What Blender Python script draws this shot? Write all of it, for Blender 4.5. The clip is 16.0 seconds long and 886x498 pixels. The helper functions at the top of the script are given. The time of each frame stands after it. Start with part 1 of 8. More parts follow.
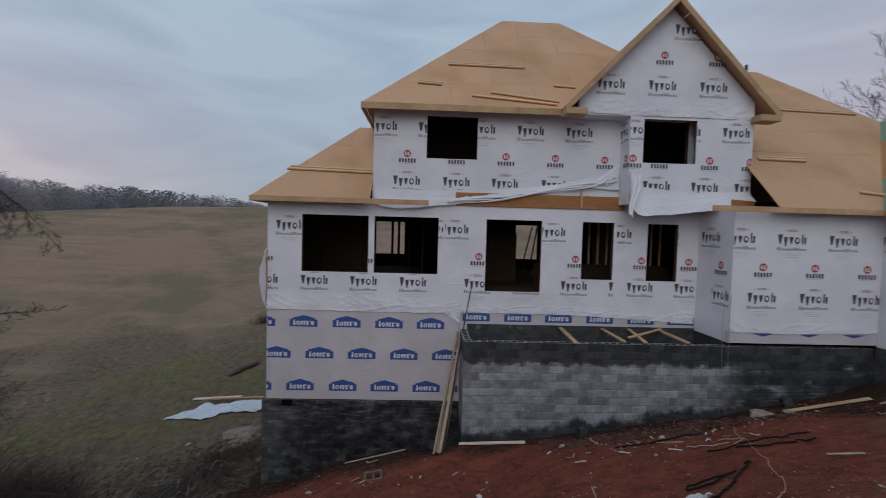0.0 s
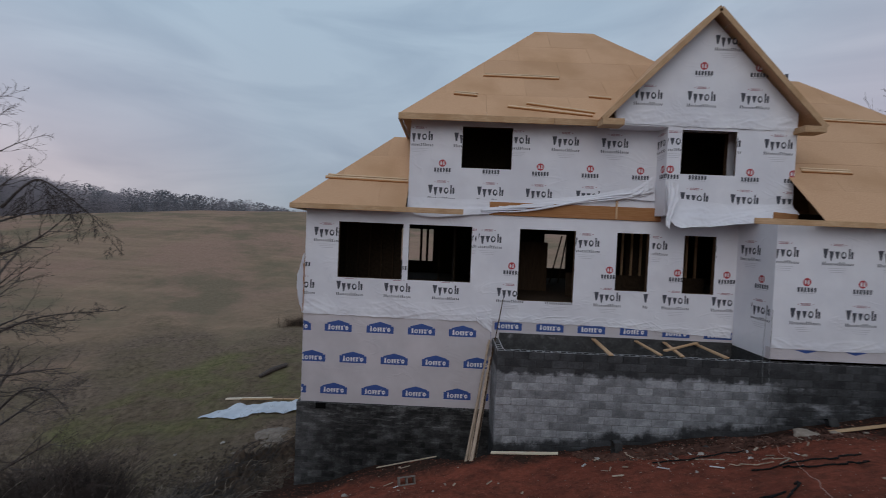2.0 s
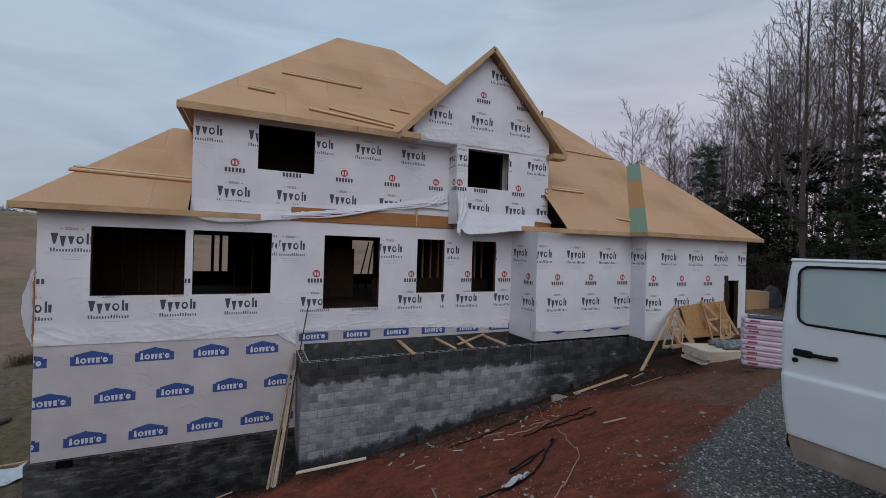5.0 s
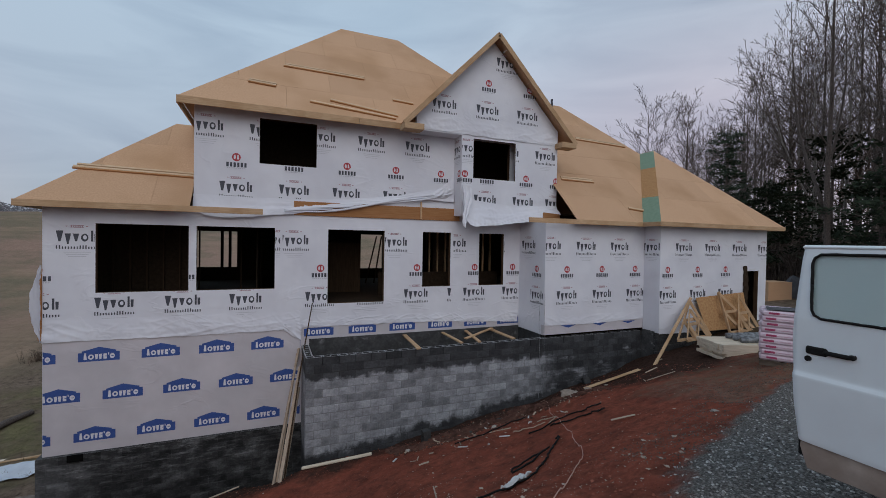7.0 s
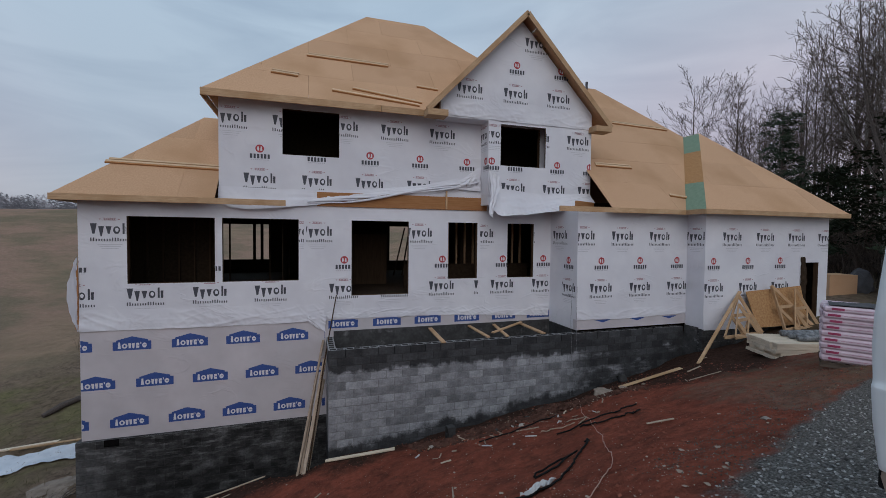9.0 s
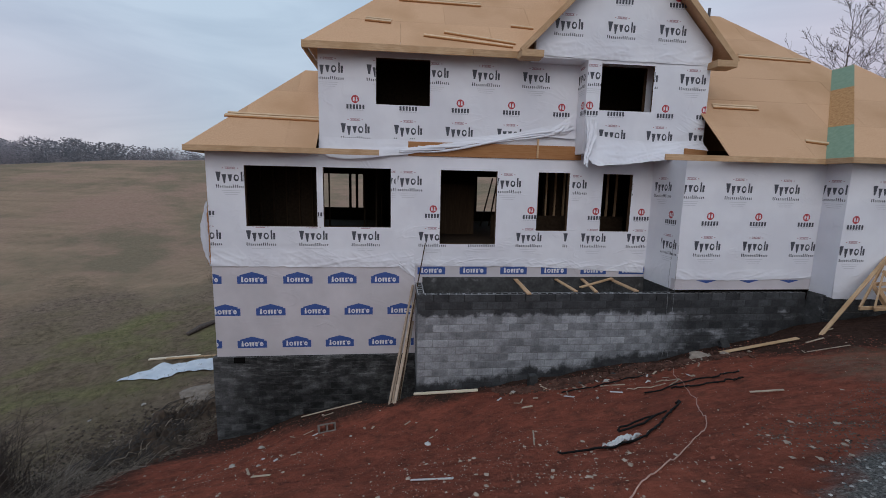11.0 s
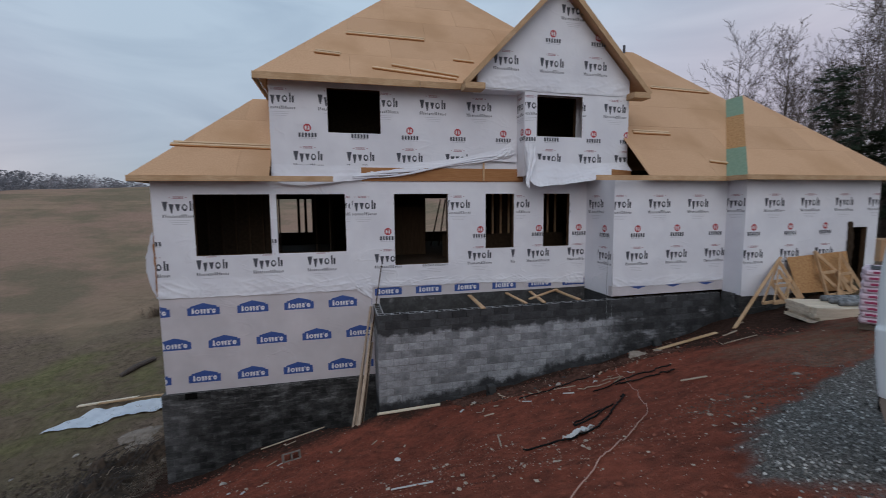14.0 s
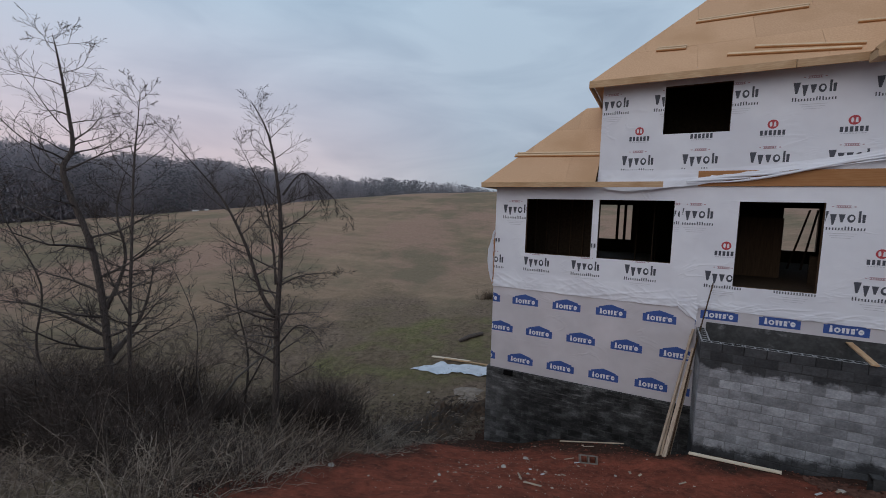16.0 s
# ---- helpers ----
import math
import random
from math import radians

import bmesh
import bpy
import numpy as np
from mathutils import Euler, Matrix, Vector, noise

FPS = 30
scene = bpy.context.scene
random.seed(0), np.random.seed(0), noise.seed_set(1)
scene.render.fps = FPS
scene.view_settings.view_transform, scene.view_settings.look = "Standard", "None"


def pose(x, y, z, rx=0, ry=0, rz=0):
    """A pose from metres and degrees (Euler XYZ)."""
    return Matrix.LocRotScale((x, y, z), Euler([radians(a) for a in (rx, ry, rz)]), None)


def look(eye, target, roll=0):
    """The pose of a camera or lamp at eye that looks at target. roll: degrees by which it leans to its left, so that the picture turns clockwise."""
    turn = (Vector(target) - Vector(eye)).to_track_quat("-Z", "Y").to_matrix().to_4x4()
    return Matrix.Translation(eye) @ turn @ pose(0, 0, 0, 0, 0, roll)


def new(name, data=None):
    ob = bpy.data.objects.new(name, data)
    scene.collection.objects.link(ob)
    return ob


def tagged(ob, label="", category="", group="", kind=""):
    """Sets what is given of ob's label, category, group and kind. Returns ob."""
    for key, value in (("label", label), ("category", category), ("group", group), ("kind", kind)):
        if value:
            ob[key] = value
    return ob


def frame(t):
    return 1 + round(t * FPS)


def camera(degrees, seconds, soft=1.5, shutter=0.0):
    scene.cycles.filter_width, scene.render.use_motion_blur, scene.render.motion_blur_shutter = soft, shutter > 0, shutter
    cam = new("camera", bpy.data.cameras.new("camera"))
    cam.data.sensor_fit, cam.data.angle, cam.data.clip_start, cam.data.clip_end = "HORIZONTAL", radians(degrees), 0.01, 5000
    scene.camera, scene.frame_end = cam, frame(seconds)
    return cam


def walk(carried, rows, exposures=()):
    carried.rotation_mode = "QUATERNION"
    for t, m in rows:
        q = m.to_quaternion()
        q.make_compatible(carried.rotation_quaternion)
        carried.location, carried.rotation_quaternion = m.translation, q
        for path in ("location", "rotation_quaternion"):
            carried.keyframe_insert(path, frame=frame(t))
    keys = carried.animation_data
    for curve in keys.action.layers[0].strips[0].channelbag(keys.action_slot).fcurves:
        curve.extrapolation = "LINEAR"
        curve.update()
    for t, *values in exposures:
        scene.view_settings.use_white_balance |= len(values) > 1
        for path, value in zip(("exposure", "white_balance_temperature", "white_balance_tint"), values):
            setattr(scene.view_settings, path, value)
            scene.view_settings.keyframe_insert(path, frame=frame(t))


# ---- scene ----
cam = camera(92.7, 16.0, soft=0.75, shutter=0.2)
PATH = [
    (0, (0.109, -0.219, 0.068), (0.177, 1.778, -0.019), 1.6),
    (0.5, (-0.087, -0.328, 0.093), (-0.389, 1.644, -0.053), 1.3),
    (1, (-0.259, -0.326, 0.052), (-0.7, 1.618, -0.106), 1.2),
    (1.5, (-0.265, -0.345, 0.051), (-0.62, 1.619, -0.083), 1.6),
    (2, (-0.279, -0.345, 0.125), (-0.307, 1.654, 0.064), 2.4),
    (2.5, (-0.221, -0.343, 0.172), (0.114, 1.628, 0.141), 2.2),
    (3, (-0.143, -0.328, 0.164), (0.45, 1.582, 0.154), 2.1),
    (3.5, (-0.125, -0.339, 0.154), (0.587, 1.53, 0.157), 2.0),
    (4, (-0.135, -0.338, 0.154), (0.648, 1.502, 0.16), 1.8),
    (4.5, (-0.131, -0.334, 0.15), (0.691, 1.489, 0.153), 1.7),
    (7, (0.255, -0.228, 0.133), (1.013, 1.622, 0.1), 1.0),
    (7.5, (0.348, -0.083, 0.114), (1.032, 1.796, 0.07), 1.0),
    (8, (0.493, -0.007, 0.105), (1.126, 1.889, 0.052), 0.8),
    (10.5, (0.717, 0.089, 0.021), (1.197, 2.019, -0.193), 0.8),
    (11, (0.615, 0.041, 0.021), (0.822, 2.007, -0.279), 1.2),
    (11.5, (0.579, -0.029, 0.014), (0.747, 1.941, -0.287), 1.3),
    (12, (0.638, -0.177, 0.048), (0.91, 1.784, -0.23), 1.1),
    (12.5, (0.636, -0.234, 0.076), (1.001, 1.715, -0.183), 0.9),
    (13, (0.49, -0.3, 0.112), (1.034, 1.611, -0.121), 0.8),
    (13.5, (0.346, -0.372, 0.094), (1.025, 1.496, -0.127), -0.4),
    (14, (0.253, -0.397, 0.092), (0.717, 1.537, -0.114), -0.5),
    (14.5, (0.199, -0.426, 0.118), (0.163, 1.564, -0.079), 0.5),
    (15, (0.089, -0.464, 0.109), (-0.371, 1.473, -0.084), 1.1),
    (15.5, (0.102, -0.48, 0.093), (-0.66, 1.36, -0.098), 1.5),
    (16, (0.078, -0.506, 0.088), (-0.828, 1.267, -0.105), 1.5),
]
walk(cam, [(t, look(*row)) for t, *row in PATH], exposures=[(0.0, -0.22), (0.8, 0.02), (1.6, -0.05), (2.0, -0.23), (3.5, -0.2), (4.5, -0.08), (7.0, -0.05), (8.2, -0.1), (10.5, 0.08), (11.3, 0.18), (11.8, 0.08), (12.5, -0.08), (14.5, 0.0), (15.5, 0.0), (16.0, -0.06)])

# ---- world and light ----
SUN_DIR = Vector((-0.25, -0.86, 0.62)).normalized()
world = bpy.data.worlds.new("dusk_sky")
scene.world = world
world.use_nodes = True
wn, wl = world.node_tree.nodes, world.node_tree.links
wn.clear()
sky = wn.new("ShaderNodeTexSky")
sky.sky_type = "NISHITA"
sky.sun_disc = False
sky.sun_elevation = math.asin(SUN_DIR.z)
sky.sun_rotation = math.atan2(SUN_DIR.x, SUN_DIR.y)
sky.dust_density = 2.0
w_coord = wn.new("ShaderNodeTexCoord")
w_sep = wn.new("ShaderNodeSeparateXYZ")
wl.new(w_coord.outputs["Generated"], w_sep.inputs[0])
w_map = wn.new("ShaderNodeMapping")
w_map.inputs["Scale"].default_value = (1.0, 1.0, 4.2)
w_map.inputs["Rotation"].default_value = (0.12, 0.2, 0.4)
wl.new(w_coord.outputs["Generated"], w_map.inputs[0])
w_noise = wn.new("ShaderNodeTexNoise")
w_noise.inputs["Scale"].default_value = 2.3
w_noise.inputs["Detail"].default_value = 6.0
w_noise.inputs["Roughness"].default_value = 0.5
w_noise.inputs["Distortion"].default_value = 0.8
wl.new(w_map.outputs[0], w_noise.inputs[0])
w_cl = wn.new("ShaderNodeValToRGB")
w_cl.color_ramp.elements[0].position, w_cl.color_ramp.elements[0].color = 0.32, (0.74, 0.76, 0.80, 1)
w_cl.color_ramp.elements[1].position, w_cl.color_ramp.elements[1].color = 0.60, (1.0, 1.0, 1.0, 1)
wl.new(w_noise.outputs[0], w_cl.inputs[0])


def sky_ramp(*stops):
    r = wn.new("ShaderNodeValToRGB")
    el = r.color_ramp.elements
    el[0].position, el[0].color = stops[0][0], (*stops[0][1], 1)
    el[1].position, el[1].color = stops[-1][0], (*stops[-1][1], 1)
    for p, c in stops[1:-1]:
        el.new(p).color = (*c, 1)
    wl.new(w_sep.outputs["Z"], r.inputs[0])
    return r.outputs[0]


# dusk: rose afterglow low on the field side, cooler and greyer over the wood
glow = sky_ramp((0.0, (0.60, 0.51, 0.57)), (0.10, (0.68, 0.57, 0.62)), (0.24, (0.56, 0.57, 0.665)), (0.42, (0.47, 0.615, 0.75)), (0.8, (0.40, 0.53, 0.66)))
cool = sky_ramp((0.0, (0.46, 0.41, 0.47)), (0.16, (0.545, 0.48, 0.555)), (0.30, (0.55, 0.53, 0.61)), (0.45, (0.50, 0.56, 0.655)), (0.8, (0.39, 0.50, 0.63)))
w_side = wn.new("ShaderNodeMapRange")
w_side.inputs["From Min"].default_value, w_side.inputs["From Max"].default_value = -0.36, -0.82
wl.new(w_sep.outputs["X"], w_side.inputs[0])
w_dusk = wn.new("ShaderNodeMixRGB")
wl.new(w_side.outputs[0], w_dusk.inputs[0])
clear = sky_ramp((0.0, (0.37, 0.42, 0.50)), (0.14, (0.41, 0.47, 0.56)), (0.28, (0.43, 0.52, 0.62)), (0.45, (0.445, 0.565, 0.685)), (0.8, (0.40, 0.53, 0.66)))
w_right = wn.new("ShaderNodeMapRange")
w_right.inputs["From Min"].default_value, w_right.inputs["From Max"].default_value = 0.25, 0.75
wl.new(w_sep.outputs["X"], w_right.inputs[0])
w_half = wn.new("ShaderNodeMixRGB")
wl.new(w_right.outputs[0], w_half.inputs[0])
wl.new(clear, w_half.inputs[1])
wl.new(cool, w_half.inputs[2])
wl.new(w_half.outputs[0], w_dusk.inputs[1])
wl.new(glow, w_dusk.inputs[2])
w_mix = wn.new("ShaderNodeMixRGB")
w_mix.blend_type = "MULTIPLY"
w_mix.inputs[0].default_value = 0.85
wl.new(w_dusk.outputs[0], w_mix.inputs[1])
wl.new(w_cl.outputs[0], w_mix.inputs[2])
bg_cloud = wn.new("ShaderNodeBackground")
bg_cloud.inputs[1].default_value = 0.98
wl.new(w_mix.outputs[0], bg_cloud.inputs[0])
bg_sky = wn.new("ShaderNodeBackground")
bg_sky.inputs[1].default_value = 0.015
wl.new(sky.outputs[0], bg_sky.inputs[0])
w_add = wn.new("ShaderNodeAddShader")
wl.new(bg_cloud.outputs[0], w_add.inputs[0])
wl.new(bg_sky.outputs[0], w_add.inputs[1])
w_out = wn.new("ShaderNodeOutputWorld")
wl.new(w_add.outputs[0], w_out.inputs[0])

sun = new("sun", bpy.data.lights.new("sun", "SUN"))
sun.data.energy = 0.62
sun.data.angle = radians(50)
sun.data.color = (1.0, 0.87, 0.82)
sun.matrix_world = look(SUN_DIR * 60, (0, 0, 0))

# ---- materials ----
def mat(name, c1, c2=None, scale=6.0, rough=0.8, bump=0.2, detail=6.0, metal=0.0, grain=None, spec=0.5, tint=0.0,
        big=None, fine=0.0, stretch=(1, 1, 1), dist=0.02):
    """A rough procedural surface: two colours mixed by noise at one size, a wider variation, fine relief.
    grain: stretch of the noise for wood; tint: how far single pieces differ; big: (colour, size, amount) of stains."""
    m = bpy.data.materials.new(name)
    m.use_nodes = True
    n, l = m.node_tree.nodes, m.node_tree.links
    b = n["Principled BSDF"]
    b.inputs["Roughness"].default_value = rough
    b.inputs["Metallic"].default_value = metal
    b.inputs["Specular IOR Level"].default_value = spec
    co = n.new("ShaderNodeTexCoord")
    mp = n.new("ShaderNodeMapping")
    mp.inputs["Scale"].default_value = grain or stretch
    l.new(co.outputs["Object"], mp.inputs[0])
    no = n.new("ShaderNodeTexNoise")
    no.inputs["Scale"].default_value, no.inputs["Detail"].default_value = scale, detail
    no.inputs["Roughness"].default_value = 0.6
    l.new(mp.outputs[0], no.inputs[0])
    ra = n.new("ShaderNodeValToRGB")
    ra.color_ramp.elements[0].position, ra.color_ramp.elements[1].position = 0.33, 0.68
    ra.color_ramp.elements[0].color = (*c1, 1)
    ra.color_ramp.elements[1].color = (*(c2 or c1), 1)
    l.new(no.outputs[0], ra.inputs[0])
    last = ra.outputs[0]
    if big:
        bn = n.new("ShaderNodeTexNoise")
        bn.inputs["Scale"].default_value, bn.inputs["Detail"].default_value = big[1], 5.0
        l.new(co.outputs["Object"], bn.inputs[0])
        br = n.new("ShaderNodeValToRGB")
        br.color_ramp.elements[0].position, br.color_ramp.elements[1].position = 0.45, 0.62
        br.color_ramp.elements[0].color, br.color_ramp.elements[1].color = (0, 0, 0, 1), (big[2], big[2], big[2], 1)
        l.new(bn.outputs[0], br.inputs[0])
        mx = n.new("ShaderNodeMixRGB")
        mx.inputs[2].default_value = (*big[0], 1)
        l.new(br.outputs[0], mx.inputs[0])
        l.new(last, mx.inputs[1])
        last = mx.outputs[0]
    if tint:
        oi = n.new("ShaderNodeObjectInfo")
        mr = n.new("ShaderNodeMapRange")
        mr.inputs["To Min"].default_value, mr.inputs["To Max"].default_value = 1 - tint, 1 + tint
        l.new(oi.outputs["Random"], mr.inputs[0])
        hs = n.new("ShaderNodeHueSaturation")
        l.new(mr.outputs[0], hs.inputs["Value"])
        l.new(last, hs.inputs["Color"])
        last = hs.outputs[0]
    l.new(last, b.inputs["Base Color"])
    if bump:
        bp = n.new("ShaderNodeBump")
        bp.inputs["Strength"].default_value, bp.inputs["Distance"].default_value = bump, dist
        src = no.outputs[0]
        if fine:
            fn = n.new("ShaderNodeTexNoise")
            fn.inputs["Scale"].default_value, fn.inputs["Detail"].default_value = fine, 4.0
            l.new(co.outputs["Object"], fn.inputs[0])
            ad = n.new("ShaderNodeMath")
            l.new(no.outputs[0], ad.inputs[0])
            l.new(fn.outputs[0], ad.inputs[1])
            src = ad.outputs[0]
        l.new(src, bp.inputs["Height"])
        l.new(bp.outputs[0], b.inputs["Normal"])
    return m


def wrap_mat(name, c1, c2, stain):
    """House wrap: smooth woven sheet with wide billows and a few sharp creases."""
    m = mat(name, c1, c2, 1.1, 0.55, 0, 6, spec=0.3, big=(stain, 0.7, 0.5))
    n, l = m.node_tree.nodes, m.node_tree.links
    co = n.new("ShaderNodeTexCoord")
    mp = n.new("ShaderNodeMapping")
    mp.inputs["Scale"].default_value = (0.55, 1.0, 1.0)
    mp.inputs["Rotation"].default_value = (0, radians(24), 0)
    l.new(co.outputs["Object"], mp.inputs[0])
    w = n.new("ShaderNodeTexNoise")
    w.inputs["Scale"].default_value, w.inputs["Detail"].default_value, w.inputs["Distortion"].default_value = 1.3, 3.0, 1.2
    l.new(mp.outputs[0], w.inputs[0])
    rid = n.new("ShaderNodeMath")
    rid.operation = "SUBTRACT"
    l.new(w.outputs[0], rid.inputs[0])
    rid.inputs[1].default_value = 0.5
    ab = n.new("ShaderNodeMath")
    ab.operation = "ABSOLUTE"
    l.new(rid.outputs[0], ab.inputs[0])
    mr = n.new("ShaderNodeMapRange")
    mr.inputs["From Min"].default_value, mr.inputs["From Max"].default_value = 0.0, 0.05
    mr.inputs["To Min"].default_value, mr.inputs["To Max"].default_value = 0.10, 0.0
    l.new(ab.outputs[0], mr.inputs[0])
    wide = n.new("ShaderNodeTexNoise")
    wide.inputs["Scale"].default_value, wide.inputs["Detail"].default_value = 1.0, 2.0
    l.new(co.outputs["Object"], wide.inputs[0])
    ad = n.new("ShaderNodeMath")
    gate = n.new("ShaderNodeMapRange")
    gate.inputs["From Min"].default_value, gate.inputs["From Max"].default_value = 0.48, 0.62
    l.new(wide.outputs[0], gate.inputs[0])
    cre = n.new("ShaderNodeMath")
    cre.operation = "MULTIPLY"
    l.new(mr.outputs[0], cre.inputs[0])
    l.new(gate.outputs[0], cre.inputs[1])
    l.new(cre.outputs[0], ad.inputs[0])
    l.new(wide.outputs[0], ad.inputs[1])
    bp = n.new("ShaderNodeBump")
    bp.inputs["Strength"].default_value, bp.inputs["Distance"].default_value = 0.6, 0.10
    l.new(ad.outputs[0], bp.inputs["Height"])
    l.new(bp.outputs[0], n["Principled BSDF"].inputs["Normal"])
    return m


WRAP = wrap_mat("white_house_wrap", (0.695, 0.71, 0.765), (0.755, 0.77, 0.815), (0.63, 0.635, 0.69))
WRAP_GREY = wrap_mat("grey_white_house_wrap", (0.53, 0.505, 0.53), (0.60, 0.57, 0.595), (0.47, 0.45, 0.47))
INK_DARK = mat("dark_grey_ink", (0.045, 0.05, 0.07), (0.07, 0.075, 0.09), 20, 0.6, 0)
INK_GREY = mat("pale_grey_ink", (0.47, 0.48, 0.52), (0.54, 0.55, 0.59), 20, 0.6, 0)
INK_RED = mat("red_ink", (0.38, 0.035, 0.05), (0.46, 0.06, 0.07), 20, 0.6, 0)
INK_FADED = mat("faded_rose_ink", (0.36, 0.20, 0.24), (0.44, 0.27, 0.30), 20, 0.6, 0)
INK_BLUE = mat("blue_ink", (0.025, 0.07, 0.26), (0.04, 0.09, 0.31), 14, 0.6, 0)
INK_WHITE = mat("white_ink", (0.66, 0.66, 0.70), (0.72, 0.72, 0.75), 14, 0.6, 0)
OSB = mat("roof_sheathing", (0.52, 0.315, 0.185), (0.61, 0.39, 0.24), 26, 0.85, 0.15, 8, tint=0.055, spec=0.2,
          big=((0.46, 0.275, 0.15), 0.45, 0.75), dist=0.006)
# jamb colour darker than its lumber: shade in the openings is put into it
JAMB = mat("shaded_brown_jamb", (0.075, 0.042, 0.023), (0.12, 0.07, 0.038), 3.0, 0.85, 0.1, 6, grain=(12, 12, 1), tint=0.1, spec=0.2)
OSB_RAW = mat("raw_flake_board", (0.33, 0.17, 0.075), (0.50, 0.30, 0.14), 14, 0.85, 0.2, 6, tint=0.08, spec=0.2, dist=0.006)
GREEN_BOARD = mat("green_coated_sheathing", (0.17, 0.27, 0.19), (0.23, 0.33, 0.24), 9, 0.7, 0.1, spec=0.3)
LUMBER = mat("pale_sawn_lumber", (0.44, 0.285, 0.16), (0.58, 0.405, 0.25), 3.0, 0.8, 0.15, 7, grain=(1.5, 14, 14), tint=0.12, spec=0.25, dist=0.004,
             big=((0.36, 0.21, 0.10), 1.3, 0.5))
LUMBER_RED = mat("reddish_engineered_lumber", (0.34, 0.155, 0.06), (0.42, 0.21, 0.09), 3.0, 0.8, 0.12, 7, grain=(1, 12, 12), tint=0.08, spec=0.25, dist=0.004)
LUMBER_PALE = mat("cream_stacked_lumber", (0.62, 0.52, 0.40), (0.74, 0.65, 0.52), 3.0, 0.8, 0.12, 6, grain=(1, 12, 12), tint=0.08, spec=0.25, dist=0.004)
# room shade is put into these two colours, both darker than the wood
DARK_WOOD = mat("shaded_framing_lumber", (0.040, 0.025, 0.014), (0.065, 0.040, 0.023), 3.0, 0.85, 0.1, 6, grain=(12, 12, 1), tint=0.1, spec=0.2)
INNER = mat("shaded_inner_sheathing", (0.026, 0.017, 0.011), (0.046, 0.031, 0.019), 12, 0.9, 0.2, 6, spec=0.15, dist=0.006)

# ---- building helpers ----
def mesh_from(name, verts, faces, mats, idx=None, smooth=False):
    me = bpy.data.meshes.new(name)
    me.from_pydata([tuple(v) for v in verts], [], faces)
    for m in (mats if isinstance(mats, (list, tuple)) else [mats]):
        me.materials.append(m)
    if idx is not None:
        me.polygons.foreach_set("material_index", np.array(idx, dtype=np.int32))
    if smooth:
        me.polygons.foreach_set("use_smooth", np.ones(len(me.polygons), dtype=bool))
    me.update()
    return me


def part(name, me, parent=None, label="", m=None, kind=""):
    ob = new(name, me)
    if parent is not None:
        ob.parent = parent
    if m is not None:
        ob.matrix_basis = m
    return tagged(ob, label=label, kind=kind)


def thing(name, label, category, group="", kind="", m=None):
    ob = new(name)
    ob.empty_display_size = 0.2
    if m is not None:
        ob.matrix_basis = m
    return tagged(ob, label, category, group, kind)


class Build:
    """Collects vertices and faces of one mesh."""

    def __init__(self):
        self.v, self.f, self.i = [], [], []

    def box(self, lo, hi, mi=0, m=None, bevel=0.0):
        (a, b, c), (d, e, f) = lo, hi
        vs = [Vector(p) for p in ((a, b, c), (d, b, c), (d, e, c), (a, e, c), (a, b, f), (d, b, f), (d, e, f), (a, e, f))]
        fs = [(0, 3, 2, 1), (4, 5, 6, 7), (0, 1, 5, 4), (1, 2, 6, 5), (2, 3, 7, 6), (3, 0, 4, 7)]
        if bevel:
            bm = bmesh.new()
            bv = [bm.verts.new(p) for p in vs]
            for q in fs:
                bm.faces.new([bv[k] for k in q])
            bmesh.ops.bevel(bm, geom=bm.edges[:], offset=bevel, segments=1, affect="EDGES", profile=0.5)
            bm.verts.index_update()
            vs = [v.co.copy() for v in bm.verts]
            fs = [tuple(v.index for v in q.verts) for q in bm.faces]
            bm.free()
        return self.add(vs, fs, mi, m)

    def add(self, vs, fs, mi=0, m=None):
        o = len(self.v)
        self.v += [tuple(m @ Vector(p)) if m is not None else tuple(p) for p in vs]
        self.f += [tuple(o + k for k in q) for q in fs]
        self.i += [mi] * len(fs)
        return self

    def tube(self, pts, radii, sides=6, mi=0):
        o, n = len(self.v), len(pts)
        for k, p in enumerate(pts):
            p = Vector(p)
            d = (Vector(pts[min(k + 1, n - 1)]) - Vector(pts[max(k - 1, 0)])).normalized()
            s = d.orthogonal().normalized() if k == 0 else (s - d * s.dot(d)).normalized()
            u = d.cross(s)
            r = radii[k] if isinstance(radii, (list, tuple)) else radii
            self.v += [tuple(p + (s * math.cos(a) + u * math.sin(a)) * r) for a in (2 * math.pi * q / sides for q in range(sides))]
        for k in range(n - 1):
            for q in range(sides):
                a, b = o + k * sides + q, o + k * sides + (q + 1) % sides
                self.f.append((a, b, b + sides, a + sides))
        self.f.append(tuple(o + q for q in reversed(range(sides))))
        self.f.append(tuple(o + (n - 1) * sides + q for q in range(sides)))
        self.i += [mi] * ((n - 1) * sides + 2)
        return self

    def prism(self, poly, lo, hi, axis="y", mi=0, m=None):
        """A flat outline (a list of two coordinates) given thickness along an axis."""
        n = len(poly)
        put = {"y": lambda p, t: (p[0], t, p[1]), "x": lambda p, t: (t, p[0], p[1]), "z": lambda p, t: (p[0], p[1], t)}[axis]
        vs = [put(p, lo) for p in poly] + [put(p, hi) for p in poly]
        fs = [tuple(range(n)), tuple(range(2 * n - 1, n - 1, -1))] + [(k, k + n, (k + 1) % n + n, (k + 1) % n) for k in range(n)]
        return self.add(vs, fs, mi, m)

    def mesh(self, name, mats, smooth=False):
        return mesh_from(name, self.v, self.f, mats, self.i, smooth)


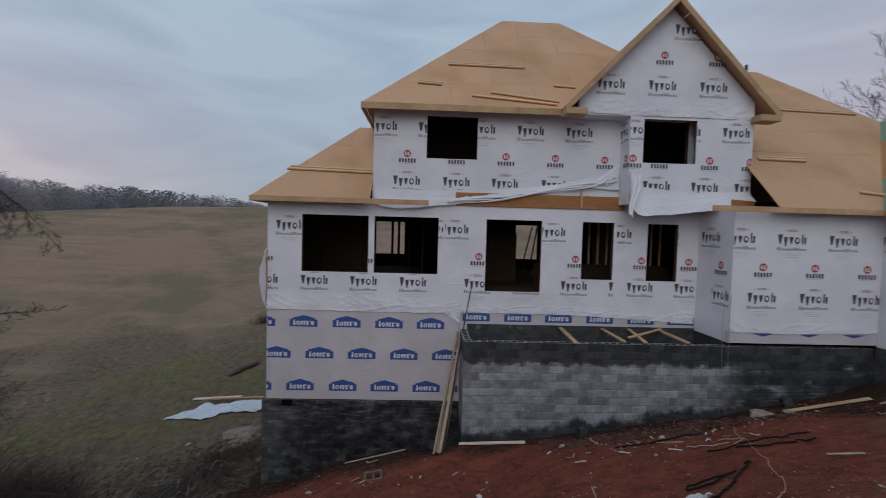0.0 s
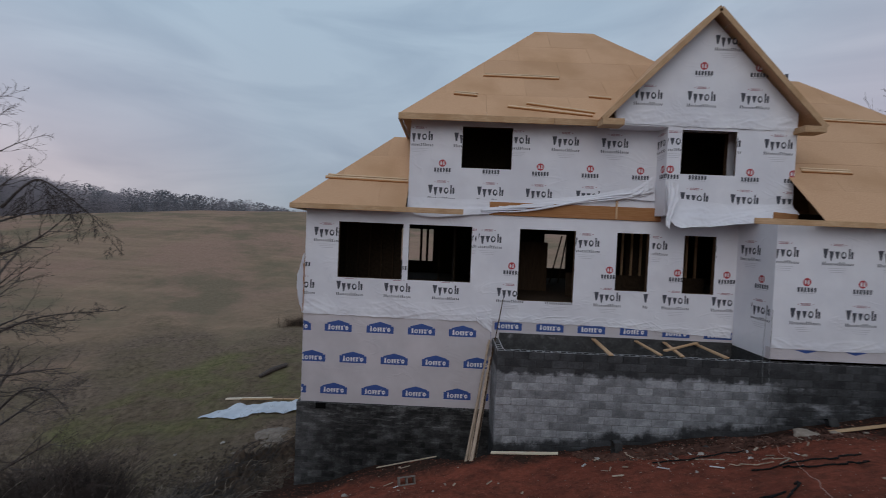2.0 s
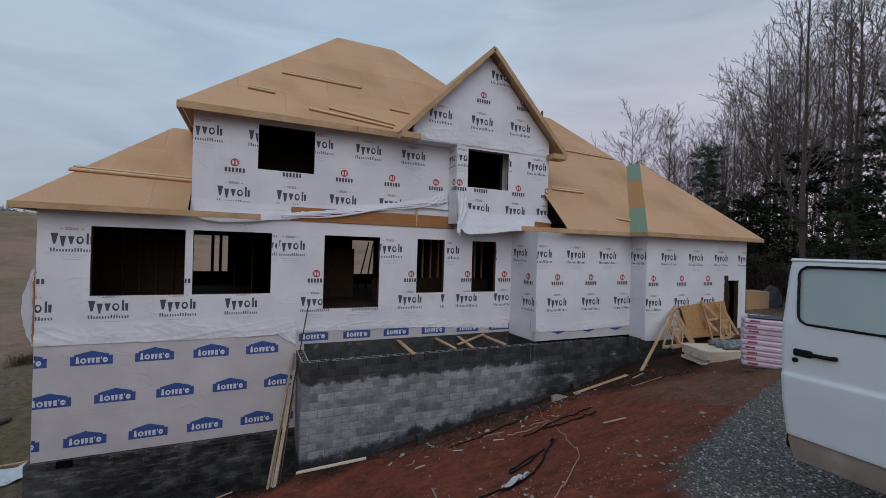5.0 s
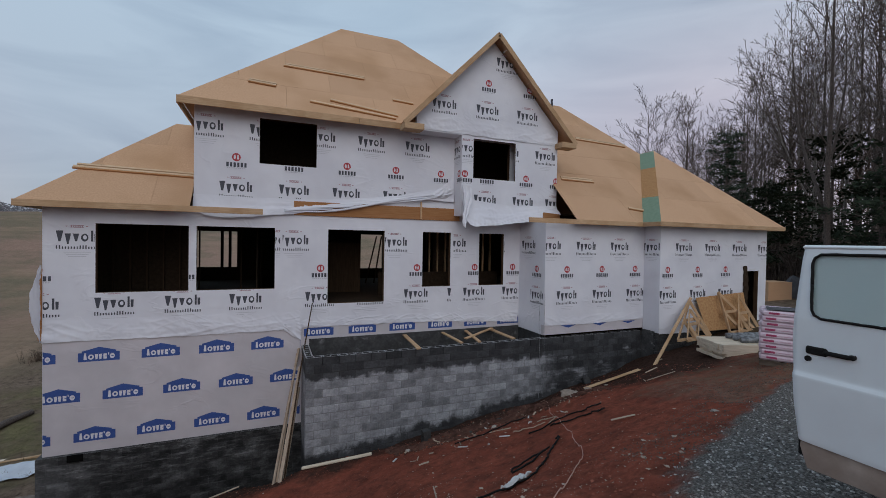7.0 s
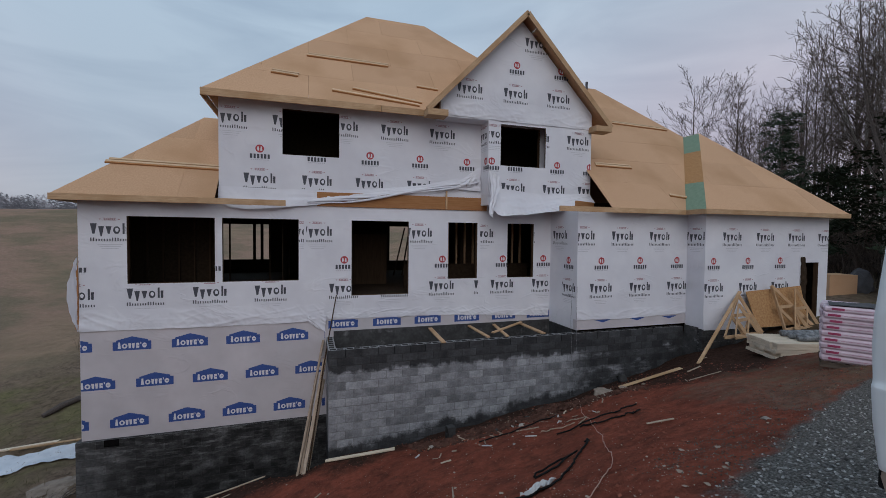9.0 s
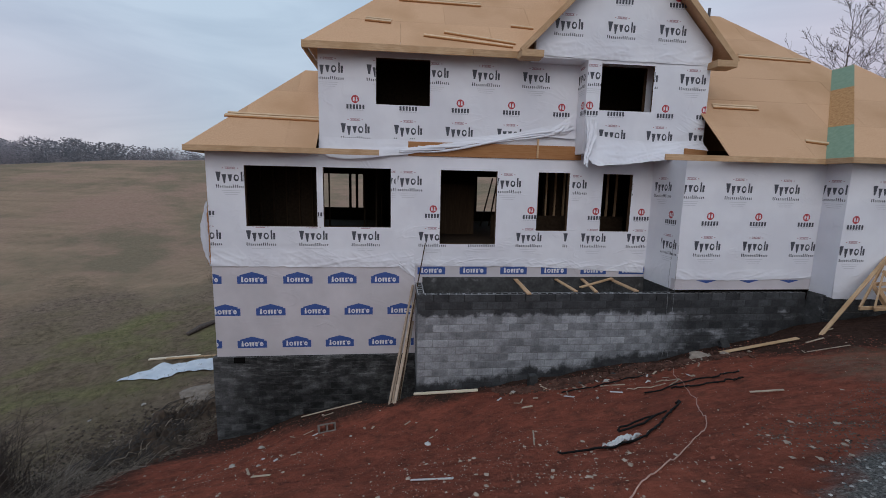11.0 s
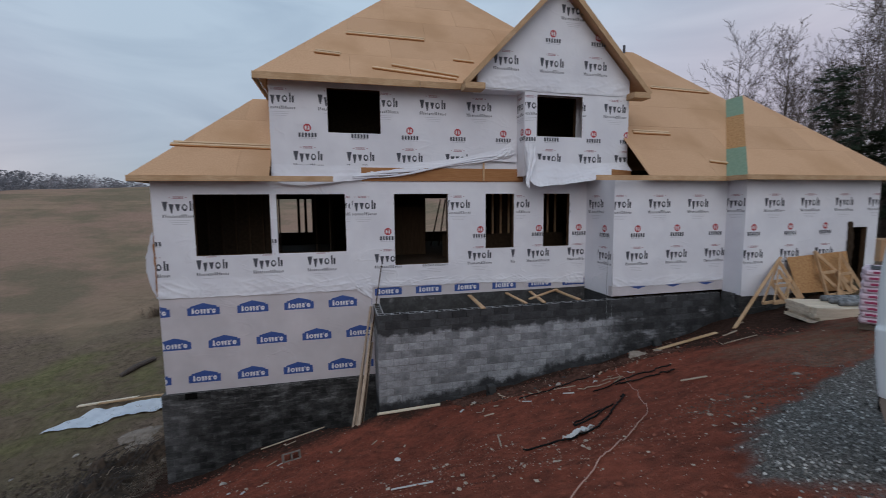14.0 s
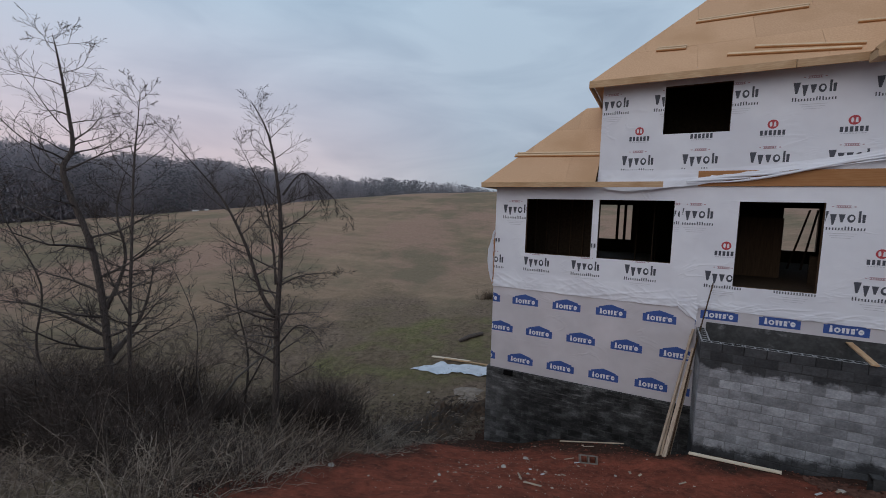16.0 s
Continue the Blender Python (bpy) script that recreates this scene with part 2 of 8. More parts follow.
def board(name, a, b, w, t, material, parent=None, label="", up=(0, 0, 1), bevel=0.004):
    """A sawn board from a to b: w wide, t thick (along up)."""
    a, b = Vector(a), Vector(b)
    d = (b - a)
    L = d.length
    x = d.normalized()
    u = Vector(up)
    z = (u - x * u.dot(x)).normalized()
    y = z.cross(x)
    m = Matrix((x, y, z)).transposed().to_4x4()
    m.translation = a
    bd = Build().box((0, -w / 2, -t / 2), (L, w / 2, t / 2), bevel=min(bevel, t / 5, w / 5))
    return part(name, bd.mesh(name, material), parent, label, m)


def cuts_wall(b, axis, at, thick, u0, u1, z0, z1, holes, mi_out=0, mi_in=1, mi_jamb=2, top=None):
    """A wall with rectangular holes. axis 'y': stands at y = at, outer face there, thick goes inward (+);
    'x': stands at x = at, thick may be negative."""
    us = sorted({u0, u1, *[h[k] for h in holes for k in (0, 1)]})
    zs = sorted({z0, z1, *[h[k] for h in holes for k in (2, 3)]})

    def P(u, z, t):
        return (u, at + t, z) if axis == "y" else (at + t, u, z)

    def solid(i, j):
        if i < 0 or j < 0 or i >= len(us) - 1 or j >= len(zs) - 1:
            return False
        cu, cz = (us[i] + us[i + 1]) / 2, (zs[j] + zs[j + 1]) / 2
        return not any(h[0] < cu < h[1] and h[2] < cz < h[3] for h in holes)

    for i in range(len(us) - 1):
        for j in range(len(zs) - 1):
            if not solid(i, j):
                continue
            a, c, d, e2 = us[i], us[i + 1], zs[j], zs[j + 1]
            b.add([P(a, d, 0), P(c, d, 0), P(c, e2, 0), P(a, e2, 0)], [(0, 1, 2, 3)], mi_out)
            b.add([P(a, d, thick), P(c, d, thick), P(c, e2, thick), P(a, e2, thick)], [(3, 2, 1, 0)], mi_in)
            for di, dj, q in ((-1, 0, ((a, d), (a, e2))), (1, 0, ((c, e2), (c, d))), (0, -1, ((c, d), (a, d))), (0, 1, ((a, e2), (c, e2)))):
                if not solid(i + di, j + dj):
                    edge = not (0 <= i + di < len(us) - 1 and 0 <= j + dj < len(zs) - 1)
                    (ua, za), (ub, zb) = q
                    b.add([P(ua, za, 0), P(ub, zb, 0), P(ub, zb, thick), P(ua, za, thick)], [(0, 1, 2, 3)], mi_out if edge else mi_jamb)
    return b


def clip_poly(poly, lo, hi):
    """A convex outline cut to a rectangle."""
    for k, lim, sign in ((0, lo[0], 1), (0, hi[0], -1), (1, lo[1], 1), (1, hi[1], -1)):
        out = []
        for q in range(len(poly)):
            a, c = poly[q], poly[(q + 1) % len(poly)]
            da, dc = (a[k] - lim) * sign, (c[k] - lim) * sign
            if da >= 0:
                out.append(a)
            if da * dc < 0:
                s = da / (da - dc)
                out.append((a[0] + (c[0] - a[0]) * s, a[1] + (c[1] - a[1]) * s))
        poly = out
        if not poly:
            return []
    return poly


def roof_plane(parent, origin, along, up, outline, thick=0.016, panel=(2.44, 1.22), gap=0.0018, material=None, rng=random, single=False):
    """Sheathing laid in staggered rows on a slope. outline: (run along the eave, run up the slope) corners, convex."""
    x = Vector(along).normalized()
    y = Vector(up)
    y = (y - x * y.dot(x)).normalized()
    z = x.cross(y)
    M = Matrix((x, y, z)).transposed().to_4x4()
    M.translation = origin
    us, vs = [p[0] for p in outline], [p[1] for p in outline]
    made = []
    if single:
        bd = Build().prism(outline, -thick, 0, "z")
        return [part("sheathing", bd.mesh("sheathing", material or OSB), parent, m=M)]
    row, v = 0, min(vs)
    while v < max(vs):
        u = min(us) - (panel[0] / 2 if row % 2 else 0)
        while u < max(us):
            q = clip_poly(outline, (u + gap, v + gap), (u + panel[0] - gap, v + panel[1] - gap))
            if len(q) > 2:
                area = abs(sum(q[k][0] * q[(k + 1) % len(q)][1] - q[(k + 1) % len(q)][0] * q[k][1] for k in range(len(q)))) / 2
                if area > 0.02:
                    bd = Build().prism(q, -thick, 0, "z")
                    made.append(part("sheathing_panel", bd.mesh("sheathing_panel", material or OSB), parent, m=M @ pose(0, 0, rng.uniform(-0.002, 0.002))))
            u += panel[0]
        v += panel[1]
        row += 1
    return made


def gridded(fn, nu, nv, mats, name, thick=0.0, smooth=True):
    """A sheet from fn(u, v) with u, v in 0..1; with thickness along its normal when asked."""
    vs = [Vector(fn(i / nu, j / nv)) for j in range(nv + 1) for i in range(nu + 1)]
    fs = [(j * (nu + 1) + i, j * (nu + 1) + i + 1, (j + 1) * (nu + 1) + i + 1, (j + 1) * (nu + 1) + i) for j in range(nv) for i in range(nu)]
    me = mesh_from(name, vs, fs, mats, smooth=smooth)
    return me

# ---- ground: one sheet, a steep bank of red soil down to the house, a field that rises beyond ----
SPOTS = [  # x, y, z of the lie of the land
    (0.3, -0.3, -1.62), (-6, -4, -2.2), (6, -4, -1.6), (0.3, -8, -1.3), (14, -3, -1.5), (24, 0, -1.3), (-12, -8, -3.0),
    (2.6, 2.0, -1.95), (4.0, 2.6, -1.95), (3.8, 3.15, -2.3), (4.4, 4.5, -2.86), (3.57, 5.07, -3.41), (2.7, 5.9, -3.85),
    (1.2, 7.5, -4.95), (-1.2, 9.7, -5.9), (3.4, 9.7, -5.0), (1.09, 10.6, -5.5), (8.4, 10.6, -4.55), (12.2, 10.6, -3.75), (12.4, 9.9, -3.4),
    (-4.5, 12, -7.45), (0.5, 12, -6.75), (-2, 12, -7.1), (17.6, 9.9, -2.5), (14, 7.5, -2.7), (9.5, 6.0, -2.65), (8, 3.0, -1.95), (13, 4, -1.9), (20, 7, -1.9),
    (24, 12, -2.75), (30, 20, -2.3), (19, 18, -3.2), (30, 40, 0.0), (-4.0, 4.0, -4.2), (-1.0, 4.5, -3.7), (-7.5, 6.0, -5.25), (-6.3, 10, -7.0), (-9, 12, -7.9),
    (-9, 18, -8.0), (-5, 17, -7.7), (5, 20, -6.5), (5, 28, -6.0), (-14, 14, -8.6), (-16, 8, -7.6), (-12, 2, -5.3), (-20, 20, -9.0), (-15, 28, -8.0),
    (-30, 10, -9.6), (-25, 35, -7.5), (0, 45, -4.0), (-45, 40, -7.5), (-40, 0, -8.5),
]


def tps_solve(pts):
    a = np.array(pts)
    n = len(a)
    d = np.hypot(a[:, None, 0] - a[None, :, 0], a[:, None, 1] - a[None, :, 1])
    K = np.where(d > 0, d * d * np.log(d + 1e-9), 0) + np.eye(n) * 0.6
    Pm = np.c_[np.ones(n), a[:, :2]]
    A = np.block([[K, Pm], [Pm.T, np.zeros((3, 3))]])
    return a, np.linalg.solve(A, np.r_[a[:, 2], 0, 0, 0])


TPS_PTS, TPS_W = tps_solve(SPOTS)


def smoothstep(a, b, x):
    t = np.clip((x - a) / (b - a), 0, 1)
    return t * t * (3 - 2 * t)


def lie(x, y):
    """Height of the land, for arrays."""
    x, y = np.asarray(x, float), np.asarray(y, float)
    d = np.hypot(x[..., None] - TPS_PTS[:, 0], y[..., None] - TPS_PTS[:, 1])
    near = (np.where(d > 0, d * d * np.log(d + 1e-9), 0) @ TPS_W[:-3]) + TPS_W[-3] + TPS_W[-2] * x + TPS_W[-1] * y
    near = near + 0.35 * np.exp(-((x + 1.45) / 1.6) ** 4) * smoothstep(9.3, 10.7, y) * (1 - smoothstep(12.5, 14, y))  # spoil thrown against the basement wall
    r = np.hypot(x, y)
    ang = np.degrees(np.arctan2(-x, y))  # to the left of straight ahead
    crest = np.interp(ang, [-180, -60, -40, -10, 10, 22, 32, 39, 48, 60, 74, 100, 180], [0, 4, 5, 5.5, 5.4, 5.2, 4.0, 2.3, 0.0, -3.2, -5.9, -7, 0])
    low = np.interp(ang, [-180, -40, -15, 0, 180], [-2.2, -2.2, -5, -8.5, -8.5])
    far = np.where(r < 130, low + (crest - low) * smoothstep(25, 125, r), crest - 16 * smoothstep(130, 260, r))
    k = smoothstep(22, 48, r)
    return near * (1 - k) + far * k


def land(x, y):
    return float(lie(np.array([x]), np.array([y]))[0])

def ground_material():
    """Red clay, gravel drive, grass and straw-coloured field, each where it lies."""
    m = bpy.data.materials.new("ground")
    m.use_nodes = True
    n, l = m.node_tree.nodes, m.node_tree.links
    b = n["Principled BSDF"]
    b.inputs["Roughness"].default_value = 0.95
    b.inputs["Specular IOR Level"].default_value = 0.02
    co = n.new("ShaderNodeTexCoord")

    def noise_node(scale, detail=6.0, rough=0.6):
        q = n.new("ShaderNodeTexNoise")
        q.inputs["Scale"].default_value, q.inputs["Detail"].default_value, q.inputs["Roughness"].default_value = scale, detail, rough
        l.new(co.outputs["Object"], q.inputs[0])
        return q.outputs[0]

    def ramp(src, *stops):
        r = n.new("ShaderNodeValToRGB")
        el = r.color_ramp.elements
        el[0].position, el[0].color = stops[0][0], (*stops[0][1], 1)
        el[1].position, el[1].color = stops[-1][0], (*stops[-1][1], 1)
        for p, c in stops[1:-1]:
            el.new(p).color = (*c, 1)
        l.new(src, r.inputs[0])
        return r.outputs[0]

    def mix(f, a, c):
        q = n.new("ShaderNodeMixRGB")
        l.new(f, q.inputs[0])
        l.new(a, q.inputs[1])
        l.new(c, q.inputs[2])
        return q.outputs[0]

    clay = mix(ramp(noise_node(1.1), (0.42, (0, 0, 0)), (0.62, (1, 1, 1))),
               ramp(noise_node(9, 8), (0.3, (0.250, 0.072, 0.045)), (0.7, (0.395, 0.122, 0.079))),
               ramp(noise_node(7, 8), (0.3, (0.190, 0.055, 0.036)), (0.7, (0.31, 0.096, 0.064))))
    dirt = ramp(noise_node(3.0, 9, 0.75), (0.45, (0, 0, 0)), (0.65, (0.66, 0.66, 0.66)))
    clay = mix(dirt, clay, ramp(noise_node(22, 6, 0.8), (0.3, (0.050, 0.027, 0.021)), (0.7, (0.125, 0.056, 0.042))))
    grit = ramp(noise_node(70, 3, 0.8), (0.60, (0, 0, 0)), (0.72, (0.55, 0.55, 0.55)))
    clay = mix(grit, clay, ramp(noise_node(2.0, 4), (0.3, (0.16, 0.10, 0.08)), (0.7, (0.30, 0.21, 0.175))))
    gravel = ramp(noise_node(46, 4, 0.75), (0.3, (0.040, 0.036, 0.033)), (0.5, (0.16, 0.149, 0.138)), (0.66, (0.37, 0.35, 0.325)))
    bands = n.new("ShaderNodeMapping")
    bands.inputs["Rotation"].default_value = (0, 0, radians(-24))
    bands.inputs["Scale"].default_value = (0.05, 0.30, 1.0)
    l.new(co.outputs["Object"], bands.inputs[0])
    mown = n.new("ShaderNodeTexNoise")
    mown.inputs["Scale"].default_value, mown.inputs["Detail"].default_value, mown.inputs["Distortion"].default_value = 1.0, 6.0, 1.1
    l.new(bands.outputs[0], mown.inputs[0])
    straw = mix(ramp(mown.outputs[0], (0.36, (0, 0, 0)), (0.66, (1, 1, 1))),
                ramp(noise_node(1.6, 10, 0.75), (0.3, (0.22, 0.157, 0.109)), (0.7, (0.34, 0.246, 0.174))),
                ramp(noise_node(2.4, 10, 0.75), (0.3, (0.29, 0.200, 0.138)), (0.7, (0.425, 0.30, 0.212))))
    rust = ramp(noise_node(0.055, 7, 0.62), (0.44, (0, 0, 0)), (0.56, (0.85, 0.85, 0.85)))
    straw = mix(rust, straw, ramp(noise_node(2.9, 9, 0.75), (0.3, (0.27, 0.172, 0.13)), (0.7, (0.41, 0.272, 0.208))))
    thin = ramp(noise_node(0.075, 9, 0.68), (0.46, (0, 0, 0)), (0.58, (0.75, 0.75, 0.75)))
    straw = mix(thin, straw, ramp(noise_node(3.5, 8, 0.75), (0.34, (0.135, 0.120, 0.080)), (0.7, (0.245, 0.208, 0.140))))
    grass = mix(ramp(noise_node(0.45, 7), (0.36, (0, 0, 0)), (0.58, (1, 1, 1))),
                ramp(noise_node(3.2, 9, 0.75), (0.36, (0.105, 0.100, 0.050)), (0.7, (0.275, 0.245, 0.125))),
                ramp(noise_node(2.6, 9, 0.75), (0.36, (0.105, 0.080, 0.056)), (0.7, (0.265, 0.20, 0.142))))
    litter = mix(ramp(noise_node(0.35, 8, 0.7), (0.42, (0, 0, 0)), (0.60, (1, 1, 1))),
                 ramp(noise_node(3.5, 9, 0.8), (0.34, (0.085, 0.064, 0.048)), (0.7, (0.33, 0.245, 0.185))),
                 ramp(noise_node(3.0, 9, 0.8), (0.34, (0.085, 0.067, 0.045)), (0.7, (0.29, 0.225, 0.152))))
    at = [n.new("ShaderNodeAttribute") for _ in range(5)]
    for a, name in zip(at, ("gravel", "grass", "straw", "litter", "damp")):
        a.attribute_name = name
    edge = noise_node(2.5, 6, 0.7)

    broad = noise_node(0.55, 8, 0.8)

    def rough_edge(a, by=None):
        s = n.new("ShaderNodeMath")
        s.operation = "MULTIPLY_ADD"
        l.new(by or edge, s.inputs[0])
        s.inputs[1].default_value = 0.9
        l.new(a.outputs["Fac"], s.inputs[2])
        r = n.new("ShaderNodeMapRange")
        r.inputs["From Min"].default_value, r.inputs["From Max"].default_value = 0.72, 1.18
        l.new(s.outputs[0], r.inputs[0])
        return r.outputs[0]

    earth = ramp(noise_node(9, 8, 0.8), (0.3, (0.030, 0.019, 0.015)), (0.72, (0.105, 0.060, 0.046)))
    clay = mix(rough_edge(at[4]), clay, earth)
    col = mix(rough_edge(at[0]), clay, gravel)
    col = mix(rough_edge(at[3]), col, litter)
    col = mix(rough_edge(at[1], broad), col, grass)
    col = mix(rough_edge(at[2]), col, straw)
    l.new(col, b.inputs["Base Color"])
    bp = n.new("ShaderNodeBump")
    bp.inputs["Strength"].default_value, bp.inputs["Distance"].default_value = 0.8, 0.08
    ad = n.new("ShaderNodeMath")
    l.new(noise_node(5, 8, 0.7), ad.inputs[0])
    l.new(noise_node(30, 4, 0.7), ad.inputs[1])
    l.new(ad.outputs[0], bp.inputs["Height"])
    l.new(bp.outputs[0], b.inputs["Normal"])
    return m


def zone_gravel(x, y):
    """The gravel drive: along the bank top, to the camera's right."""
    edge = np.interp(y, [-30, -2, 0.5, 1.9, 2.7, 3.4, 3.7, 4.4, 5.0, 6.0], [-2, 1.2, 2.4, 3.05, 4.0, 5.2, 6.4, 8.8, 11.5, 16.0])
    wob = 0.30 * np.sin(2.1 * y + 0.7 * x) + 0.22 * np.sin(4.7 * y - 1.9 * x) + 0.12 * np.sin(9.1 * y + 5.3 * x)
    return smoothstep(-0.5, 0.7, x - edge + wob) * (1 - smoothstep(5.0, 7.0, y))


def zone_soil_edge(x, y):
    """Signed distance of the worked red soil towards the grass on the low side (positive: beyond the soil)."""
    bound = np.interp(y, [-30, 0, 2.5, 5.3, 8, 10, 11, 12.5, 14, 40], [-3.8, -4.3, -4.55, -4.95, -5.6, -6.2, -5.9, -5.0, -4.5, -4])
    return bound - x


def rough_at(x, y, r, grav):
    """Unevenness of the soil over the lie of the land."""
    if r > 45:
        return 0.35 * noise.noise(Vector((x, y, 0)) * 0.05)
    p = Vector((x, y, 0))
    turf = float(smoothstep(0.3, 2.0, zone_soil_edge(np.array(x), np.array(y))))
    n_ = (0.10 + 0.10 * turf) * noise.noise(p * 0.7) + 0.10 * turf * abs(noise.noise(p * 1.5)) + 0.06 * noise.noise(p * 2.1) + 0.03 * noise.noise(p * 5.5)
    return n_ * (0.35 if grav > 0.5 else 1.0) * min(1, max(r / 3, 0.3))


def surf(x, y):
    """Height of the ground's surface at a place."""
    return land(x, y) + rough_at(x, y, math.hypot(x, y), float(zone_gravel(np.array(x), np.array(y))))


def build_ground():
    def axis(lo, hi, step, reach, growth):
        a = list(np.arange(lo, hi + 1e-6, step))
        s, p = step, a[-1]
        while p < reach:
            s *= growth
            p += s
            a.append(p)
        s, p = step, a[0]
        while p > -reach:
            s *= growth
            p -= s
            a.insert(0, p)
        return np.array(a)

    xs, ys = axis(-11, 19, 0.14, 2600, 1.09), axis(-3, 15, 0.14, 2600, 1.09)
    X, Y = np.meshgrid(xs, ys)
    Z = lie(X, Y)
    r = np.hypot(X, Y)
    soil = (1 - smoothstep(-0.5, 1.0, zone_soil_edge(X, Y))) * (r < 40)
    grav = zone_gravel(X, Y) * (r < 60)
    for i in range(X.shape[0]):
        for j in range(X.shape[1]):
            if r[i, j] < 400:
                Z[i, j] += rough_at(X[i, j], Y[i, j], r[i, j], grav[i, j])
    nx, ny = len(xs), len(ys)
    vs = np.c_[X.ravel(), Y.ravel(), Z.ravel()]
    idx = np.arange(nx * ny).reshape(ny, nx)
    fs = np.c_[idx[:-1, :-1].ravel(), idx[:-1, 1:].ravel(), idx[1:, 1:].ravel(), idx[1:, :-1].ravel()]
    me = bpy.data.meshes.new("ground")
    me.from_pydata(vs.tolist(), [], fs.tolist())
    me.polygons.foreach_set("use_smooth", np.ones(len(fs), dtype=bool))
    wander = np.array([[noise.noise(Vector((px * 0.16, py * 0.16, 2))) * 2.2 + noise.noise(Vector((px * 0.5, py * 0.5, 5))) * 0.9 if rr_ < 120 else 0.0
                        for px, py, rr_ in zip(xr, yr, rq)] for xr, yr, rq in zip(X, Y, r)])
    low = zone_soil_edge(X, Y) + wander * 0.6
    back = smoothstep(12.5, 16, Y) * (X > -6)
    green = smoothstep(14.0, 17.5, Y + 0.1 * (X + 10) + wander) * smoothstep(-2.0, 2.5, 23.5 + 0.57 * (X + 19) - Y + 1.3 * wander) * smoothstep(-20, -14, X + 1.5 * wander)
    grass = np.clip(smoothstep(0.6, 3.0, low) * green + 0.45 * back, 0, 1)
    grass = np.maximum(grass, smoothstep(14, 22, r) * (Y < 12) * (X > 4) * (1 - grav))
    litter = smoothstep(-0.2, 1.2, low)
    straw = smoothstep(30, 44, r + 4.0 * wander) * (X < 22)
    litter = np.maximum(litter, 0.54 * smoothstep(6.0, 8.5, X + wander) * (1 - smoothstep(6.5, 8.0, Y + 0.5 * wander)) * (1 - grav))
    litter = np.maximum(litter, smoothstep(16.5, 19, X) * smoothstep(8, 11, Y))
    damp = np.maximum(smoothstep(9.6, 11.2, Y + 0.5 * wander) * smoothstep(-7, -5, X) * (1 - smoothstep(0.8, 2.2, X)), smoothstep(9.1, 10.4, Y + 0.35 * wander + np.clip((X - 3.5) * 0.3, 0, 1.1)) * smoothstep(0.4, 2.4, X + 0.6 * wander) * (1 - smoothstep(10, 12.5, X))) * 0.9
    damp = np.maximum(damp, 0.92 * smoothstep(6.2, 7.8, Y + 0.7 * wander) * smoothstep(7.6, 9.8, X) * (1 - smoothstep(17, 19, X)))
    damp = np.maximum(damp, 0.62 * smoothstep(-1.2, 0.4, low + 0.25 * wander) * (r < 30))
    for name, v in (("damp", damp), ("gravel", grav), ("grass", grass * 0.95), ("straw", straw), ("litter", litter)):
        a = me.attributes.new(name, "FLOAT", "POINT")
        a.data.foreach_set("value", np.clip(v, 0, 1).ravel().astype(np.float32))
    me.materials.append(ground_material())
    me.update()
    return tagged(new("ground", me), "red clay bank with gravel drive, grass and dry straw field", "ground", kind="structure")


ground = build_ground()

# ---- the house under construction ----
W = 12.0            # face of the main front wall
XL, XR = -4.49, 8.06  # its ends
YA, YB = 10.55, 9.9   # faces of the two right-hand bays
XB0, XB1 = 12.12, 17.6
FLOOR, HEAD, SILL = -1.66, 0.43, -1.2
house = thing("house", "two-storey house under construction, wrapped in white house wrap, bare sheathed roof", "house")

WIN = {"w1": (-3.52, -1.63, SILL, HEAD), "w2": (-1.46, 0.38, SILL, HEAD), "door": (1.77, 3.39, FLOOR, HEAD),
       "w4": (4.59, 5.52, -1.25, HEAD), "w5": (6.53, 7.44, -1.25, HEAD)}
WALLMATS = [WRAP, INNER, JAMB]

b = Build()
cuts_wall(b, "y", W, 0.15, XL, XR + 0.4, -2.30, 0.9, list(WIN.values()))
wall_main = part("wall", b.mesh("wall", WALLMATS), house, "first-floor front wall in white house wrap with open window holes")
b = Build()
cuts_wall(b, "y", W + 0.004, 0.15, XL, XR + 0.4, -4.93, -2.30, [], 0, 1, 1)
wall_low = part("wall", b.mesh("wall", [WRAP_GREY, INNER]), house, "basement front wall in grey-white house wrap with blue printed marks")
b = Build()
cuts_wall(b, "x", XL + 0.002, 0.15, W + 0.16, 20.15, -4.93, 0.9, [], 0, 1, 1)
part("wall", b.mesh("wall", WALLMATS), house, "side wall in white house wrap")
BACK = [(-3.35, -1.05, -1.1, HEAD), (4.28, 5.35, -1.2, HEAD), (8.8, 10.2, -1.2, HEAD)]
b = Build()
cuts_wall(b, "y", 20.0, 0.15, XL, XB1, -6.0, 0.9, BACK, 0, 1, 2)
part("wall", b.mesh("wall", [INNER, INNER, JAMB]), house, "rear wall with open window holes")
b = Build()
cuts_wall(b, "x", XR + 0.003, 0.15, YA + 0.152, W - 0.002, -2.68, 0.9, [])
wall_aside = part("wall", b.mesh("wall", WALLMATS), house, "short return wall in white house wrap")
b = Build()
cuts_wall(b, "y", YA, 0.15, XR, XB0 + 0.1, -2.37, 0.9, [])
cuts_wall(b, "y", YA + 0.004, 0.15, XR, XB0 + 0.1, -2.68, -2.37, [], 3, 1, 1)
wall_a = part("wall", b.mesh("wall", WALLMATS + [WRAP_GREY]), house, "middle bay wall in white house wrap")
b = Build()
cuts_wall(b, "x", XB0 + 0.003, 0.15, YB + 0.152, YA - 0.002, -2.72, 0.9, [])
wall_bside = part("wall", b.mesh("wall", WALLMATS), house, "short return wall in white house wrap")
b = Build()
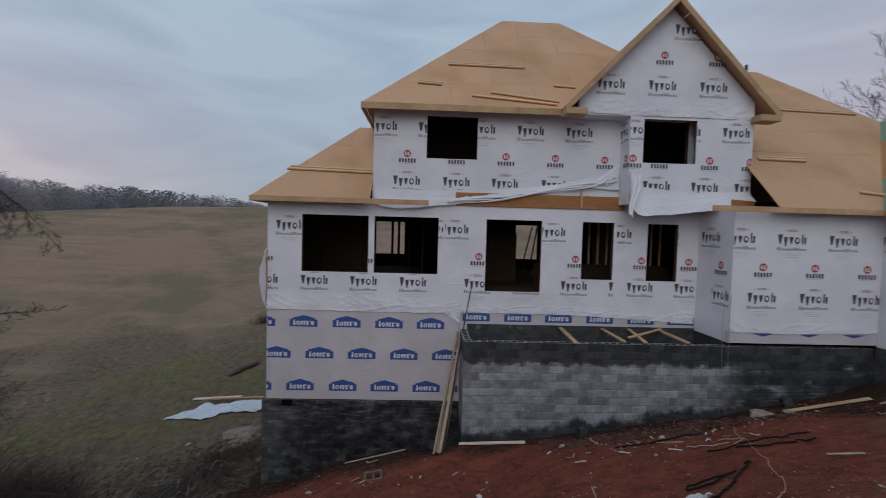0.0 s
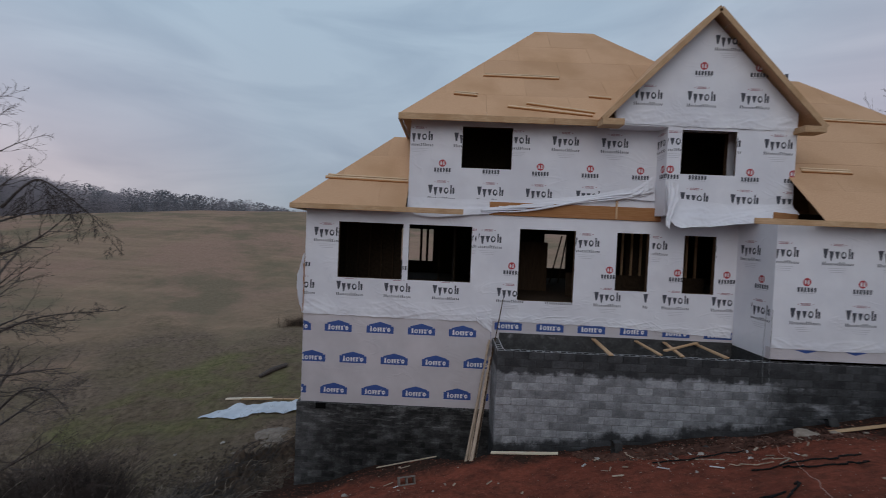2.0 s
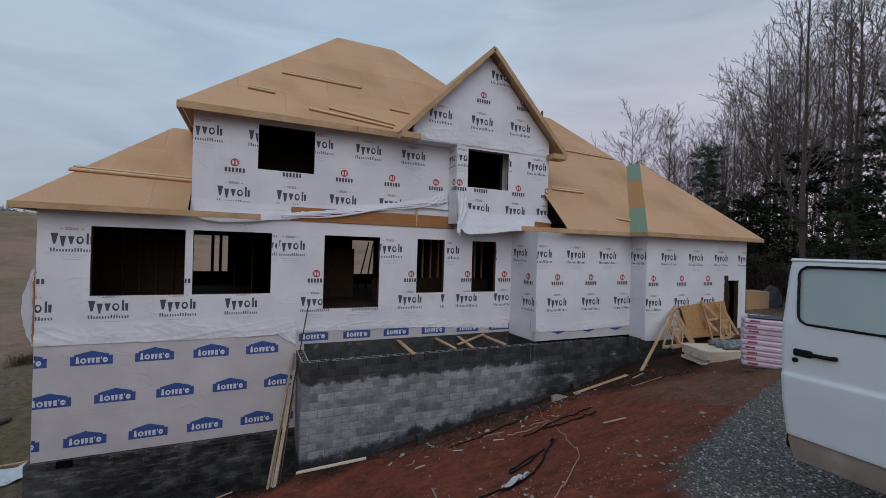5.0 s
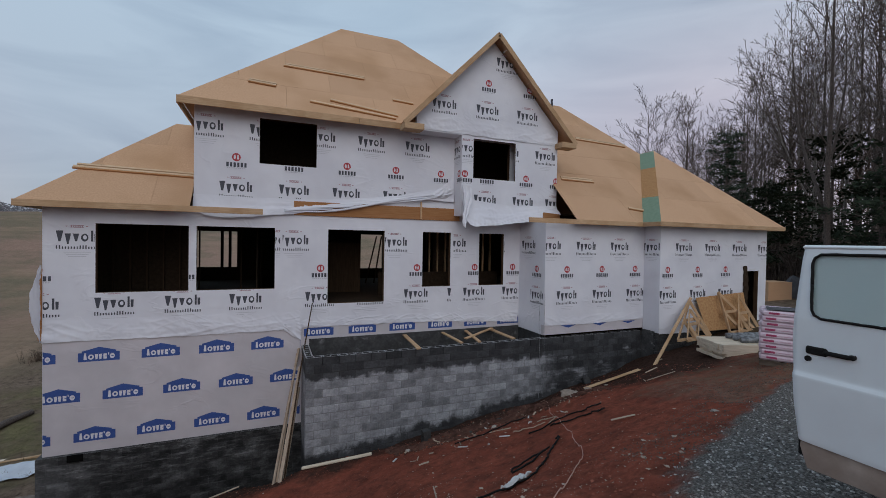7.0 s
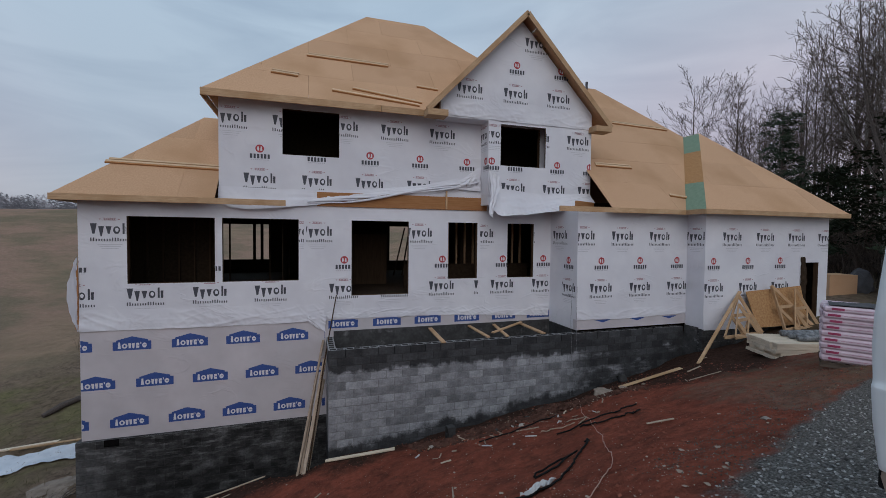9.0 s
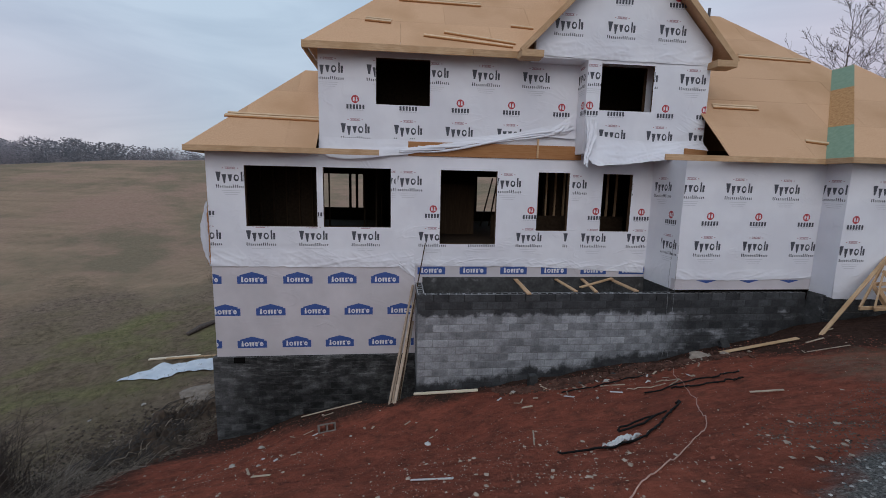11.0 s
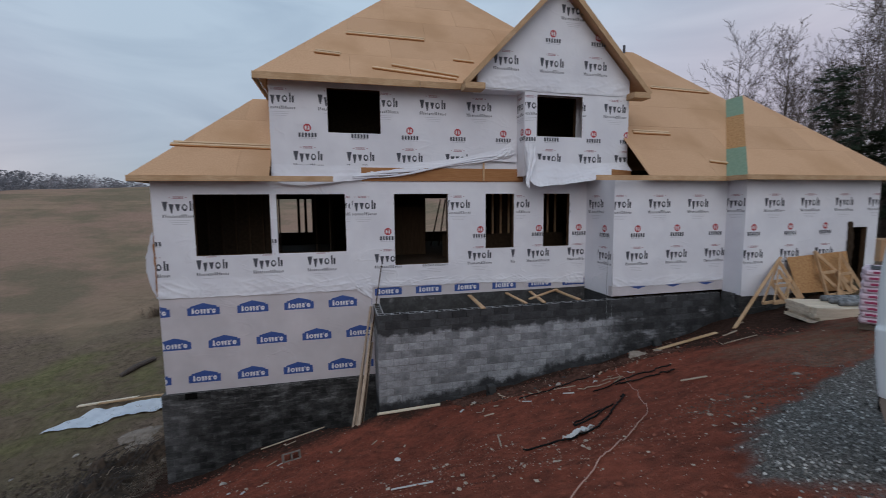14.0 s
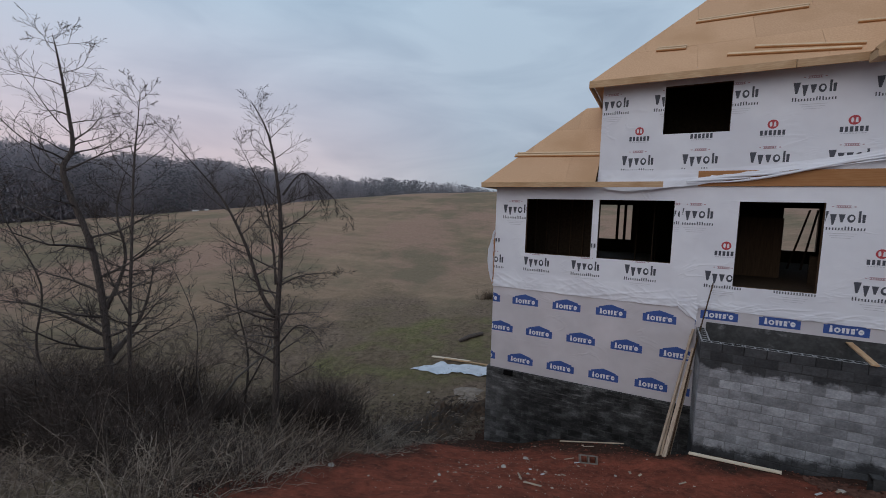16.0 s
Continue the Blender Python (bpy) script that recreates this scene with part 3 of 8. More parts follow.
cuts_wall(b, "y", YB, 0.15, XB0, XB1, -2.75, 0.9, [(16.42, 17.15, -2.75, -0.72)])
wall_b = part("wall", b.mesh("wall", WALLMATS), house, "end bay wall in white house wrap with a torn door hole")
b = Build()
cuts_wall(b, "x", XB1 - 0.003, -0.15, YB + 0.152, 20.0, -3.2, 0.9, [])
part("wall", b.mesh("wall", WALLMATS), house, "end wall in white house wrap")
# upper storey
UX0, UX1 = -1.53, 9.1
U1, U2 = (-0.02, 1.43, 2.13, 3.32), (5.99, 7.48, 2.11, 3.31)
b = Build()
cuts_wall(b, "y", W - 0.003, 0.15, UX0, UX1, 0.9, 3.75, [U1, (5.9, 7.6, 2.0, 3.4)])
wall_up = part("wall", b.mesh("wall", WALLMATS), house, "upper front wall in white house wrap with an open window hole")
b = Build()
cuts_wall(b, "x", UX0 + 0.002, 0.15, W + 0.16, 20.1, 0.9, 3.7, [])
cuts_wall(b, "x", UX1 - 0.003, -0.15, 11.6, 20.1, 0.9, 3.7, [])
cuts_wall(b, "y", 20.1, -0.15, UX0, UX1, 0.9, 3.7, [])
part("wall", b.mesh("wall", WALLMATS), house, "upper side and rear walls in white house wrap")
YG = 11.44
b = Build()
cuts_wall(b, "y", YG, 0.05, 5.6, UX1, 0.95, 3.42, [U2])
wall_bump = part("wall", b.mesh("wall", WALLMATS), house, "projecting upper bay wall in white house wrap")
b = Build()
cuts_wall(b, "x", 5.603, 0.15, YG + 0.052, W - 0.005, 0.95, 3.42, [])
wall_bumpside = part("wall", b.mesh("wall", WALLMATS), house, "side of the projecting bay in white house wrap")
GX, GS, GZ = 6.62, 1.03, 6.42   # gable: middle, slope, wall peak
b = Build()
b.prism([(4.15, 3.42), (UX1, 3.42), (UX1, GZ - GS * (UX1 - GX)), (GX, GZ - 0.05), (4.15, GZ - GS * (GX - 4.15))], YG, YG + 0.15)
wall_gable = part("wall", b.mesh("wall", [WRAP]), house, "gable wall in white house wrap")
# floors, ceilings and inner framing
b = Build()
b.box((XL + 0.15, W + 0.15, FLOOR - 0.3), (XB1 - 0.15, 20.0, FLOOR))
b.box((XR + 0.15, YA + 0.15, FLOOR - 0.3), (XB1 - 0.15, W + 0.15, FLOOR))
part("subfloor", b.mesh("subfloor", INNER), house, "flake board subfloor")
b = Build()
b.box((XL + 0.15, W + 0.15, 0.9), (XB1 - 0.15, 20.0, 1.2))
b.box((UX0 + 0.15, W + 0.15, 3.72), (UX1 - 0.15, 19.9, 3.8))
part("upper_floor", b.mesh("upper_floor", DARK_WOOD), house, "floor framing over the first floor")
b = Build()
b.box((XL + 0.15, W + 0.15, -7.8), (XR, 20.0, -7.6))
part("slab", b.mesh("slab", OSB_RAW), house)

# ---- roofs ----
E0, EZ = 11.58, 0.90
roof_low = part("roof", Build().box((-1.6, 12.2, 0.9), (-1.55, 14.0, 0.95)).mesh("roof", DARK_WOOD), house, "low hip roof of bare sheathing")
rr = random.Random(5)
s2 = math.sqrt(2)
roof_plane(roof_low, (-4.8, E0, EZ), (1, 0, 0), (0, 1, 1), [(0, 0), (3.25, 0), (3.25, 2.52 * s2), (2.52, 2.52 * s2)], rng=rr)
roof_plane(roof_low, (-4.8, 16.62, EZ), (0, -1, 0), (1, 0, 1), [(0, 0), (5.04, 0), (2.52, 2.52 * s2)], single=True)
roof_plane(roof_low, (-1.55, 16.62, EZ), (-1, 0, 0), (0, -1, 1), [(0, 0), (3.25, 0), (0.73, 2.52 * s2), (0, 2.52 * s2)], single=True)
roof_up = part("roof", Build().box((2.6, 16.0, 7.8), (4.9, 16.04, 7.95)).mesh("roof", DARK_WOOD), house, "main hip roof of bare sheathing")
UZ, RX0, RX1 = 3.54, -1.81, 9.31
UR = 4.46
roof_plane(roof_up, (RX0, E0, UZ), (1, 0, 0), (0, 1, 1.01), [(0, 0), (RX1 - RX0, 0), (RX1 - RX0 - UR, UR * math.hypot(1, 1.01)), (UR, UR * math.hypot(1, 1.01))], rng=rr)
roof_plane(roof_up, (RX0, E0 + 2 * UR, UZ), (0, -1, 0), (1, 0, 1.01), [(0, 0), (2 * UR, 0), (UR, UR * math.hypot(1, 1.01))], single=True)
roof_plane(roof_up, (RX1, E0, UZ), (0, 1, 0), (-1, 0, 1.01), [(0, 0), (2 * UR, 0), (UR, UR * math.hypot(1, 1.01))], rng=rr)
roof_plane(roof_up, (RX1, E0 + 2 * UR, UZ), (-1, 0, 0), (0, -1, 1.01), [(0, 0), (RX1 - RX0, 0), (RX1 - RX0 - UR, UR * math.hypot(1, 1.01)), (UR, UR * math.hypot(1, 1.01))], single=True)
# gable roof over the projecting bay
GR, GY0, GPK = 2.93, 11.1, 6.52
roof_g = part("roof", Build().box((GX - 0.02, 11.6, GPK - 0.35), (GX + 0.02, 14.3, GPK - 0.15)).mesh("roof", DARK_WOOD), house, "steep gable roof of bare sheathing")
hy = math.hypot(1, GS)
roof_plane(roof_g, (GX - GR, 15.0, GPK - GS * GR), (0, -1, 0), (1, 0, GS), [(0.7, 0), (3.9, 0), (3.9, GR * hy), (0, GR * hy)], rng=rr)
roof_plane(roof_g, (GX + GR, GY0, GPK - GS * GR), (0, 1, 0), (-1, 0, GS), [(0, 0), (3.2, 0), (3.9, GR * hy), (0, GR * hy)], rng=rr)
# right wing
AY, BY, AZ, AXR, BXL = 10.2, 9.5, 0.90, 17.9, 11.65
AR = 5.5
roof_a = part("roof", Build().box((10.0, 15.6, 6.1), (12.0, 15.64, 6.25)).mesh("roof", DARK_WOOD), house, "right wing hip roof of bare sheathing")
AL = 8.95
roof_plane(roof_a, (AL, AY, AZ), (1, 0, 0), (0, 1, 1), [(0, 0), (BXL - AL, 0), (14.775 - AL, 3.125 * s2), (AXR - AR - AL, AR * s2), (0.0, AR * s2)], rng=rr)
roof_plane(roof_a, (AXR, AY, AZ), (0, 1, 0), (-1, 0, 1), [(0, 0), (2 * AR, 0), (AR, AR * s2)], single=True)
roof_plane(roof_a, (AXR, AY + 2 * AR, AZ), (-1, 0, 0), (0, -1, 1), [(0, 0), (8.8, 0), (8.8, AR * s2), (AR, AR * s2)], single=True)
roof_b = part("roof", Build().box((14.7, 12.6, 3.6), (14.74, 13.2, 3.75)).mesh("roof", DARK_WOOD), house, "end bay hip roof of bare sheathing")
BR = (AXR - BXL) / 2
roof_plane(roof_b, (BXL, BY, AZ), (1, 0, 0), (0, 1, 1), [(0, 0), (2 * BR, 0), (BR, BR * s2)], rng=rr)
roof_plane(roof_b, (AXR, BY, AZ), (0, 1, 0), (-1, 0, 1), [(0, 0), (0.7, 0), (BR + 0.7, BR * s2), (BR, BR * s2)], single=True)
for k, (v0, v1, mt) in enumerate(((0.0, 0.30, GREEN_BOARD), (0.30, 0.72, OSB_RAW), (0.72, 1.0, GREEN_BOARD))):
    L = BR * s2
    q = [(0.7 - v0 * BR - 0.7, v0 * L), (0.7 - v0 * BR, v0 * L), (0.7 - v1 * BR, v1 * L), (0.7 - v1 * BR - 0.7, v1 * L)]
    roof_plane(roof_b, (BXL, AY, AZ), (0, -1, 0), (1, 0, 1), q, single=True, material=mt)

# ---- fascia boards ----
def fascia(a, c, h=0.145, t=0.04, label="", name="fascia", material=None):
    return board(name, a, c, t, h, material or LUMBER, house, label)


fascia((-4.83, E0 - 0.02, EZ - 0.075), (0.08, E0 - 0.02, EZ - 0.075), label="pale fascia board running past the roof end")
fascia((-4.82, E0, EZ - 0.075), (-4.82, 16.6, EZ - 0.075))
fascia((RX0 - 0.03, E0 - 0.02, UZ - 0.095), (2.5, E0 - 0.02, UZ - 0.095), 0.18)
fascia((2.51, E0 - 0.022, UZ - 0.10), (3.85, E0 - 0.022, UZ - 0.10), 0.17, material=LUMBER)
fascia((RX0 - 0.02, E0, UZ - 0.095), (RX0 - 0.02, 20.4, UZ - 0.095), 0.18)
fascia((7.2, AY - 0.02, AZ - 0.075), (BXL, AY - 0.02, AZ - 0.075))
fascia((BXL - 0.02, AY, AZ - 0.075), (BXL - 0.02, BY, AZ - 0.075))
fascia((BXL - 0.04, BY - 0.02, AZ - 0.075), (AXR + 0.02, BY - 0.02, AZ - 0.075))
fascia((AXR + 0.02, BY, AZ - 0.075), (AXR + 0.02, 21.0, AZ - 0.075))
# gable rakes with their boxed returns
for sgn in (-1, 1):
    a = Vector((GX + sgn * (GR + 0.02), GY0 - 0.02, GPK - GS * GR - 0.09))
    c = Vector((GX, GY0 - 0.02, GPK - 0.09))
    board("rake_board", a, c, 0.04, 0.145, LUMBER, house, up=(0, 0, 1))
    b = Build().box((min(0, -sgn * 0.58), 0, 0), (max(0, -sgn * 0.58), 0.42, 0.17), bevel=0.006)
    part("eave_return", b.mesh("eave_return", LUMBER), house, "short boxed eave return", pose(a.x, GY0 - 0.045, a.z - 0.13))
# underside of the gable overhang left of the bay
b = Build().box((4.15, YG + 0.002, 3.38), (5.6, W - 0.006, 3.418))
part("soffit", b.mesh("soffit", WRAP), house)
# ledger across the main wall
board("ledger", (0.85, W - 0.022, 0.99), (5.8, W - 0.022, 0.99), 0.04, 0.38, LUMBER_RED, house, "reddish engineered ledger board")
board("cleat", (4.5, W - 0.065, 0.82), (4.5, W - 0.065, 1.35), 0.05, 0.04, LUMBER, house, up=(0, 1, 0))
board("beam", (8.1, 10.75, 0.98), (9.05, 11.2, 0.98), 0.05, 0.25, LUMBER_RED, house, "reddish header in the open roof corner")

# ---- block foundation ----
PT, PX0 = -2.77, 1.09     # porch wall: top and left end


def stained(name, c1, c2, kind, scale=18, tint=0.0):
    """Concrete with damp: on the porch a tide mark below the top and a damp foot with ragged edges; on the basement streaks."""
    m = mat(name, c1, c2, scale, 0.95, 0.5, 8, tint=tint, spec=0.15, fine=60, dist=0.01)
    n, l = m.node_tree.nodes, m.node_tree.links
    b = n["Principled BSDF"]
    src = b.inputs["Base Color"].links[0].from_socket
    ge = n.new("ShaderNodeNewGeometry")
    sp = n.new("ShaderNodeSeparateXYZ")
    l.new(ge.outputs["Position"], sp.inputs[0])

    def calc(op, a, c, d=None):
        q = n.new("ShaderNodeMath")
        q.operation = op
        for i, v in enumerate((a, c, d)):
            if v is None:
                continue
            if isinstance(v, (int, float)):
                q.inputs[i].default_value = v
            else:
                l.new(v, q.inputs[i])
        return q.outputs[0]

    def cloud(scale_, stretch, detail=6.0):
        mp = n.new("ShaderNodeMapping")
        mp.inputs["Scale"].default_value = stretch
        l.new(ge.outputs["Position"], mp.inputs[0])
        q = n.new("ShaderNodeTexNoise")
        q.inputs["Scale"].default_value, q.inputs["Detail"].default_value, q.inputs["Roughness"].default_value = scale_, detail, 0.65
        l.new(mp.outputs[0], q.inputs[0])
        return q.outputs[0]

    def soft_step(v, lo, hi):
        q = n.new("ShaderNodeMapRange")
        q.interpolation_type = "SMOOTHSTEP"
        q.inputs["From Min"].default_value, q.inputs["From Max"].default_value = lo, hi
        l.new(v, q.inputs[0])
        return q.outputs[0]

    X, Z = sp.outputs["X"], sp.outputs["Z"]
    big, mid = cloud(0.8, (1, 1, 0.7)), cloud(4.0, (1, 1, 0.9))
    if kind == "porch":
        wob = calc("ADD", calc("MULTIPLY_ADD", big, 0.55, -0.275), calc("MULTIPLY_ADD", mid, 0.42, -0.21))
        top = soft_step(calc("ADD", Z, wob), PT - 0.63, PT - 0.50)
        foot = soft_step(calc("ADD", calc("MULTIPLY_ADD", X, -0.12, Z), calc("MULTIPLY", wob, 1.4)), -5.26, -5.47)
        bay = calc("MULTIPLY", soft_step(calc("MULTIPLY_ADD", wob, 3.0, X), 7.5, 8.7), calc("SUBTRACT", 1.0, calc("MULTIPLY", soft_step(cloud(2.2, (0.6, 1, 1.6)), 0.52, 0.72), 0.75)))
        damp = calc("MAXIMUM", calc("MAXIMUM", top, foot), bay)
    elif kind == "basement":
        dry = calc("MULTIPLY", soft_step(cloud(3.2, (0.8, 1, 1.6)), 0.42, 0.72), 0.24)
        smear = calc("MULTIPLY", soft_step(cloud(5.0, (0.45, 1, 2.6)), 0.50, 0.68), soft_step(calc("MULTIPLY_ADD", big, 1.2, Z), -5.4, -4.4))
        dry = calc("ADD", dry, calc("MULTIPLY", smear, 0.42))
        dry = calc("ADD", dry, calc("MULTIPLY", soft_step(calc("MULTIPLY_ADD", big, 2.6, X), -1.9, -3.3), 0.22))
        damp = calc("SUBTRACT", 1.0, dry)
    else:
        damp = calc("SUBTRACT", 1.0, calc("MULTIPLY", soft_step(mid, 0.55, 0.75), 0.4))
    mottle = calc("MULTIPLY_ADD", soft_step(cloud(3.0, (1, 1, 1.3), 8.0), 0.33, 0.68), 0.40, 0.68)
    depth = calc("MULTIPLY", mottle, calc("MULTIPLY_ADD", damp, {"porch": -0.79, "basement": -0.90}.get(kind, -0.84), 1.0))
    hs = n.new("ShaderNodeHueSaturation")
    l.new(src, hs.inputs["Color"])
    l.new(depth, hs.inputs["Value"])
    l.new(hs.outputs[0], b.inputs["Base Color"])
    rg = calc("MULTIPLY_ADD", damp, -0.15, 0.95)
    l.new(rg, b.inputs["Roughness"])
    return m


BLOCK = stained("grey_concrete_block", (0.24, 0.252, 0.272), (0.345, 0.36, 0.382), "porch", tint=0.30)
MORTAR = stained("grey_mortar", (0.20, 0.207, 0.218), (0.29, 0.298, 0.31), "porch", 22)
BLOCK_BASE = stained("damp_basement_block", (0.24, 0.245, 0.25), (0.36, 0.366, 0.37), "basement", tint=0.4)
MORTAR_BASE = stained("damp_basement_mortar", (0.25, 0.255, 0.26), (0.40, 0.406, 0.41), "basement", 22)
BLOCK_DARK = stained("damp_dark_block", (0.36, 0.365, 0.37), (0.50, 0.505, 0.51), "dark", 14, 0.25)
rng_b = random.Random(11)

def block_mesh(name, L, material, top=False):
    if top and L > 0.3:
        return hollow_block(L).mesh(name, [material, BLOCK_TOP])
    b = Build().box((0, 0, 0), (L, 0.19, 0.187), bevel=0.007)
    return b.mesh(name, material)


def course_wall(parent, axis, at, u0, u1, top, base, dark, rng, kinds=None, as_parts=True):
    """Courses of blocks in running bond over a mortar core. base(u): lowest height; dark(u, z): damp or not."""
    meshes = {}
    kinds = kinds or (BLOCK, BLOCK_DARK)
    stuff = Build()
    k, z = 0, top
    lowest = min(base(u0), base((u0 + u1) / 2), base(u1))
    while z > lowest - 0.1:
        u = u0 - (0.2032 if k % 2 else 0.0)
        while u < u1 - 0.02:
            a, c = max(u, u0), min(u + 0.4064, u1)
            if c - a > 0.06 and z > base((a + c) / 2) - 0.25:
                mt = kinds[1] if dark((a + c) / 2, z) else kinds[0]
                key = (round(c - a - 0.013, 3), mt.name, k == 0)
                out = rng.uniform(-0.003, 0.004)
                m = pose(a + 0.0065, at - 0.006 - out, z - 0.198) if axis == "y" else pose(at + 0.006 + out, a + 0.0065, z - 0.198, 0, 0, 90)
                if as_parts:
                    if key not in meshes:
                        meshes[key] = block_mesh("block", c - a - 0.013, mt, k == 0 and a < XR)
                    part("block", meshes[key], parent, m=m)
                else:
                    stuff.box((0, 0, 0), (c - a - 0.013, 0.1, 0.187), 1 if mt is kinds[1] else 0, m, bevel=0.007)
            u += 0.4064
        z -= 0.2032
        k += 1
    if not as_parts:
        part("masonry", stuff.mesh("masonry", list(kinds)), parent, "courses of grey concrete block", kind="stuff")


def core(lo, hi, label, mt=None):
    return part("foundation_wall", Build().box(lo, hi).mesh("foundation_wall", mt or MORTAR), house, label)


def hollow_block(L=0.397, w=0.19, h=0.19):
    """A concrete block with two open cells."""
    b = Build()
    xs = [0, 0.03, L / 2 - 0.015, L / 2 + 0.015, L - 0.03, L]
    ys = [0, 0.03, w - 0.03, w]
    for i in range(5):
        for j in range(3):
            if not (i in (1, 3) and j == 1):
                b.add([(xs[i], ys[j], h), (xs[i + 1], ys[j], h), (xs[i + 1], ys[j + 1], h), (xs[i], ys[j + 1], h)], [(0, 1, 2, 3)], 1)
            else:
                a, c, d, e2 = xs[i], xs[i + 1], ys[j], ys[j + 1]
                b.add([(a, d, h), (c, d, h), (c, e2, h), (a, e2, h), (a, d, 0), (c, d, 0), (c, e2, 0), (a, e2, 0)],
                      [(0, 4, 5, 1), (1, 5, 6, 2), (2, 6, 7, 3), (3, 7, 4, 0)])
    b.add([(0, 0, 0), (L, 0, 0), (L, w, 0), (0, w, 0), (0, 0, h), (L, 0, h), (L, w, h), (0, w, h)], [(0, 1, 5, 4), (1, 2, 6, 5), (2, 3, 7, 6), (3, 0, 4, 7)])
    return b


BLOCK_TOP = mat("dry_block_rim", (0.22, 0.225, 0.23), (0.34, 0.345, 0.35), 14, 0.95, 0.4, 6, tint=0.15, spec=0.1)
GAP_SHADE = mat("gap_shade_black", (0.006, 0.006, 0.006), (0.010, 0.010, 0.010), 8, 0.95, 0, spec=0.0)


def porch_base(u):
    return float(np.interp(u, [1.09, 4.0, 8.4, 12.2], [-5.6, -5.15, -4.65, -3.85]))


porch = core((PX0 + 0.012, YA + 0.012, -6.2), (XB0 + 0.02, YA + 0.17, PT - 0.2), "porch and bay foundation wall of grey concrete block, damp-stained")
course_wall(porch, "y", YA + 0.012, PX0, XB0, PT, porch_base, lambda u, z: False, rng_b)
side = core((PX0 + 0.012, YA + 0.19, -6.6), (PX0 + 0.17, W - 0.02, PT - 0.2), "porch side foundation wall of grey concrete block")
course_wall(side, "x", PX0 - 0.012 + 0.2, YA + 0.2, W, PT - 0.2032, lambda u: -5.9, lambda u, z: False, rng_b, as_parts=False)
for k in range(3):
    part("block", hollow_block().mesh("block", [BLOCK_DARK, BLOCK_TOP]), side, m=pose(PX0 + 0.19, YA + 0.203 + 0.4064 * k, PT - 0.198, 0, 0, 90))
inner = core((PX0 + 0.2, W - 0.012, -6.2), (XR + 0.2, W + 0.15, -2.63), "rear wall of the open porch box", BLOCK_DARK)
rside = core((XR + 0.0, YA + 0.2, -5.6), (XR + 0.19, W - 0.014, -2.70), "bay side foundation wall of dark block")
left = core((XL - 0.1, W - 0.05, -8.3), (PX0 + 0.012, W + 0.15, -4.94), "basement foundation wall of dark concrete block", MORTAR_BASE)
course_wall(left, "y", W - 0.05, XL - 0.11, PX0, -4.935, lambda u: float(np.interp(u, [-4.5, 0.5], [-7.6, -6.9])), lambda u, z: False, rng_b, kinds=(BLOCK_BASE, BLOCK_DARK))
lside = core((XL - 0.1, W + 0.16, -8.6), (XL + 0.1, 20.0, -4.94), "basement side foundation wall", MORTAR_BASE)
# no hole here: a near-black plate on the blocks stands in for the gap's shade
part("gap_shade_plate", Build().box((-4.02, W - 0.075, -5.10), (-3.72, W - 0.052, -4.94)).mesh("gap_shade_plate", GAP_SHADE), left, "black plate painted as the shade in a missing half block's gap")
bwall = core((XB0 - 0.02, YB + 0.012, -5.0), (XB1, YB + 0.17, -2.76), "end bay foundation wall of dark block", MORTAR_BASE)
course_wall(bwall, "y", YB + 0.012, XB0 - 0.03, XB1, -2.75, lambda u: -3.6, lambda u, z: True, rng_b, as_parts=False)
bside = core((XB0 - 0.022, YB + 0.19, -5.0), (XB0 + 0.15, YA + 0.012, -2.74), "end bay return foundation wall of dark block", BLOCK_DARK)

# ---- printed marks on the wraps: plain bars and shapes in the print's colours ----
def oval(cx, cz, rx, rz, mi, n=14):
    return [(mi, [(cx + rx * math.cos(2 * math.pi * k / n), cz + rz * math.sin(2 * math.pi * k / n)) for k in range(n)])]


def bar(cx, cz, w, h, mi):
    return [(mi, [(cx - w / 2, cz - h / 2), (cx + w / 2, cz - h / 2), (cx + w / 2, cz + h / 2), (cx - w / 2, cz + h / 2)])]


def wedge(cx, lo, hi, wide, narrow, mi):
    """A plain wedge that narrows downwards."""
    return [(mi, [(cx - narrow / 2, lo), (cx + narrow / 2, lo), (cx + wide / 2, hi), (cx - wide / 2, hi)])]


MARK_MATS = [INK_DARK, INK_GREY, INK_RED, INK_WHITE, INK_BLUE, INK_WHITE, INK_FADED, INK_BLUE, WRAP]
RAISED = {3: 1, 5: 1, 7: 2, 8: 1}   # print laid over print


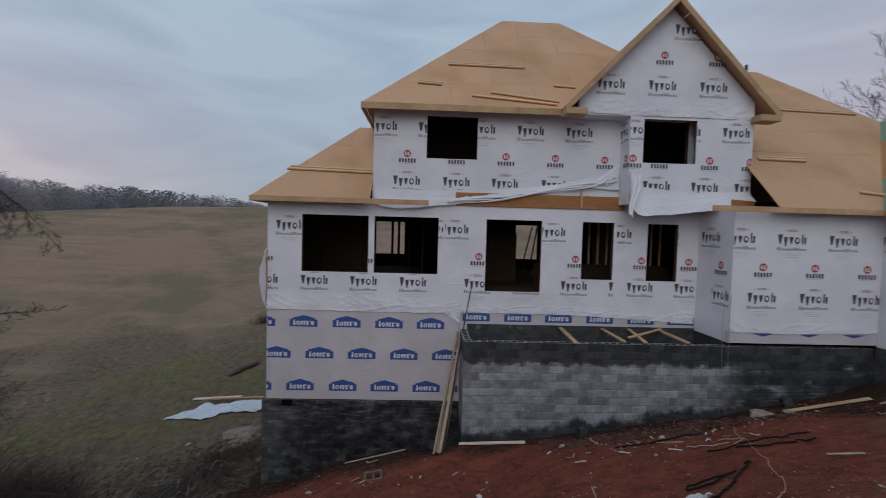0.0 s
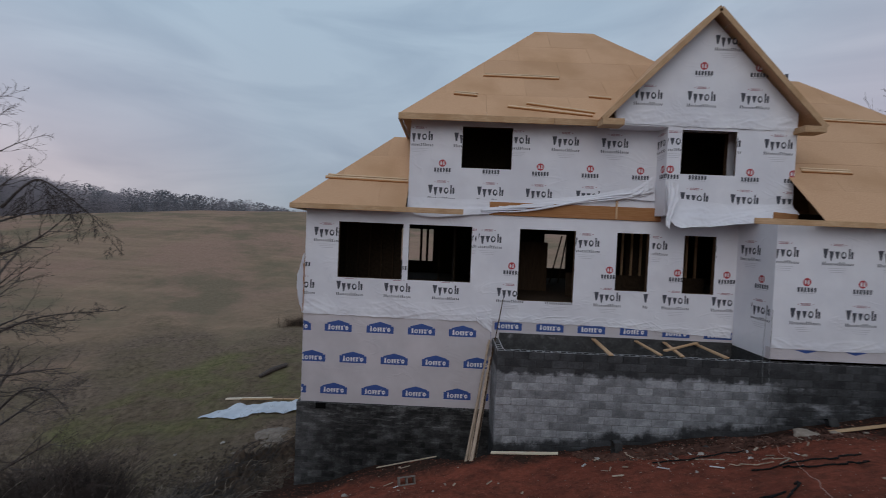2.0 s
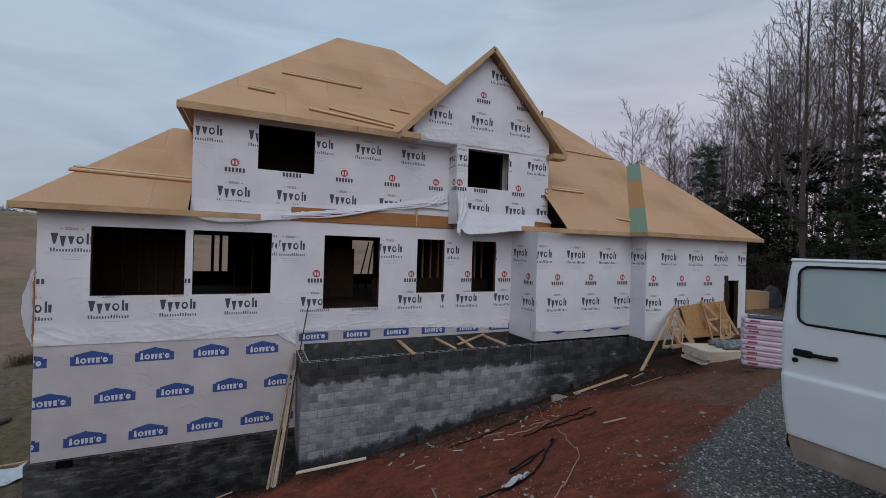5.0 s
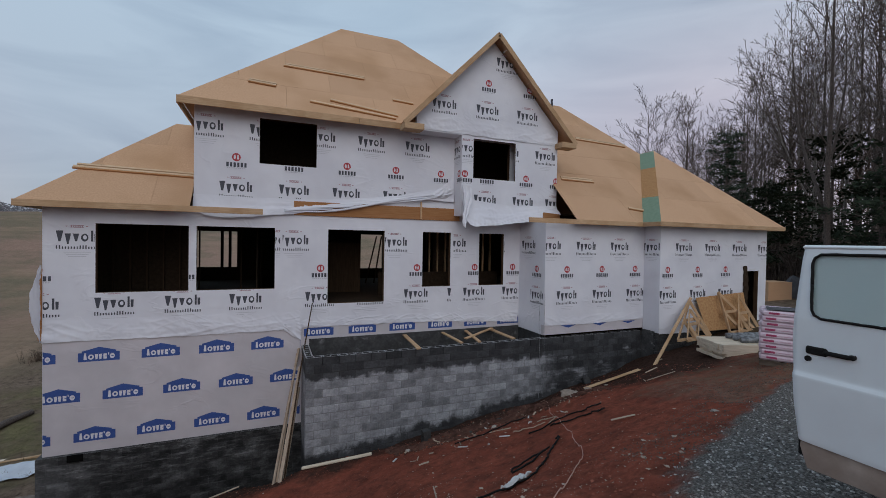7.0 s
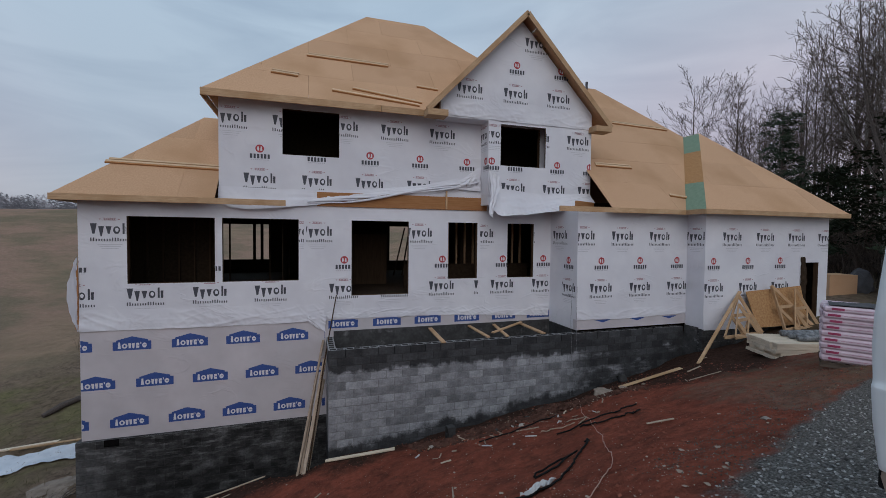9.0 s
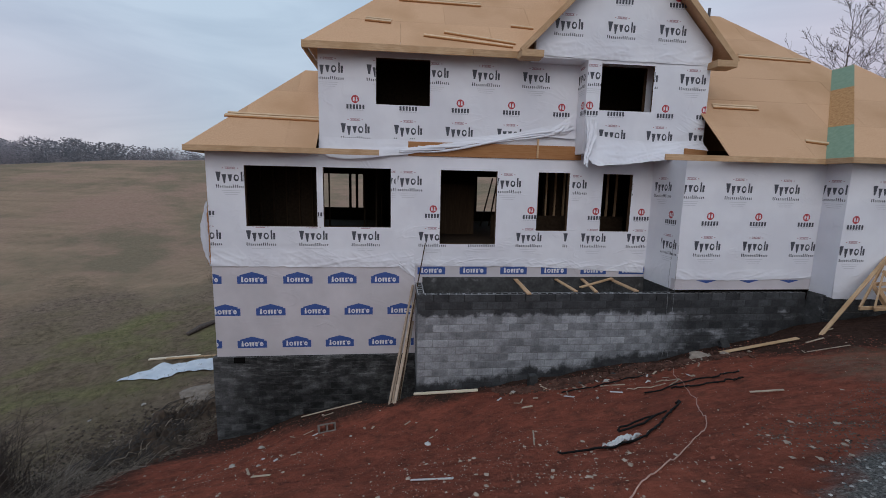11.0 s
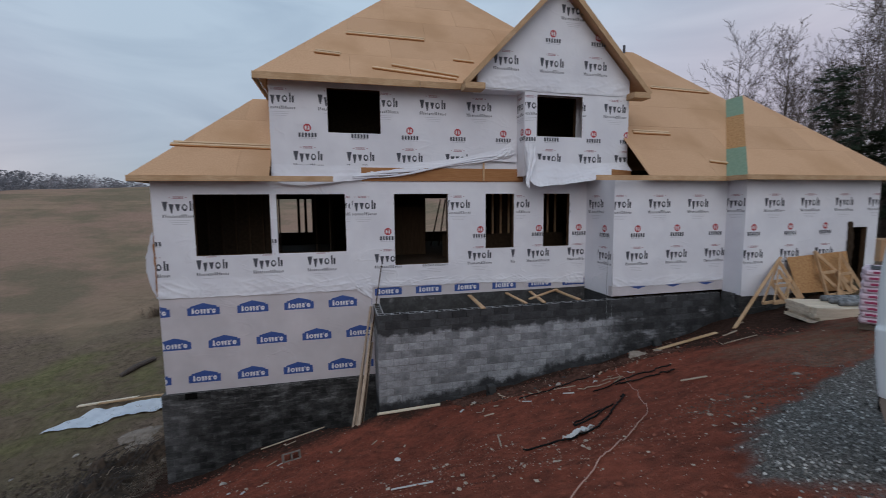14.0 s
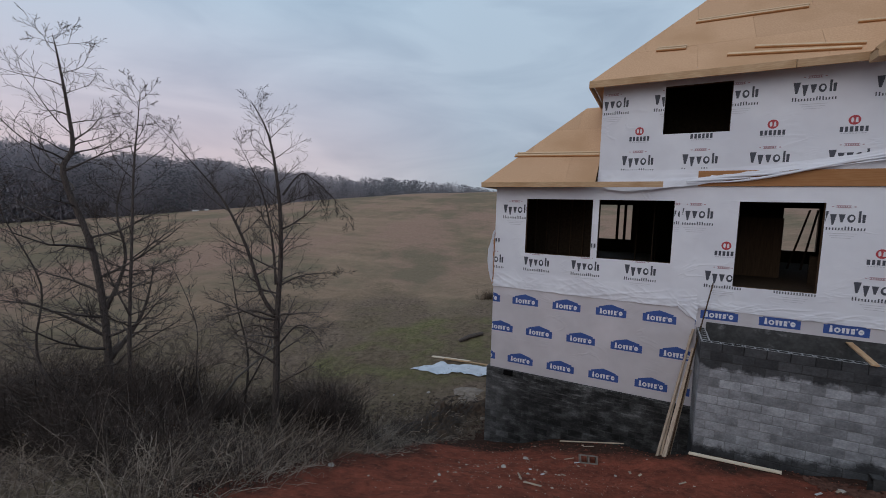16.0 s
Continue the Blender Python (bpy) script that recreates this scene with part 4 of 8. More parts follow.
def word_mark():
    """A row of large dark shapes, a smaller row beneath, a faded red emblem above and faint fine print below."""
    big = wedge(-0.325, -0.12, 0.125, 0.135, 0.042, 0) + wedge(-0.175, -0.18, 0.06, 0.115, 0.030, 0) + wedge(-0.025, -0.12, 0.06, 0.120, 0.034, 0)
    big += oval(0.135, -0.03, 0.070, 0.092, 0, 16) + oval(0.140, -0.022, 0.036, 0.050, 8, 10)
    big += bar(0.275, 0.008, 0.042, 0.255, 0) + wedge(0.345, -0.12, 0.06, 0.060, 0.050, 0)
    small = []
    for k in range(15):
        hi = -0.21 if k in (0, 1, 8, 9, 10) else -0.238
        small += bar(-0.38 + 0.054 * k, (hi - 0.295) / 2, 0.024, hi + 0.295, 0)
    emblem = bar(-0.01, 0.252, 0.26, 0.012, 6) + bar(-0.01, 0.205, 0.26, 0.012, 6) + oval(-0.2, 0.228, 0.022, 0.012, 6, 6) + oval(0.18, 0.228, 0.022, 0.012, 6, 6)
    for k in range(6):
        emblem += bar(-0.11 + 0.04 * k, 0.2285, 0.018, 0.032, 6)
    fine = []
    for k in range(3):
        fine += bar(0, -0.37 - 0.05 * k, 0.5 - 0.08 * k, 0.010, 1)
    return (("printed_word", "row of large dark printed shapes", big), ("printed_line", "row of small dark printed bars", small),
            ("printed_emblem", "faded rose printed emblem", emblem), ("fine_print", "faint grey printed lines", fine))


def disc_mark():
    """A red disc over a row of dark blocks."""
    disc = oval(0, 0.0, 0.105, 0.105, 2, 18) + oval(-0.038, 0.0, 0.026, 0.058, 3, 10) + wedge(0.038, -0.055, 0.055, 0.03, 0.05, 3)
    row = []
    for k in range(6):
        row += bar(-0.205 + 0.084 * k, -0.195, 0.052 if k % 2 else 0.058, 0.115, 0)
    for k in range(9):
        row += bar(-0.2 + 0.05 * k, -0.285, 0.032, 0.020, 1)
    return (("printed_disc", "red printed disc with white shapes", disc), ("printed_line", "row of dark printed blocks", row))


def roof_mark():
    """A blue sign shape with a low roof outline and white shapes on it."""
    s = [(4, [(-0.40, -0.15), (0.40, -0.15), (0.40, 0.06), (0.33, 0.06), (0.33, 0.095), (0.0, 0.185), (-0.33, 0.095), (-0.33, 0.06), (-0.40, 0.06)])]
    s += wedge(-0.265, -0.105, 0.05, 0.036, 0.062, 5) + oval(-0.155, -0.045, 0.058, 0.062, 5, 14) + oval(-0.155, -0.045, 0.024, 0.030, 7, 10)
    s += wedge(-0.05, -0.105, 0.018, 0.062, 0.038, 5) + wedge(0.025, -0.105, 0.018, 0.062, 0.038, 5) + bar(0.115, -0.043, 0.066, 0.122, 5) + bar(0.130, -0.043, 0.036, 0.014, 7)
    s += bar(0.180, 0.012, 0.018, 0.05, 5) + oval(0.255, -0.043, 0.050, 0.062, 5, 12) + bar(0.262, -0.043, 0.05, 0.014, 7)
    return (("printed_sign", "blue printed sign shape with white shapes", s), ("fine_print", "faint grey printed line", bar(0.0, -0.205, 0.55, 0.008, 1)))


MARKS = {"word": word_mark(), "disc": disc_mark(), "roof": roof_mark()}
MARKS["turned_roof"] = [(name, label, [(mi, [(-x, -z) for x, z in q]) for mi, q in polys]) for name, label, polys in MARKS["roof"][:1]]
MARK_CACHE = {}
rng_m = random.Random(3)


def poly_area(q):
    return abs(sum(q[k][0] * q[(k + 1) % len(q)][1] - q[(k + 1) % len(q)][0] * q[k][1] for k in range(len(q)))) / 2


def print_mesh(name, got, axis):
    """One mesh of several flat shapes; a hairline joins each to the next."""
    vs, fs, idx, before = [], [], [], None
    for k, mi, q in got:
        o, d = len(vs), -0.0012 * RAISED.get(mi, 0)
        vs += [(p[0], d, p[1]) for p in q]
        fs.append(tuple(range(o, o + len(q))))
        idx.append(mi)
        if before:
            a, c = min(((i, j) for i in range(before[0], before[1]) for j in range(o, len(vs))), key=lambda e: (Vector(vs[e[0]]) - Vector(vs[e[1]])).length)
            m_ = (Vector(vs[a]) + Vector(vs[c])) / 2
            vs.append((m_.x, m_.y, m_.z + 0.002))
            fs.append((a, c, len(vs) - 1))
            idx.append(before[2])
        before = (o, o + len(q), mi)
    if axis == "x":
        vs = [(d, -x, z) for x, d, z in vs]
    return mesh_from(name, vs, fs, MARK_MATS, idx)


def mark(kind, parent, axis, at, u, z, bounds, holes=(), lift=0.0045):
    """Prints a mark on a wall, cut where it would fall in a hole or past an edge."""
    u += rng_m.uniform(-0.012, 0.012)
    for name, label, polys in MARKS[kind]:
        runs, run, whole = [], [], True
        for k, (mi, poly) in enumerate(polys):
            q = clip_poly(poly, (bounds[0] + 0.01 - u, bounds[2] + 0.01 - z), (bounds[1] - 0.01 - u, bounds[3] - 0.01 - z))
            for h in holes:
                if not q:
                    break
                a, c, d, e2 = h[0] - 0.01 - u, h[1] + 0.01 - u, h[2] - 0.01 - z, h[3] + 0.01 - z
                if max(p[0] for p in q) > a and min(p[0] for p in q) < c and max(p[1] for p in q) > d and min(p[1] for p in q) < e2:
                    sides = [clip_poly(q, lo, hi) for lo, hi in (((-9, -9), (a, 9)), ((c, -9), (9, 9)), ((-9, -9), (9, d)), ((-9, e2), (9, 9)))]
                    q = max(sides, key=lambda w_: poly_area(w_) if w_ else 0)
            if not q or poly_area(q) < 2e-4 * (0.3 if name != "printed_word" else 1):
                whole = False
                if run:
                    runs.append(run)
                run = []
                continue
            whole = whole and len(q) == len(poly) and abs(poly_area(q) - poly_area(poly)) < 1e-6
            run.append((k, mi, q))
        if run:
            runs.append(run)
        for got in runs:
            key = (kind, name, axis)
            if whole and key in MARK_CACHE:
                me = MARK_CACHE[key]
            else:
                me = print_mesh(name, got, axis)
                if whole:
                    MARK_CACHE[key] = me
            part(name, me, parent, label, pose(u, at - lift, z) if axis == "y" else pose(at - lift, u, z))


P_ = 1.42
wins = list(WIN.values())
for b0, b1, first84 in ((XL, 0.52, -4.57), (0.56, 5.58, 1.57), (5.60, XR, 6.37)):
    bd = (b0, b1, -2.28, 0.88)
    for k in range(-1, 5):
        x = first84 + P_ * k
        if b0 - 0.5 < x < b1 + 0.5:
            mark("disc", wall_main, "y", W, x, -0.66, bd, wins)
            mark("word", wall_main, "y", W, x, -1.44, bd, wins)
        if b0 - 0.5 < x - P_ / 2 < b1 + 0.5:
            mark("word", wall_main, "y", W, x - P_ / 2, 0.12, bd, wins)
bd = (XR, XB0, -2.36, 0.88)
for k in range(3):
    mark("disc", wall_a, "y", YA, 8.88 + P_ * k, -0.66, bd)
    mark("word", wall_a, "y", YA, 8.90 + P_ * k, -1.46, bd)
    mark("word", wall_a, "y", YA, 8.24 + P_ * k * 0.98, 0.09, bd)
    mark("turned_roof", wall_a, "y", YA, 8.98 + 1.25 * k, -2.31, (XR, XB0, -2.68, -2.40), lift=0.002)
bd = (XB0, XB1, -2.7, 0.88)
torn = [(16.35, 17.2, -2.7, -0.6)]
for k in range(4):
    mark("disc", wall_b, "y", YB, 12.47 + P_ * k, -0.66, bd, torn)
    mark("word", wall_b, "y", YB, 12.50 + P_ * k, -1.48, bd, torn)
    mark("word", wall_b, "y", YB, 13.2 + P_ * k, 0.10, bd, torn)
mark("word", wall_bside, "x", XB0 + 0.003, 10.22, 0.10, (YB, YA, -2.6, 0.88))
for y, z, kind in ((11.45, 0.10, "word"), (10.98, -0.66, "disc"), (11.0, -1.46, "word")):
    mark(kind, wall_aside, "x", XR + 0.003, y, z, (YA + 0.15, W, -2.6, 0.88))
# upper storey
bd = (UX0, 5.6, 1.0, 3.6)
for x in (-1.25, 0.12, 1.55, 2.97, 4.39):
    mark("word", wall_up, "y", W - 0.003, x, 3.01, bd, [U1])
for x in (-0.58, 0.85, 2.27, 3.71, 5.14):
    mark("disc", wall_up, "y", W - 0.003, x, 2.24, bd, [U1])
    if x < 4:
        mark("word", wall_up, "y", W - 0.003, x, 1.48, (UX0, 5.6, 1.18 + max(0, x) * 0.06, 3.6), [U1])
bd = (5.6, UX1, 1.2, 3.41)
for x in (5.72, 6.46, 7.9, 9.05):
    mark("disc", wall_bump, "y", YG, x, 2.22, bd, [U2])
for x in (6.42, 7.78, 9.02):
    mark("word", wall_bump, "y", YG, x, 1.48, bd, [U2])
for x in (5.75, 7.2, 8.62):
    mark("word", wall_bump, "y", YG, x, 3.02, bd, [U2])
mark("word", wall_bumpside, "x", 5.603, 11.78, 3.01, (YG, W, 1.2, 3.4))
mark("disc", wall_bumpside, "x", 5.603, 11.62, 2.24, (YG, W, 1.2, 3.4))
bd = (4.3, 9.0, 3.45, 6.2)
for x, z in ((5.02, 4.24), (6.46, 4.24), (7.9, 4.24), (7.12, 5.78)):
    mark("word", wall_gable, "y", YG, x, z, bd)
for x in (6.48, 7.98):
    mark("disc", wall_gable, "y", YG, x, 5.06, bd)
# grey wrap of the basement wall
bd = (XL, PX0 - 0.02, -4.92, -2.31)
for z, first in ((-2.66, -4.66), (-3.58, -4.2), (-4.53, -4.74)):
    for k in range(6):
        mark("roof", wall_low, "y", W + 0.004, first + 1.222 * k, z, bd)
for k in range(6):
    mark("roof", wall_low, "y", W + 0.004, 1.55 + 1.222 * k, -2.40, (PX0 + 0.05, XR, -2.70, -2.31))

# ---- loose wrap: hems, flaps and folds ----
def hem(name, parent, x0, x1, top, bottom, y, out, label, nu=90, nv=16, mt=None, folds=1.0, curl=0.012):
    """A hanging edge of wrap. top(u), bottom(u): heights along it; out: how far its foot stands off the wall."""
    def at(u, v):
        x = x0 + (x1 - x0) * u
        zt, zb = top(u), bottom(u)
        z = zt + (zb - zt) * v
        p = Vector((x * 2.3, v * 1.2 + x * 0.6, 4.0))
        w = (noise.noise(p) * 0.5 + 0.35 * abs(noise.noise(p * 2.7)) + 0.12 * noise.noise(p * 7)) * folds
        # sharp creases that run aslant to the hem
        q = Vector((x * 2.2 + z * 3.4, x * 0.5 - z * 1.2, 7.0))
        crease = max(0.0, 1 - abs(noise.noise(q)) * 7) * max(0.0, 0.35 + noise.noise(Vector((x * 0.8, 2.0, z)))) + 0.6 * max(0.0, 1 - abs(noise.noise(Vector((x * 1.1 - z * 6.0, x * 0.9, 3.0)))) * 8)
        return (x, y - 0.004 - out * v ** 1.5 - max(0.0, w) * 0.06 * v - 0.020 * folds * crease * min(1.0, 3 * v) - (curl * math.sin(v * math.pi) if v > 0.5 else 0), z + 0.02 * noise.noise(p * 1.7) * v)

    return part(name, gridded(at, nu, nv, mt or WRAP, name), parent, label)


def curve(*pts):
    xs, zs = [p[0] for p in pts], [p[1] for p in pts]
    return lambda u: float(np.interp(u, xs, zs))


hem("wrap_hem", wall_up, -1.54, 5.58, curve((0, 1.24), (0.35, 1.22), (0.55, 1.32), (0.75, 1.50), (0.9, 1.75), (1, 2.0)),
    curve((0, 0.88), (0.04, 0.70), (0.12, 0.66), (0.33, 0.82), (0.55, 1.11), (0.74, 1.32), (0.86, 1.42), (1, 1.38)), W - 0.003, 0.07,
    "sagging lower edge of white house wrap", nu=130, nv=12)
# a twisted fold of wrap above the ledger
for k in range(3):
    pts, rad = [], []
    for i in range(40):
        u = i / 39
        x = 0.6 + 4.9 * u
        pts.append((x, W - 0.07 - 0.02 * k + 0.02 * math.sin(u * 19 + k * 2), 0.93 + 0.78 * u ** 1.4 + 0.03 * math.sin(u * 11 + k) - 0.035 * k))
        rad.append(0.008 + 0.022 * abs(math.sin(u * 6.0 + k * 1.3)))
    part("wrap_fold", Build().tube(pts, rad, 6).mesh("wrap_fold", WRAP, True), wall_up)
hem("wrap_flap", wall_bump, 5.60, 9.09, curve((0, 1.9), (0.1, 1.45), (0.5, 1.32), (1, 1.40)),
    curve((0, 0.86), (0.05, 0.66), (0.10, 0.62), (0.3, 0.67), (0.7, 0.84), (0.92, 1.0), (1, 1.1)), YG, 0.26,
    "white house wrap flap hanging loose below the bay", nu=120, nv=22, folds=1.5)
# a narrow tail of wrap at the bay's corner and a gathered bunch beside it
def tail(u, v):
    p = Vector((u * 1.4, v * 3.5, 6))
    wide = 0.30 * (1 - 0.75 * v) + 0.03
    return (5.58 + wide * u + 0.05 * math.sin(v * 5) + 0.03 * noise.noise(p * 2), YG - 0.05 - 0.24 * v ** 1.4 - 0.05 * abs(noise.noise(p * 1.7)) - 0.05 * abs(math.sin(u * 7 + v * 3)), 1.90 - 1.26 * v - 0.08 * u)


part("wrap_flap", gridded(tail, 16, 44, WRAP, "wrap_flap"), wall_bump, "narrow twisted tail of white house wrap")


def bunch(u, v):
    p = Vector((u * 2.2, v * 2.2, 12))
    lift = math.sin(math.pi * u) * math.sin(math.pi * v)
    w = 0.12 * abs(noise.noise(p * 1.3)) + 0.07 * abs(noise.noise(p * 3.1 + Vector((v * 3, 0, 0))))
    return (4.75 + 0.84 * u + 0.03 * noise.noise(p * 2), W - 0.03 - lift * (0.05 + w * 1.6), 1.33 + 0.18 * u + (0.22 + 0.42 * u) * v + 0.04 * noise.noise(p * 1.6))


part("wrap_flap", gridded(bunch, 34, 26, WRAP, "wrap_flap"), wall_up, "gathered bunch of white house wrap")
hem("wrap_hem", wall_main, XL, PX0 - 0.05, curve((0, -1.80), (1, -1.85)), curve((0, -2.30), (0.5, -2.33), (0.9, -2.34), (1, -2.22)), W, 0.008,
    "creased lower edge of white house wrap", nu=190, nv=22, folds=1.0, curl=0.004)
hem("wrap_hem", wall_main, PX0 + 0.02, XR - 0.05, curve((0, -2.0), (1, -2.1)), curve((0, -2.28), (0.5, -2.32), (1, -2.50)), W, 0.008,
    "creased lower edge of white house wrap", nu=190, nv=22, folds=1.0, curl=0.004)
hem("wrap_hem", wall_a, XR, XB0, curve((0, -2.1), (1, -2.1)), curve((0, -2.38), (0.5, -2.42), (1, -2.34)), YA, 0.006, "creased lower edge of white house wrap", nu=80, folds=0.9, curl=0.002)
hem("wrap_hem", wall_b, XB0, 16.4, curve((0, -2.35), (1, -2.3)), curve((0, -2.78), (0.4, -2.80), (1, -2.70)), YB, 0.015, "creased lower edge of white house wrap", nu=80, folds=0.6, curl=0.003)
hem("wrap_hem", wall_gable, 4.2, 9.05, curve((0, 3.95), (1, 3.9)), curve((0, 3.43), (0.3, 3.40), (1, 3.38)), YG, 0.01, "creased seam of white house wrap", nu=150, nv=20, folds=0.9, curl=0.003)
# crumpled corner where the two wraps meet at the porch
def crumple(u, v):
    p = Vector((u * 1.5, v * 2.0, 9))
    w = abs(noise.noise(p)) * 0.06 + abs(noise.noise(p * 2.2)) * 0.025
    return (0.62 + 0.46 * u + 0.05 * noise.noise(p * 1.3), W - 0.02 - w, -2.15 - 0.5 * v * (0.4 + 0.6 * u) + 0.04 * noise.noise(p * 2))


part("wrap_flap", gridded(crumple, 22, 22, WRAP, "wrap_flap"), wall_main, "crumpled tail of white house wrap")
# torn edge at the far left corner
def torn_edge(u, v):
    p = Vector((u * 2, v * 5, 3))
    return (XL - 0.02 - 0.16 * math.sin(v * math.pi) * (1 - u) + 0.03 * noise.noise(p * 2), W - 0.02 - 0.10 * math.sin(v * math.pi) * (1 - u) - 0.03 * abs(noise.noise(p)), -0.55 - 1.75 * v)


part("wrap_flap", gridded(torn_edge, 8, 26, WRAP, "wrap_flap"), wall_main, "loose torn edge of white house wrap")
board("corner_board", (XL - 0.035, W - 0.012, -0.75), (XL - 0.035, W - 0.012, -2.25), 0.07, 0.03, LUMBER_RED, wall_main, up=(0, 1, 0))
# ragged wrap round the torn door hole
def rag(u, v):
    p = Vector((u * 3, v * 6, 1))
    return (16.28 + 0.30 * u * (0.3 + 0.7 * abs(math.sin(v * 2.4 + 0.5))) + 0.05 * noise.noise(p * 2), YB - 0.01 - 0.05 * abs(noise.noise(p)), -0.55 - 1.9 * v)


part("wrap_flap", gridded(rag, 6, 30, INNER, "wrap_flap"), wall_b, "dark curled edge of torn wrap")
rg = Build()
rg.add([(16.42, YB - 0.006, -0.74), (16.75, YB - 0.006, -0.50), (17.0, YB - 0.02, -0.62), (17.15, YB - 0.006, -0.74)], [(0, 1, 2, 3)])
part("wrap_flap", rg.mesh("wrap_flap", WRAP), wall_b)

# ---- boards nailed on the slopes as footholds, and bits on the ridge ----
def toe(parent, a, c, n=(0, -0.7, 0.7), double=False, lift=0.02):
    up = Vector(n).normalized()
    a, c = Vector(a) + up * lift, Vector(c) + up * lift
    board("foothold_board", a, c, 0.07, 0.045, LUMBER_T, parent, up=n)
    # reddish strip added below: the board's shaded lower face put into colour
    low = up.cross((c - a).normalized()) * -0.058
    board("foothold_cleat", a + low, c + low, 0.042, 0.04, LUMBER_RED, parent, up=n)
    if double:
        s = up.cross((c - a).normalized()) * 0.10
        board("foothold_board", a + s + (c - a) * 0.02, c + s + (c - a) * 0.01, 0.06, 0.04, LUMBER_T, parent, up=n)


LUMBER_T = mat("tan_foothold_lumber", (0.56, 0.39, 0.24), (0.68, 0.50, 0.33), 3.0, 0.8, 0.12, 6, grain=(1, 12, 12), tint=0.12, spec=0.25, dist=0.004)
un = (0, -1.01, 1)
toe(roof_up, (0.58, 13.32, 5.30), (2.97, 13.28, 5.26), un, True)
toe(roof_up, (-0.32, 12.42, 4.39), (0.37, 12.37, 4.34), un, True)
toe(roof_up, (1.24, 11.96, 3.925), (3.60, 11.72, 3.68), un)
toe(roof_up, (1.80, 12.12, 4.085), (3.70, 11.84, 3.80), un)
toe(roof_up, (3.71, 12.51, 4.48), (4.35, 12.46, 4.43), un)
toe(roof_low, (-4.09, 12.45, 1.77), (-1.58, 12.39, 1.71), (0, -1, 1), True)
toe(roof_a, (11.67, 13.70, 4.40), (14.20, 13.62, 4.32), (0, -1, 1), True)
toe(roof_a, (9.43, 11.66, 2.36), (10.80, 11.64, 2.34), (0, -1, 1), True)
toe(roof_a, (11.48, 10.69, 1.39), (12.15, 10.62, 1.32), (0, -1, 1))
part("vent_pipe", Build().tube([(11.9, 15.62, 6.3), (11.9, 15.62, 6.62)], 0.05, 10).mesh("vent_pipe", INK_DARK), roof_a, "dark vent pipe stub")
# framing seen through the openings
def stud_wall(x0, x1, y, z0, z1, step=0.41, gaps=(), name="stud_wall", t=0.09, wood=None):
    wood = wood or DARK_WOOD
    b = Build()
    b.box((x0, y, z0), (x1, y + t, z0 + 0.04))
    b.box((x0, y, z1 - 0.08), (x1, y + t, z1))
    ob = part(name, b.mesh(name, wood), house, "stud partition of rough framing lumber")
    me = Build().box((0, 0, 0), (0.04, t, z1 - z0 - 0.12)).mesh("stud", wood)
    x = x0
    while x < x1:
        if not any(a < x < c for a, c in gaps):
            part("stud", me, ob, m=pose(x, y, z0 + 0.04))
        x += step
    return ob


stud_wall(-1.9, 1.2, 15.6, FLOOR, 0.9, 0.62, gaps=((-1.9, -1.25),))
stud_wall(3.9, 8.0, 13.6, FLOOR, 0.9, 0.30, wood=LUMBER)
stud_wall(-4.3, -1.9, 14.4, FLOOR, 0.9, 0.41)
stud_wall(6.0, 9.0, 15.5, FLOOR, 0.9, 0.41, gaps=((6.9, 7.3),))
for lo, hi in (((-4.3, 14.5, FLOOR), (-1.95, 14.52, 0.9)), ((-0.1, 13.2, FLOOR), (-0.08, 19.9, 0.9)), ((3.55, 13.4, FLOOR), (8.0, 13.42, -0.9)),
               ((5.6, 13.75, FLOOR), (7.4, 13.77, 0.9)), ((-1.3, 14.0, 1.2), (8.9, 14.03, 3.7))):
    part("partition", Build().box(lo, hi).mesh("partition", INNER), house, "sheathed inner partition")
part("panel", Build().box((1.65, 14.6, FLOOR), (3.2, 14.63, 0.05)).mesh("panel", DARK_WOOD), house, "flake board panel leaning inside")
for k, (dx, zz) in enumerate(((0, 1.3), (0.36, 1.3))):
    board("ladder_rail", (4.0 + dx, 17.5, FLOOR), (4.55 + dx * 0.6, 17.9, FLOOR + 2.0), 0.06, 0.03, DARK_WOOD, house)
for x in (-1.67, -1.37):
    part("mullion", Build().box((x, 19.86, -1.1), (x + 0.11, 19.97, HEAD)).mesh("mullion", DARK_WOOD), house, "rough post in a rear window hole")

# ---- trees, brush and woods ----
BARK = mat("grey_brown_bark", (0.048, 0.040, 0.037), (0.145, 0.120, 0.108), 9, 0.9, 0.6, 7, grain=(6, 6, 1.2), tint=0.2, spec=0.15, dist=0.02)
BARK_PALE = mat("pale_grey_bark", (0.10, 0.09, 0.08), (0.24, 0.22, 0.20), 7, 0.9, 0.6, 7, grain=(4, 4, 1.5), tint=0.15, spec=0.15, dist=0.02)
# TWIG_FAR and NEEDLE_FAR: distance haze is put into their pale grey
TWIG_FAR = mat("haze_paled_far_twigs", (0.34, 0.315, 0.335), (0.43, 0.397, 0.42), 0.5, 0.95, 0, 5, spec=0.05)
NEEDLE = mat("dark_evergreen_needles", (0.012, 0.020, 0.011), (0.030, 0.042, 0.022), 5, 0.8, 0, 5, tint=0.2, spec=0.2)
NEEDLE_FAR = mat("haze_paled_far_needles", (0.165, 0.167, 0.178), (0.235, 0.232, 0.247), 0.3, 0.9, 0, 5, spec=0.1)
DRY = mat("dry_tan_stalks", (0.060, 0.043, 0.032), (0.22, 0.160, 0.118), 1.3, 0.9, 0, 5, spec=0.15)
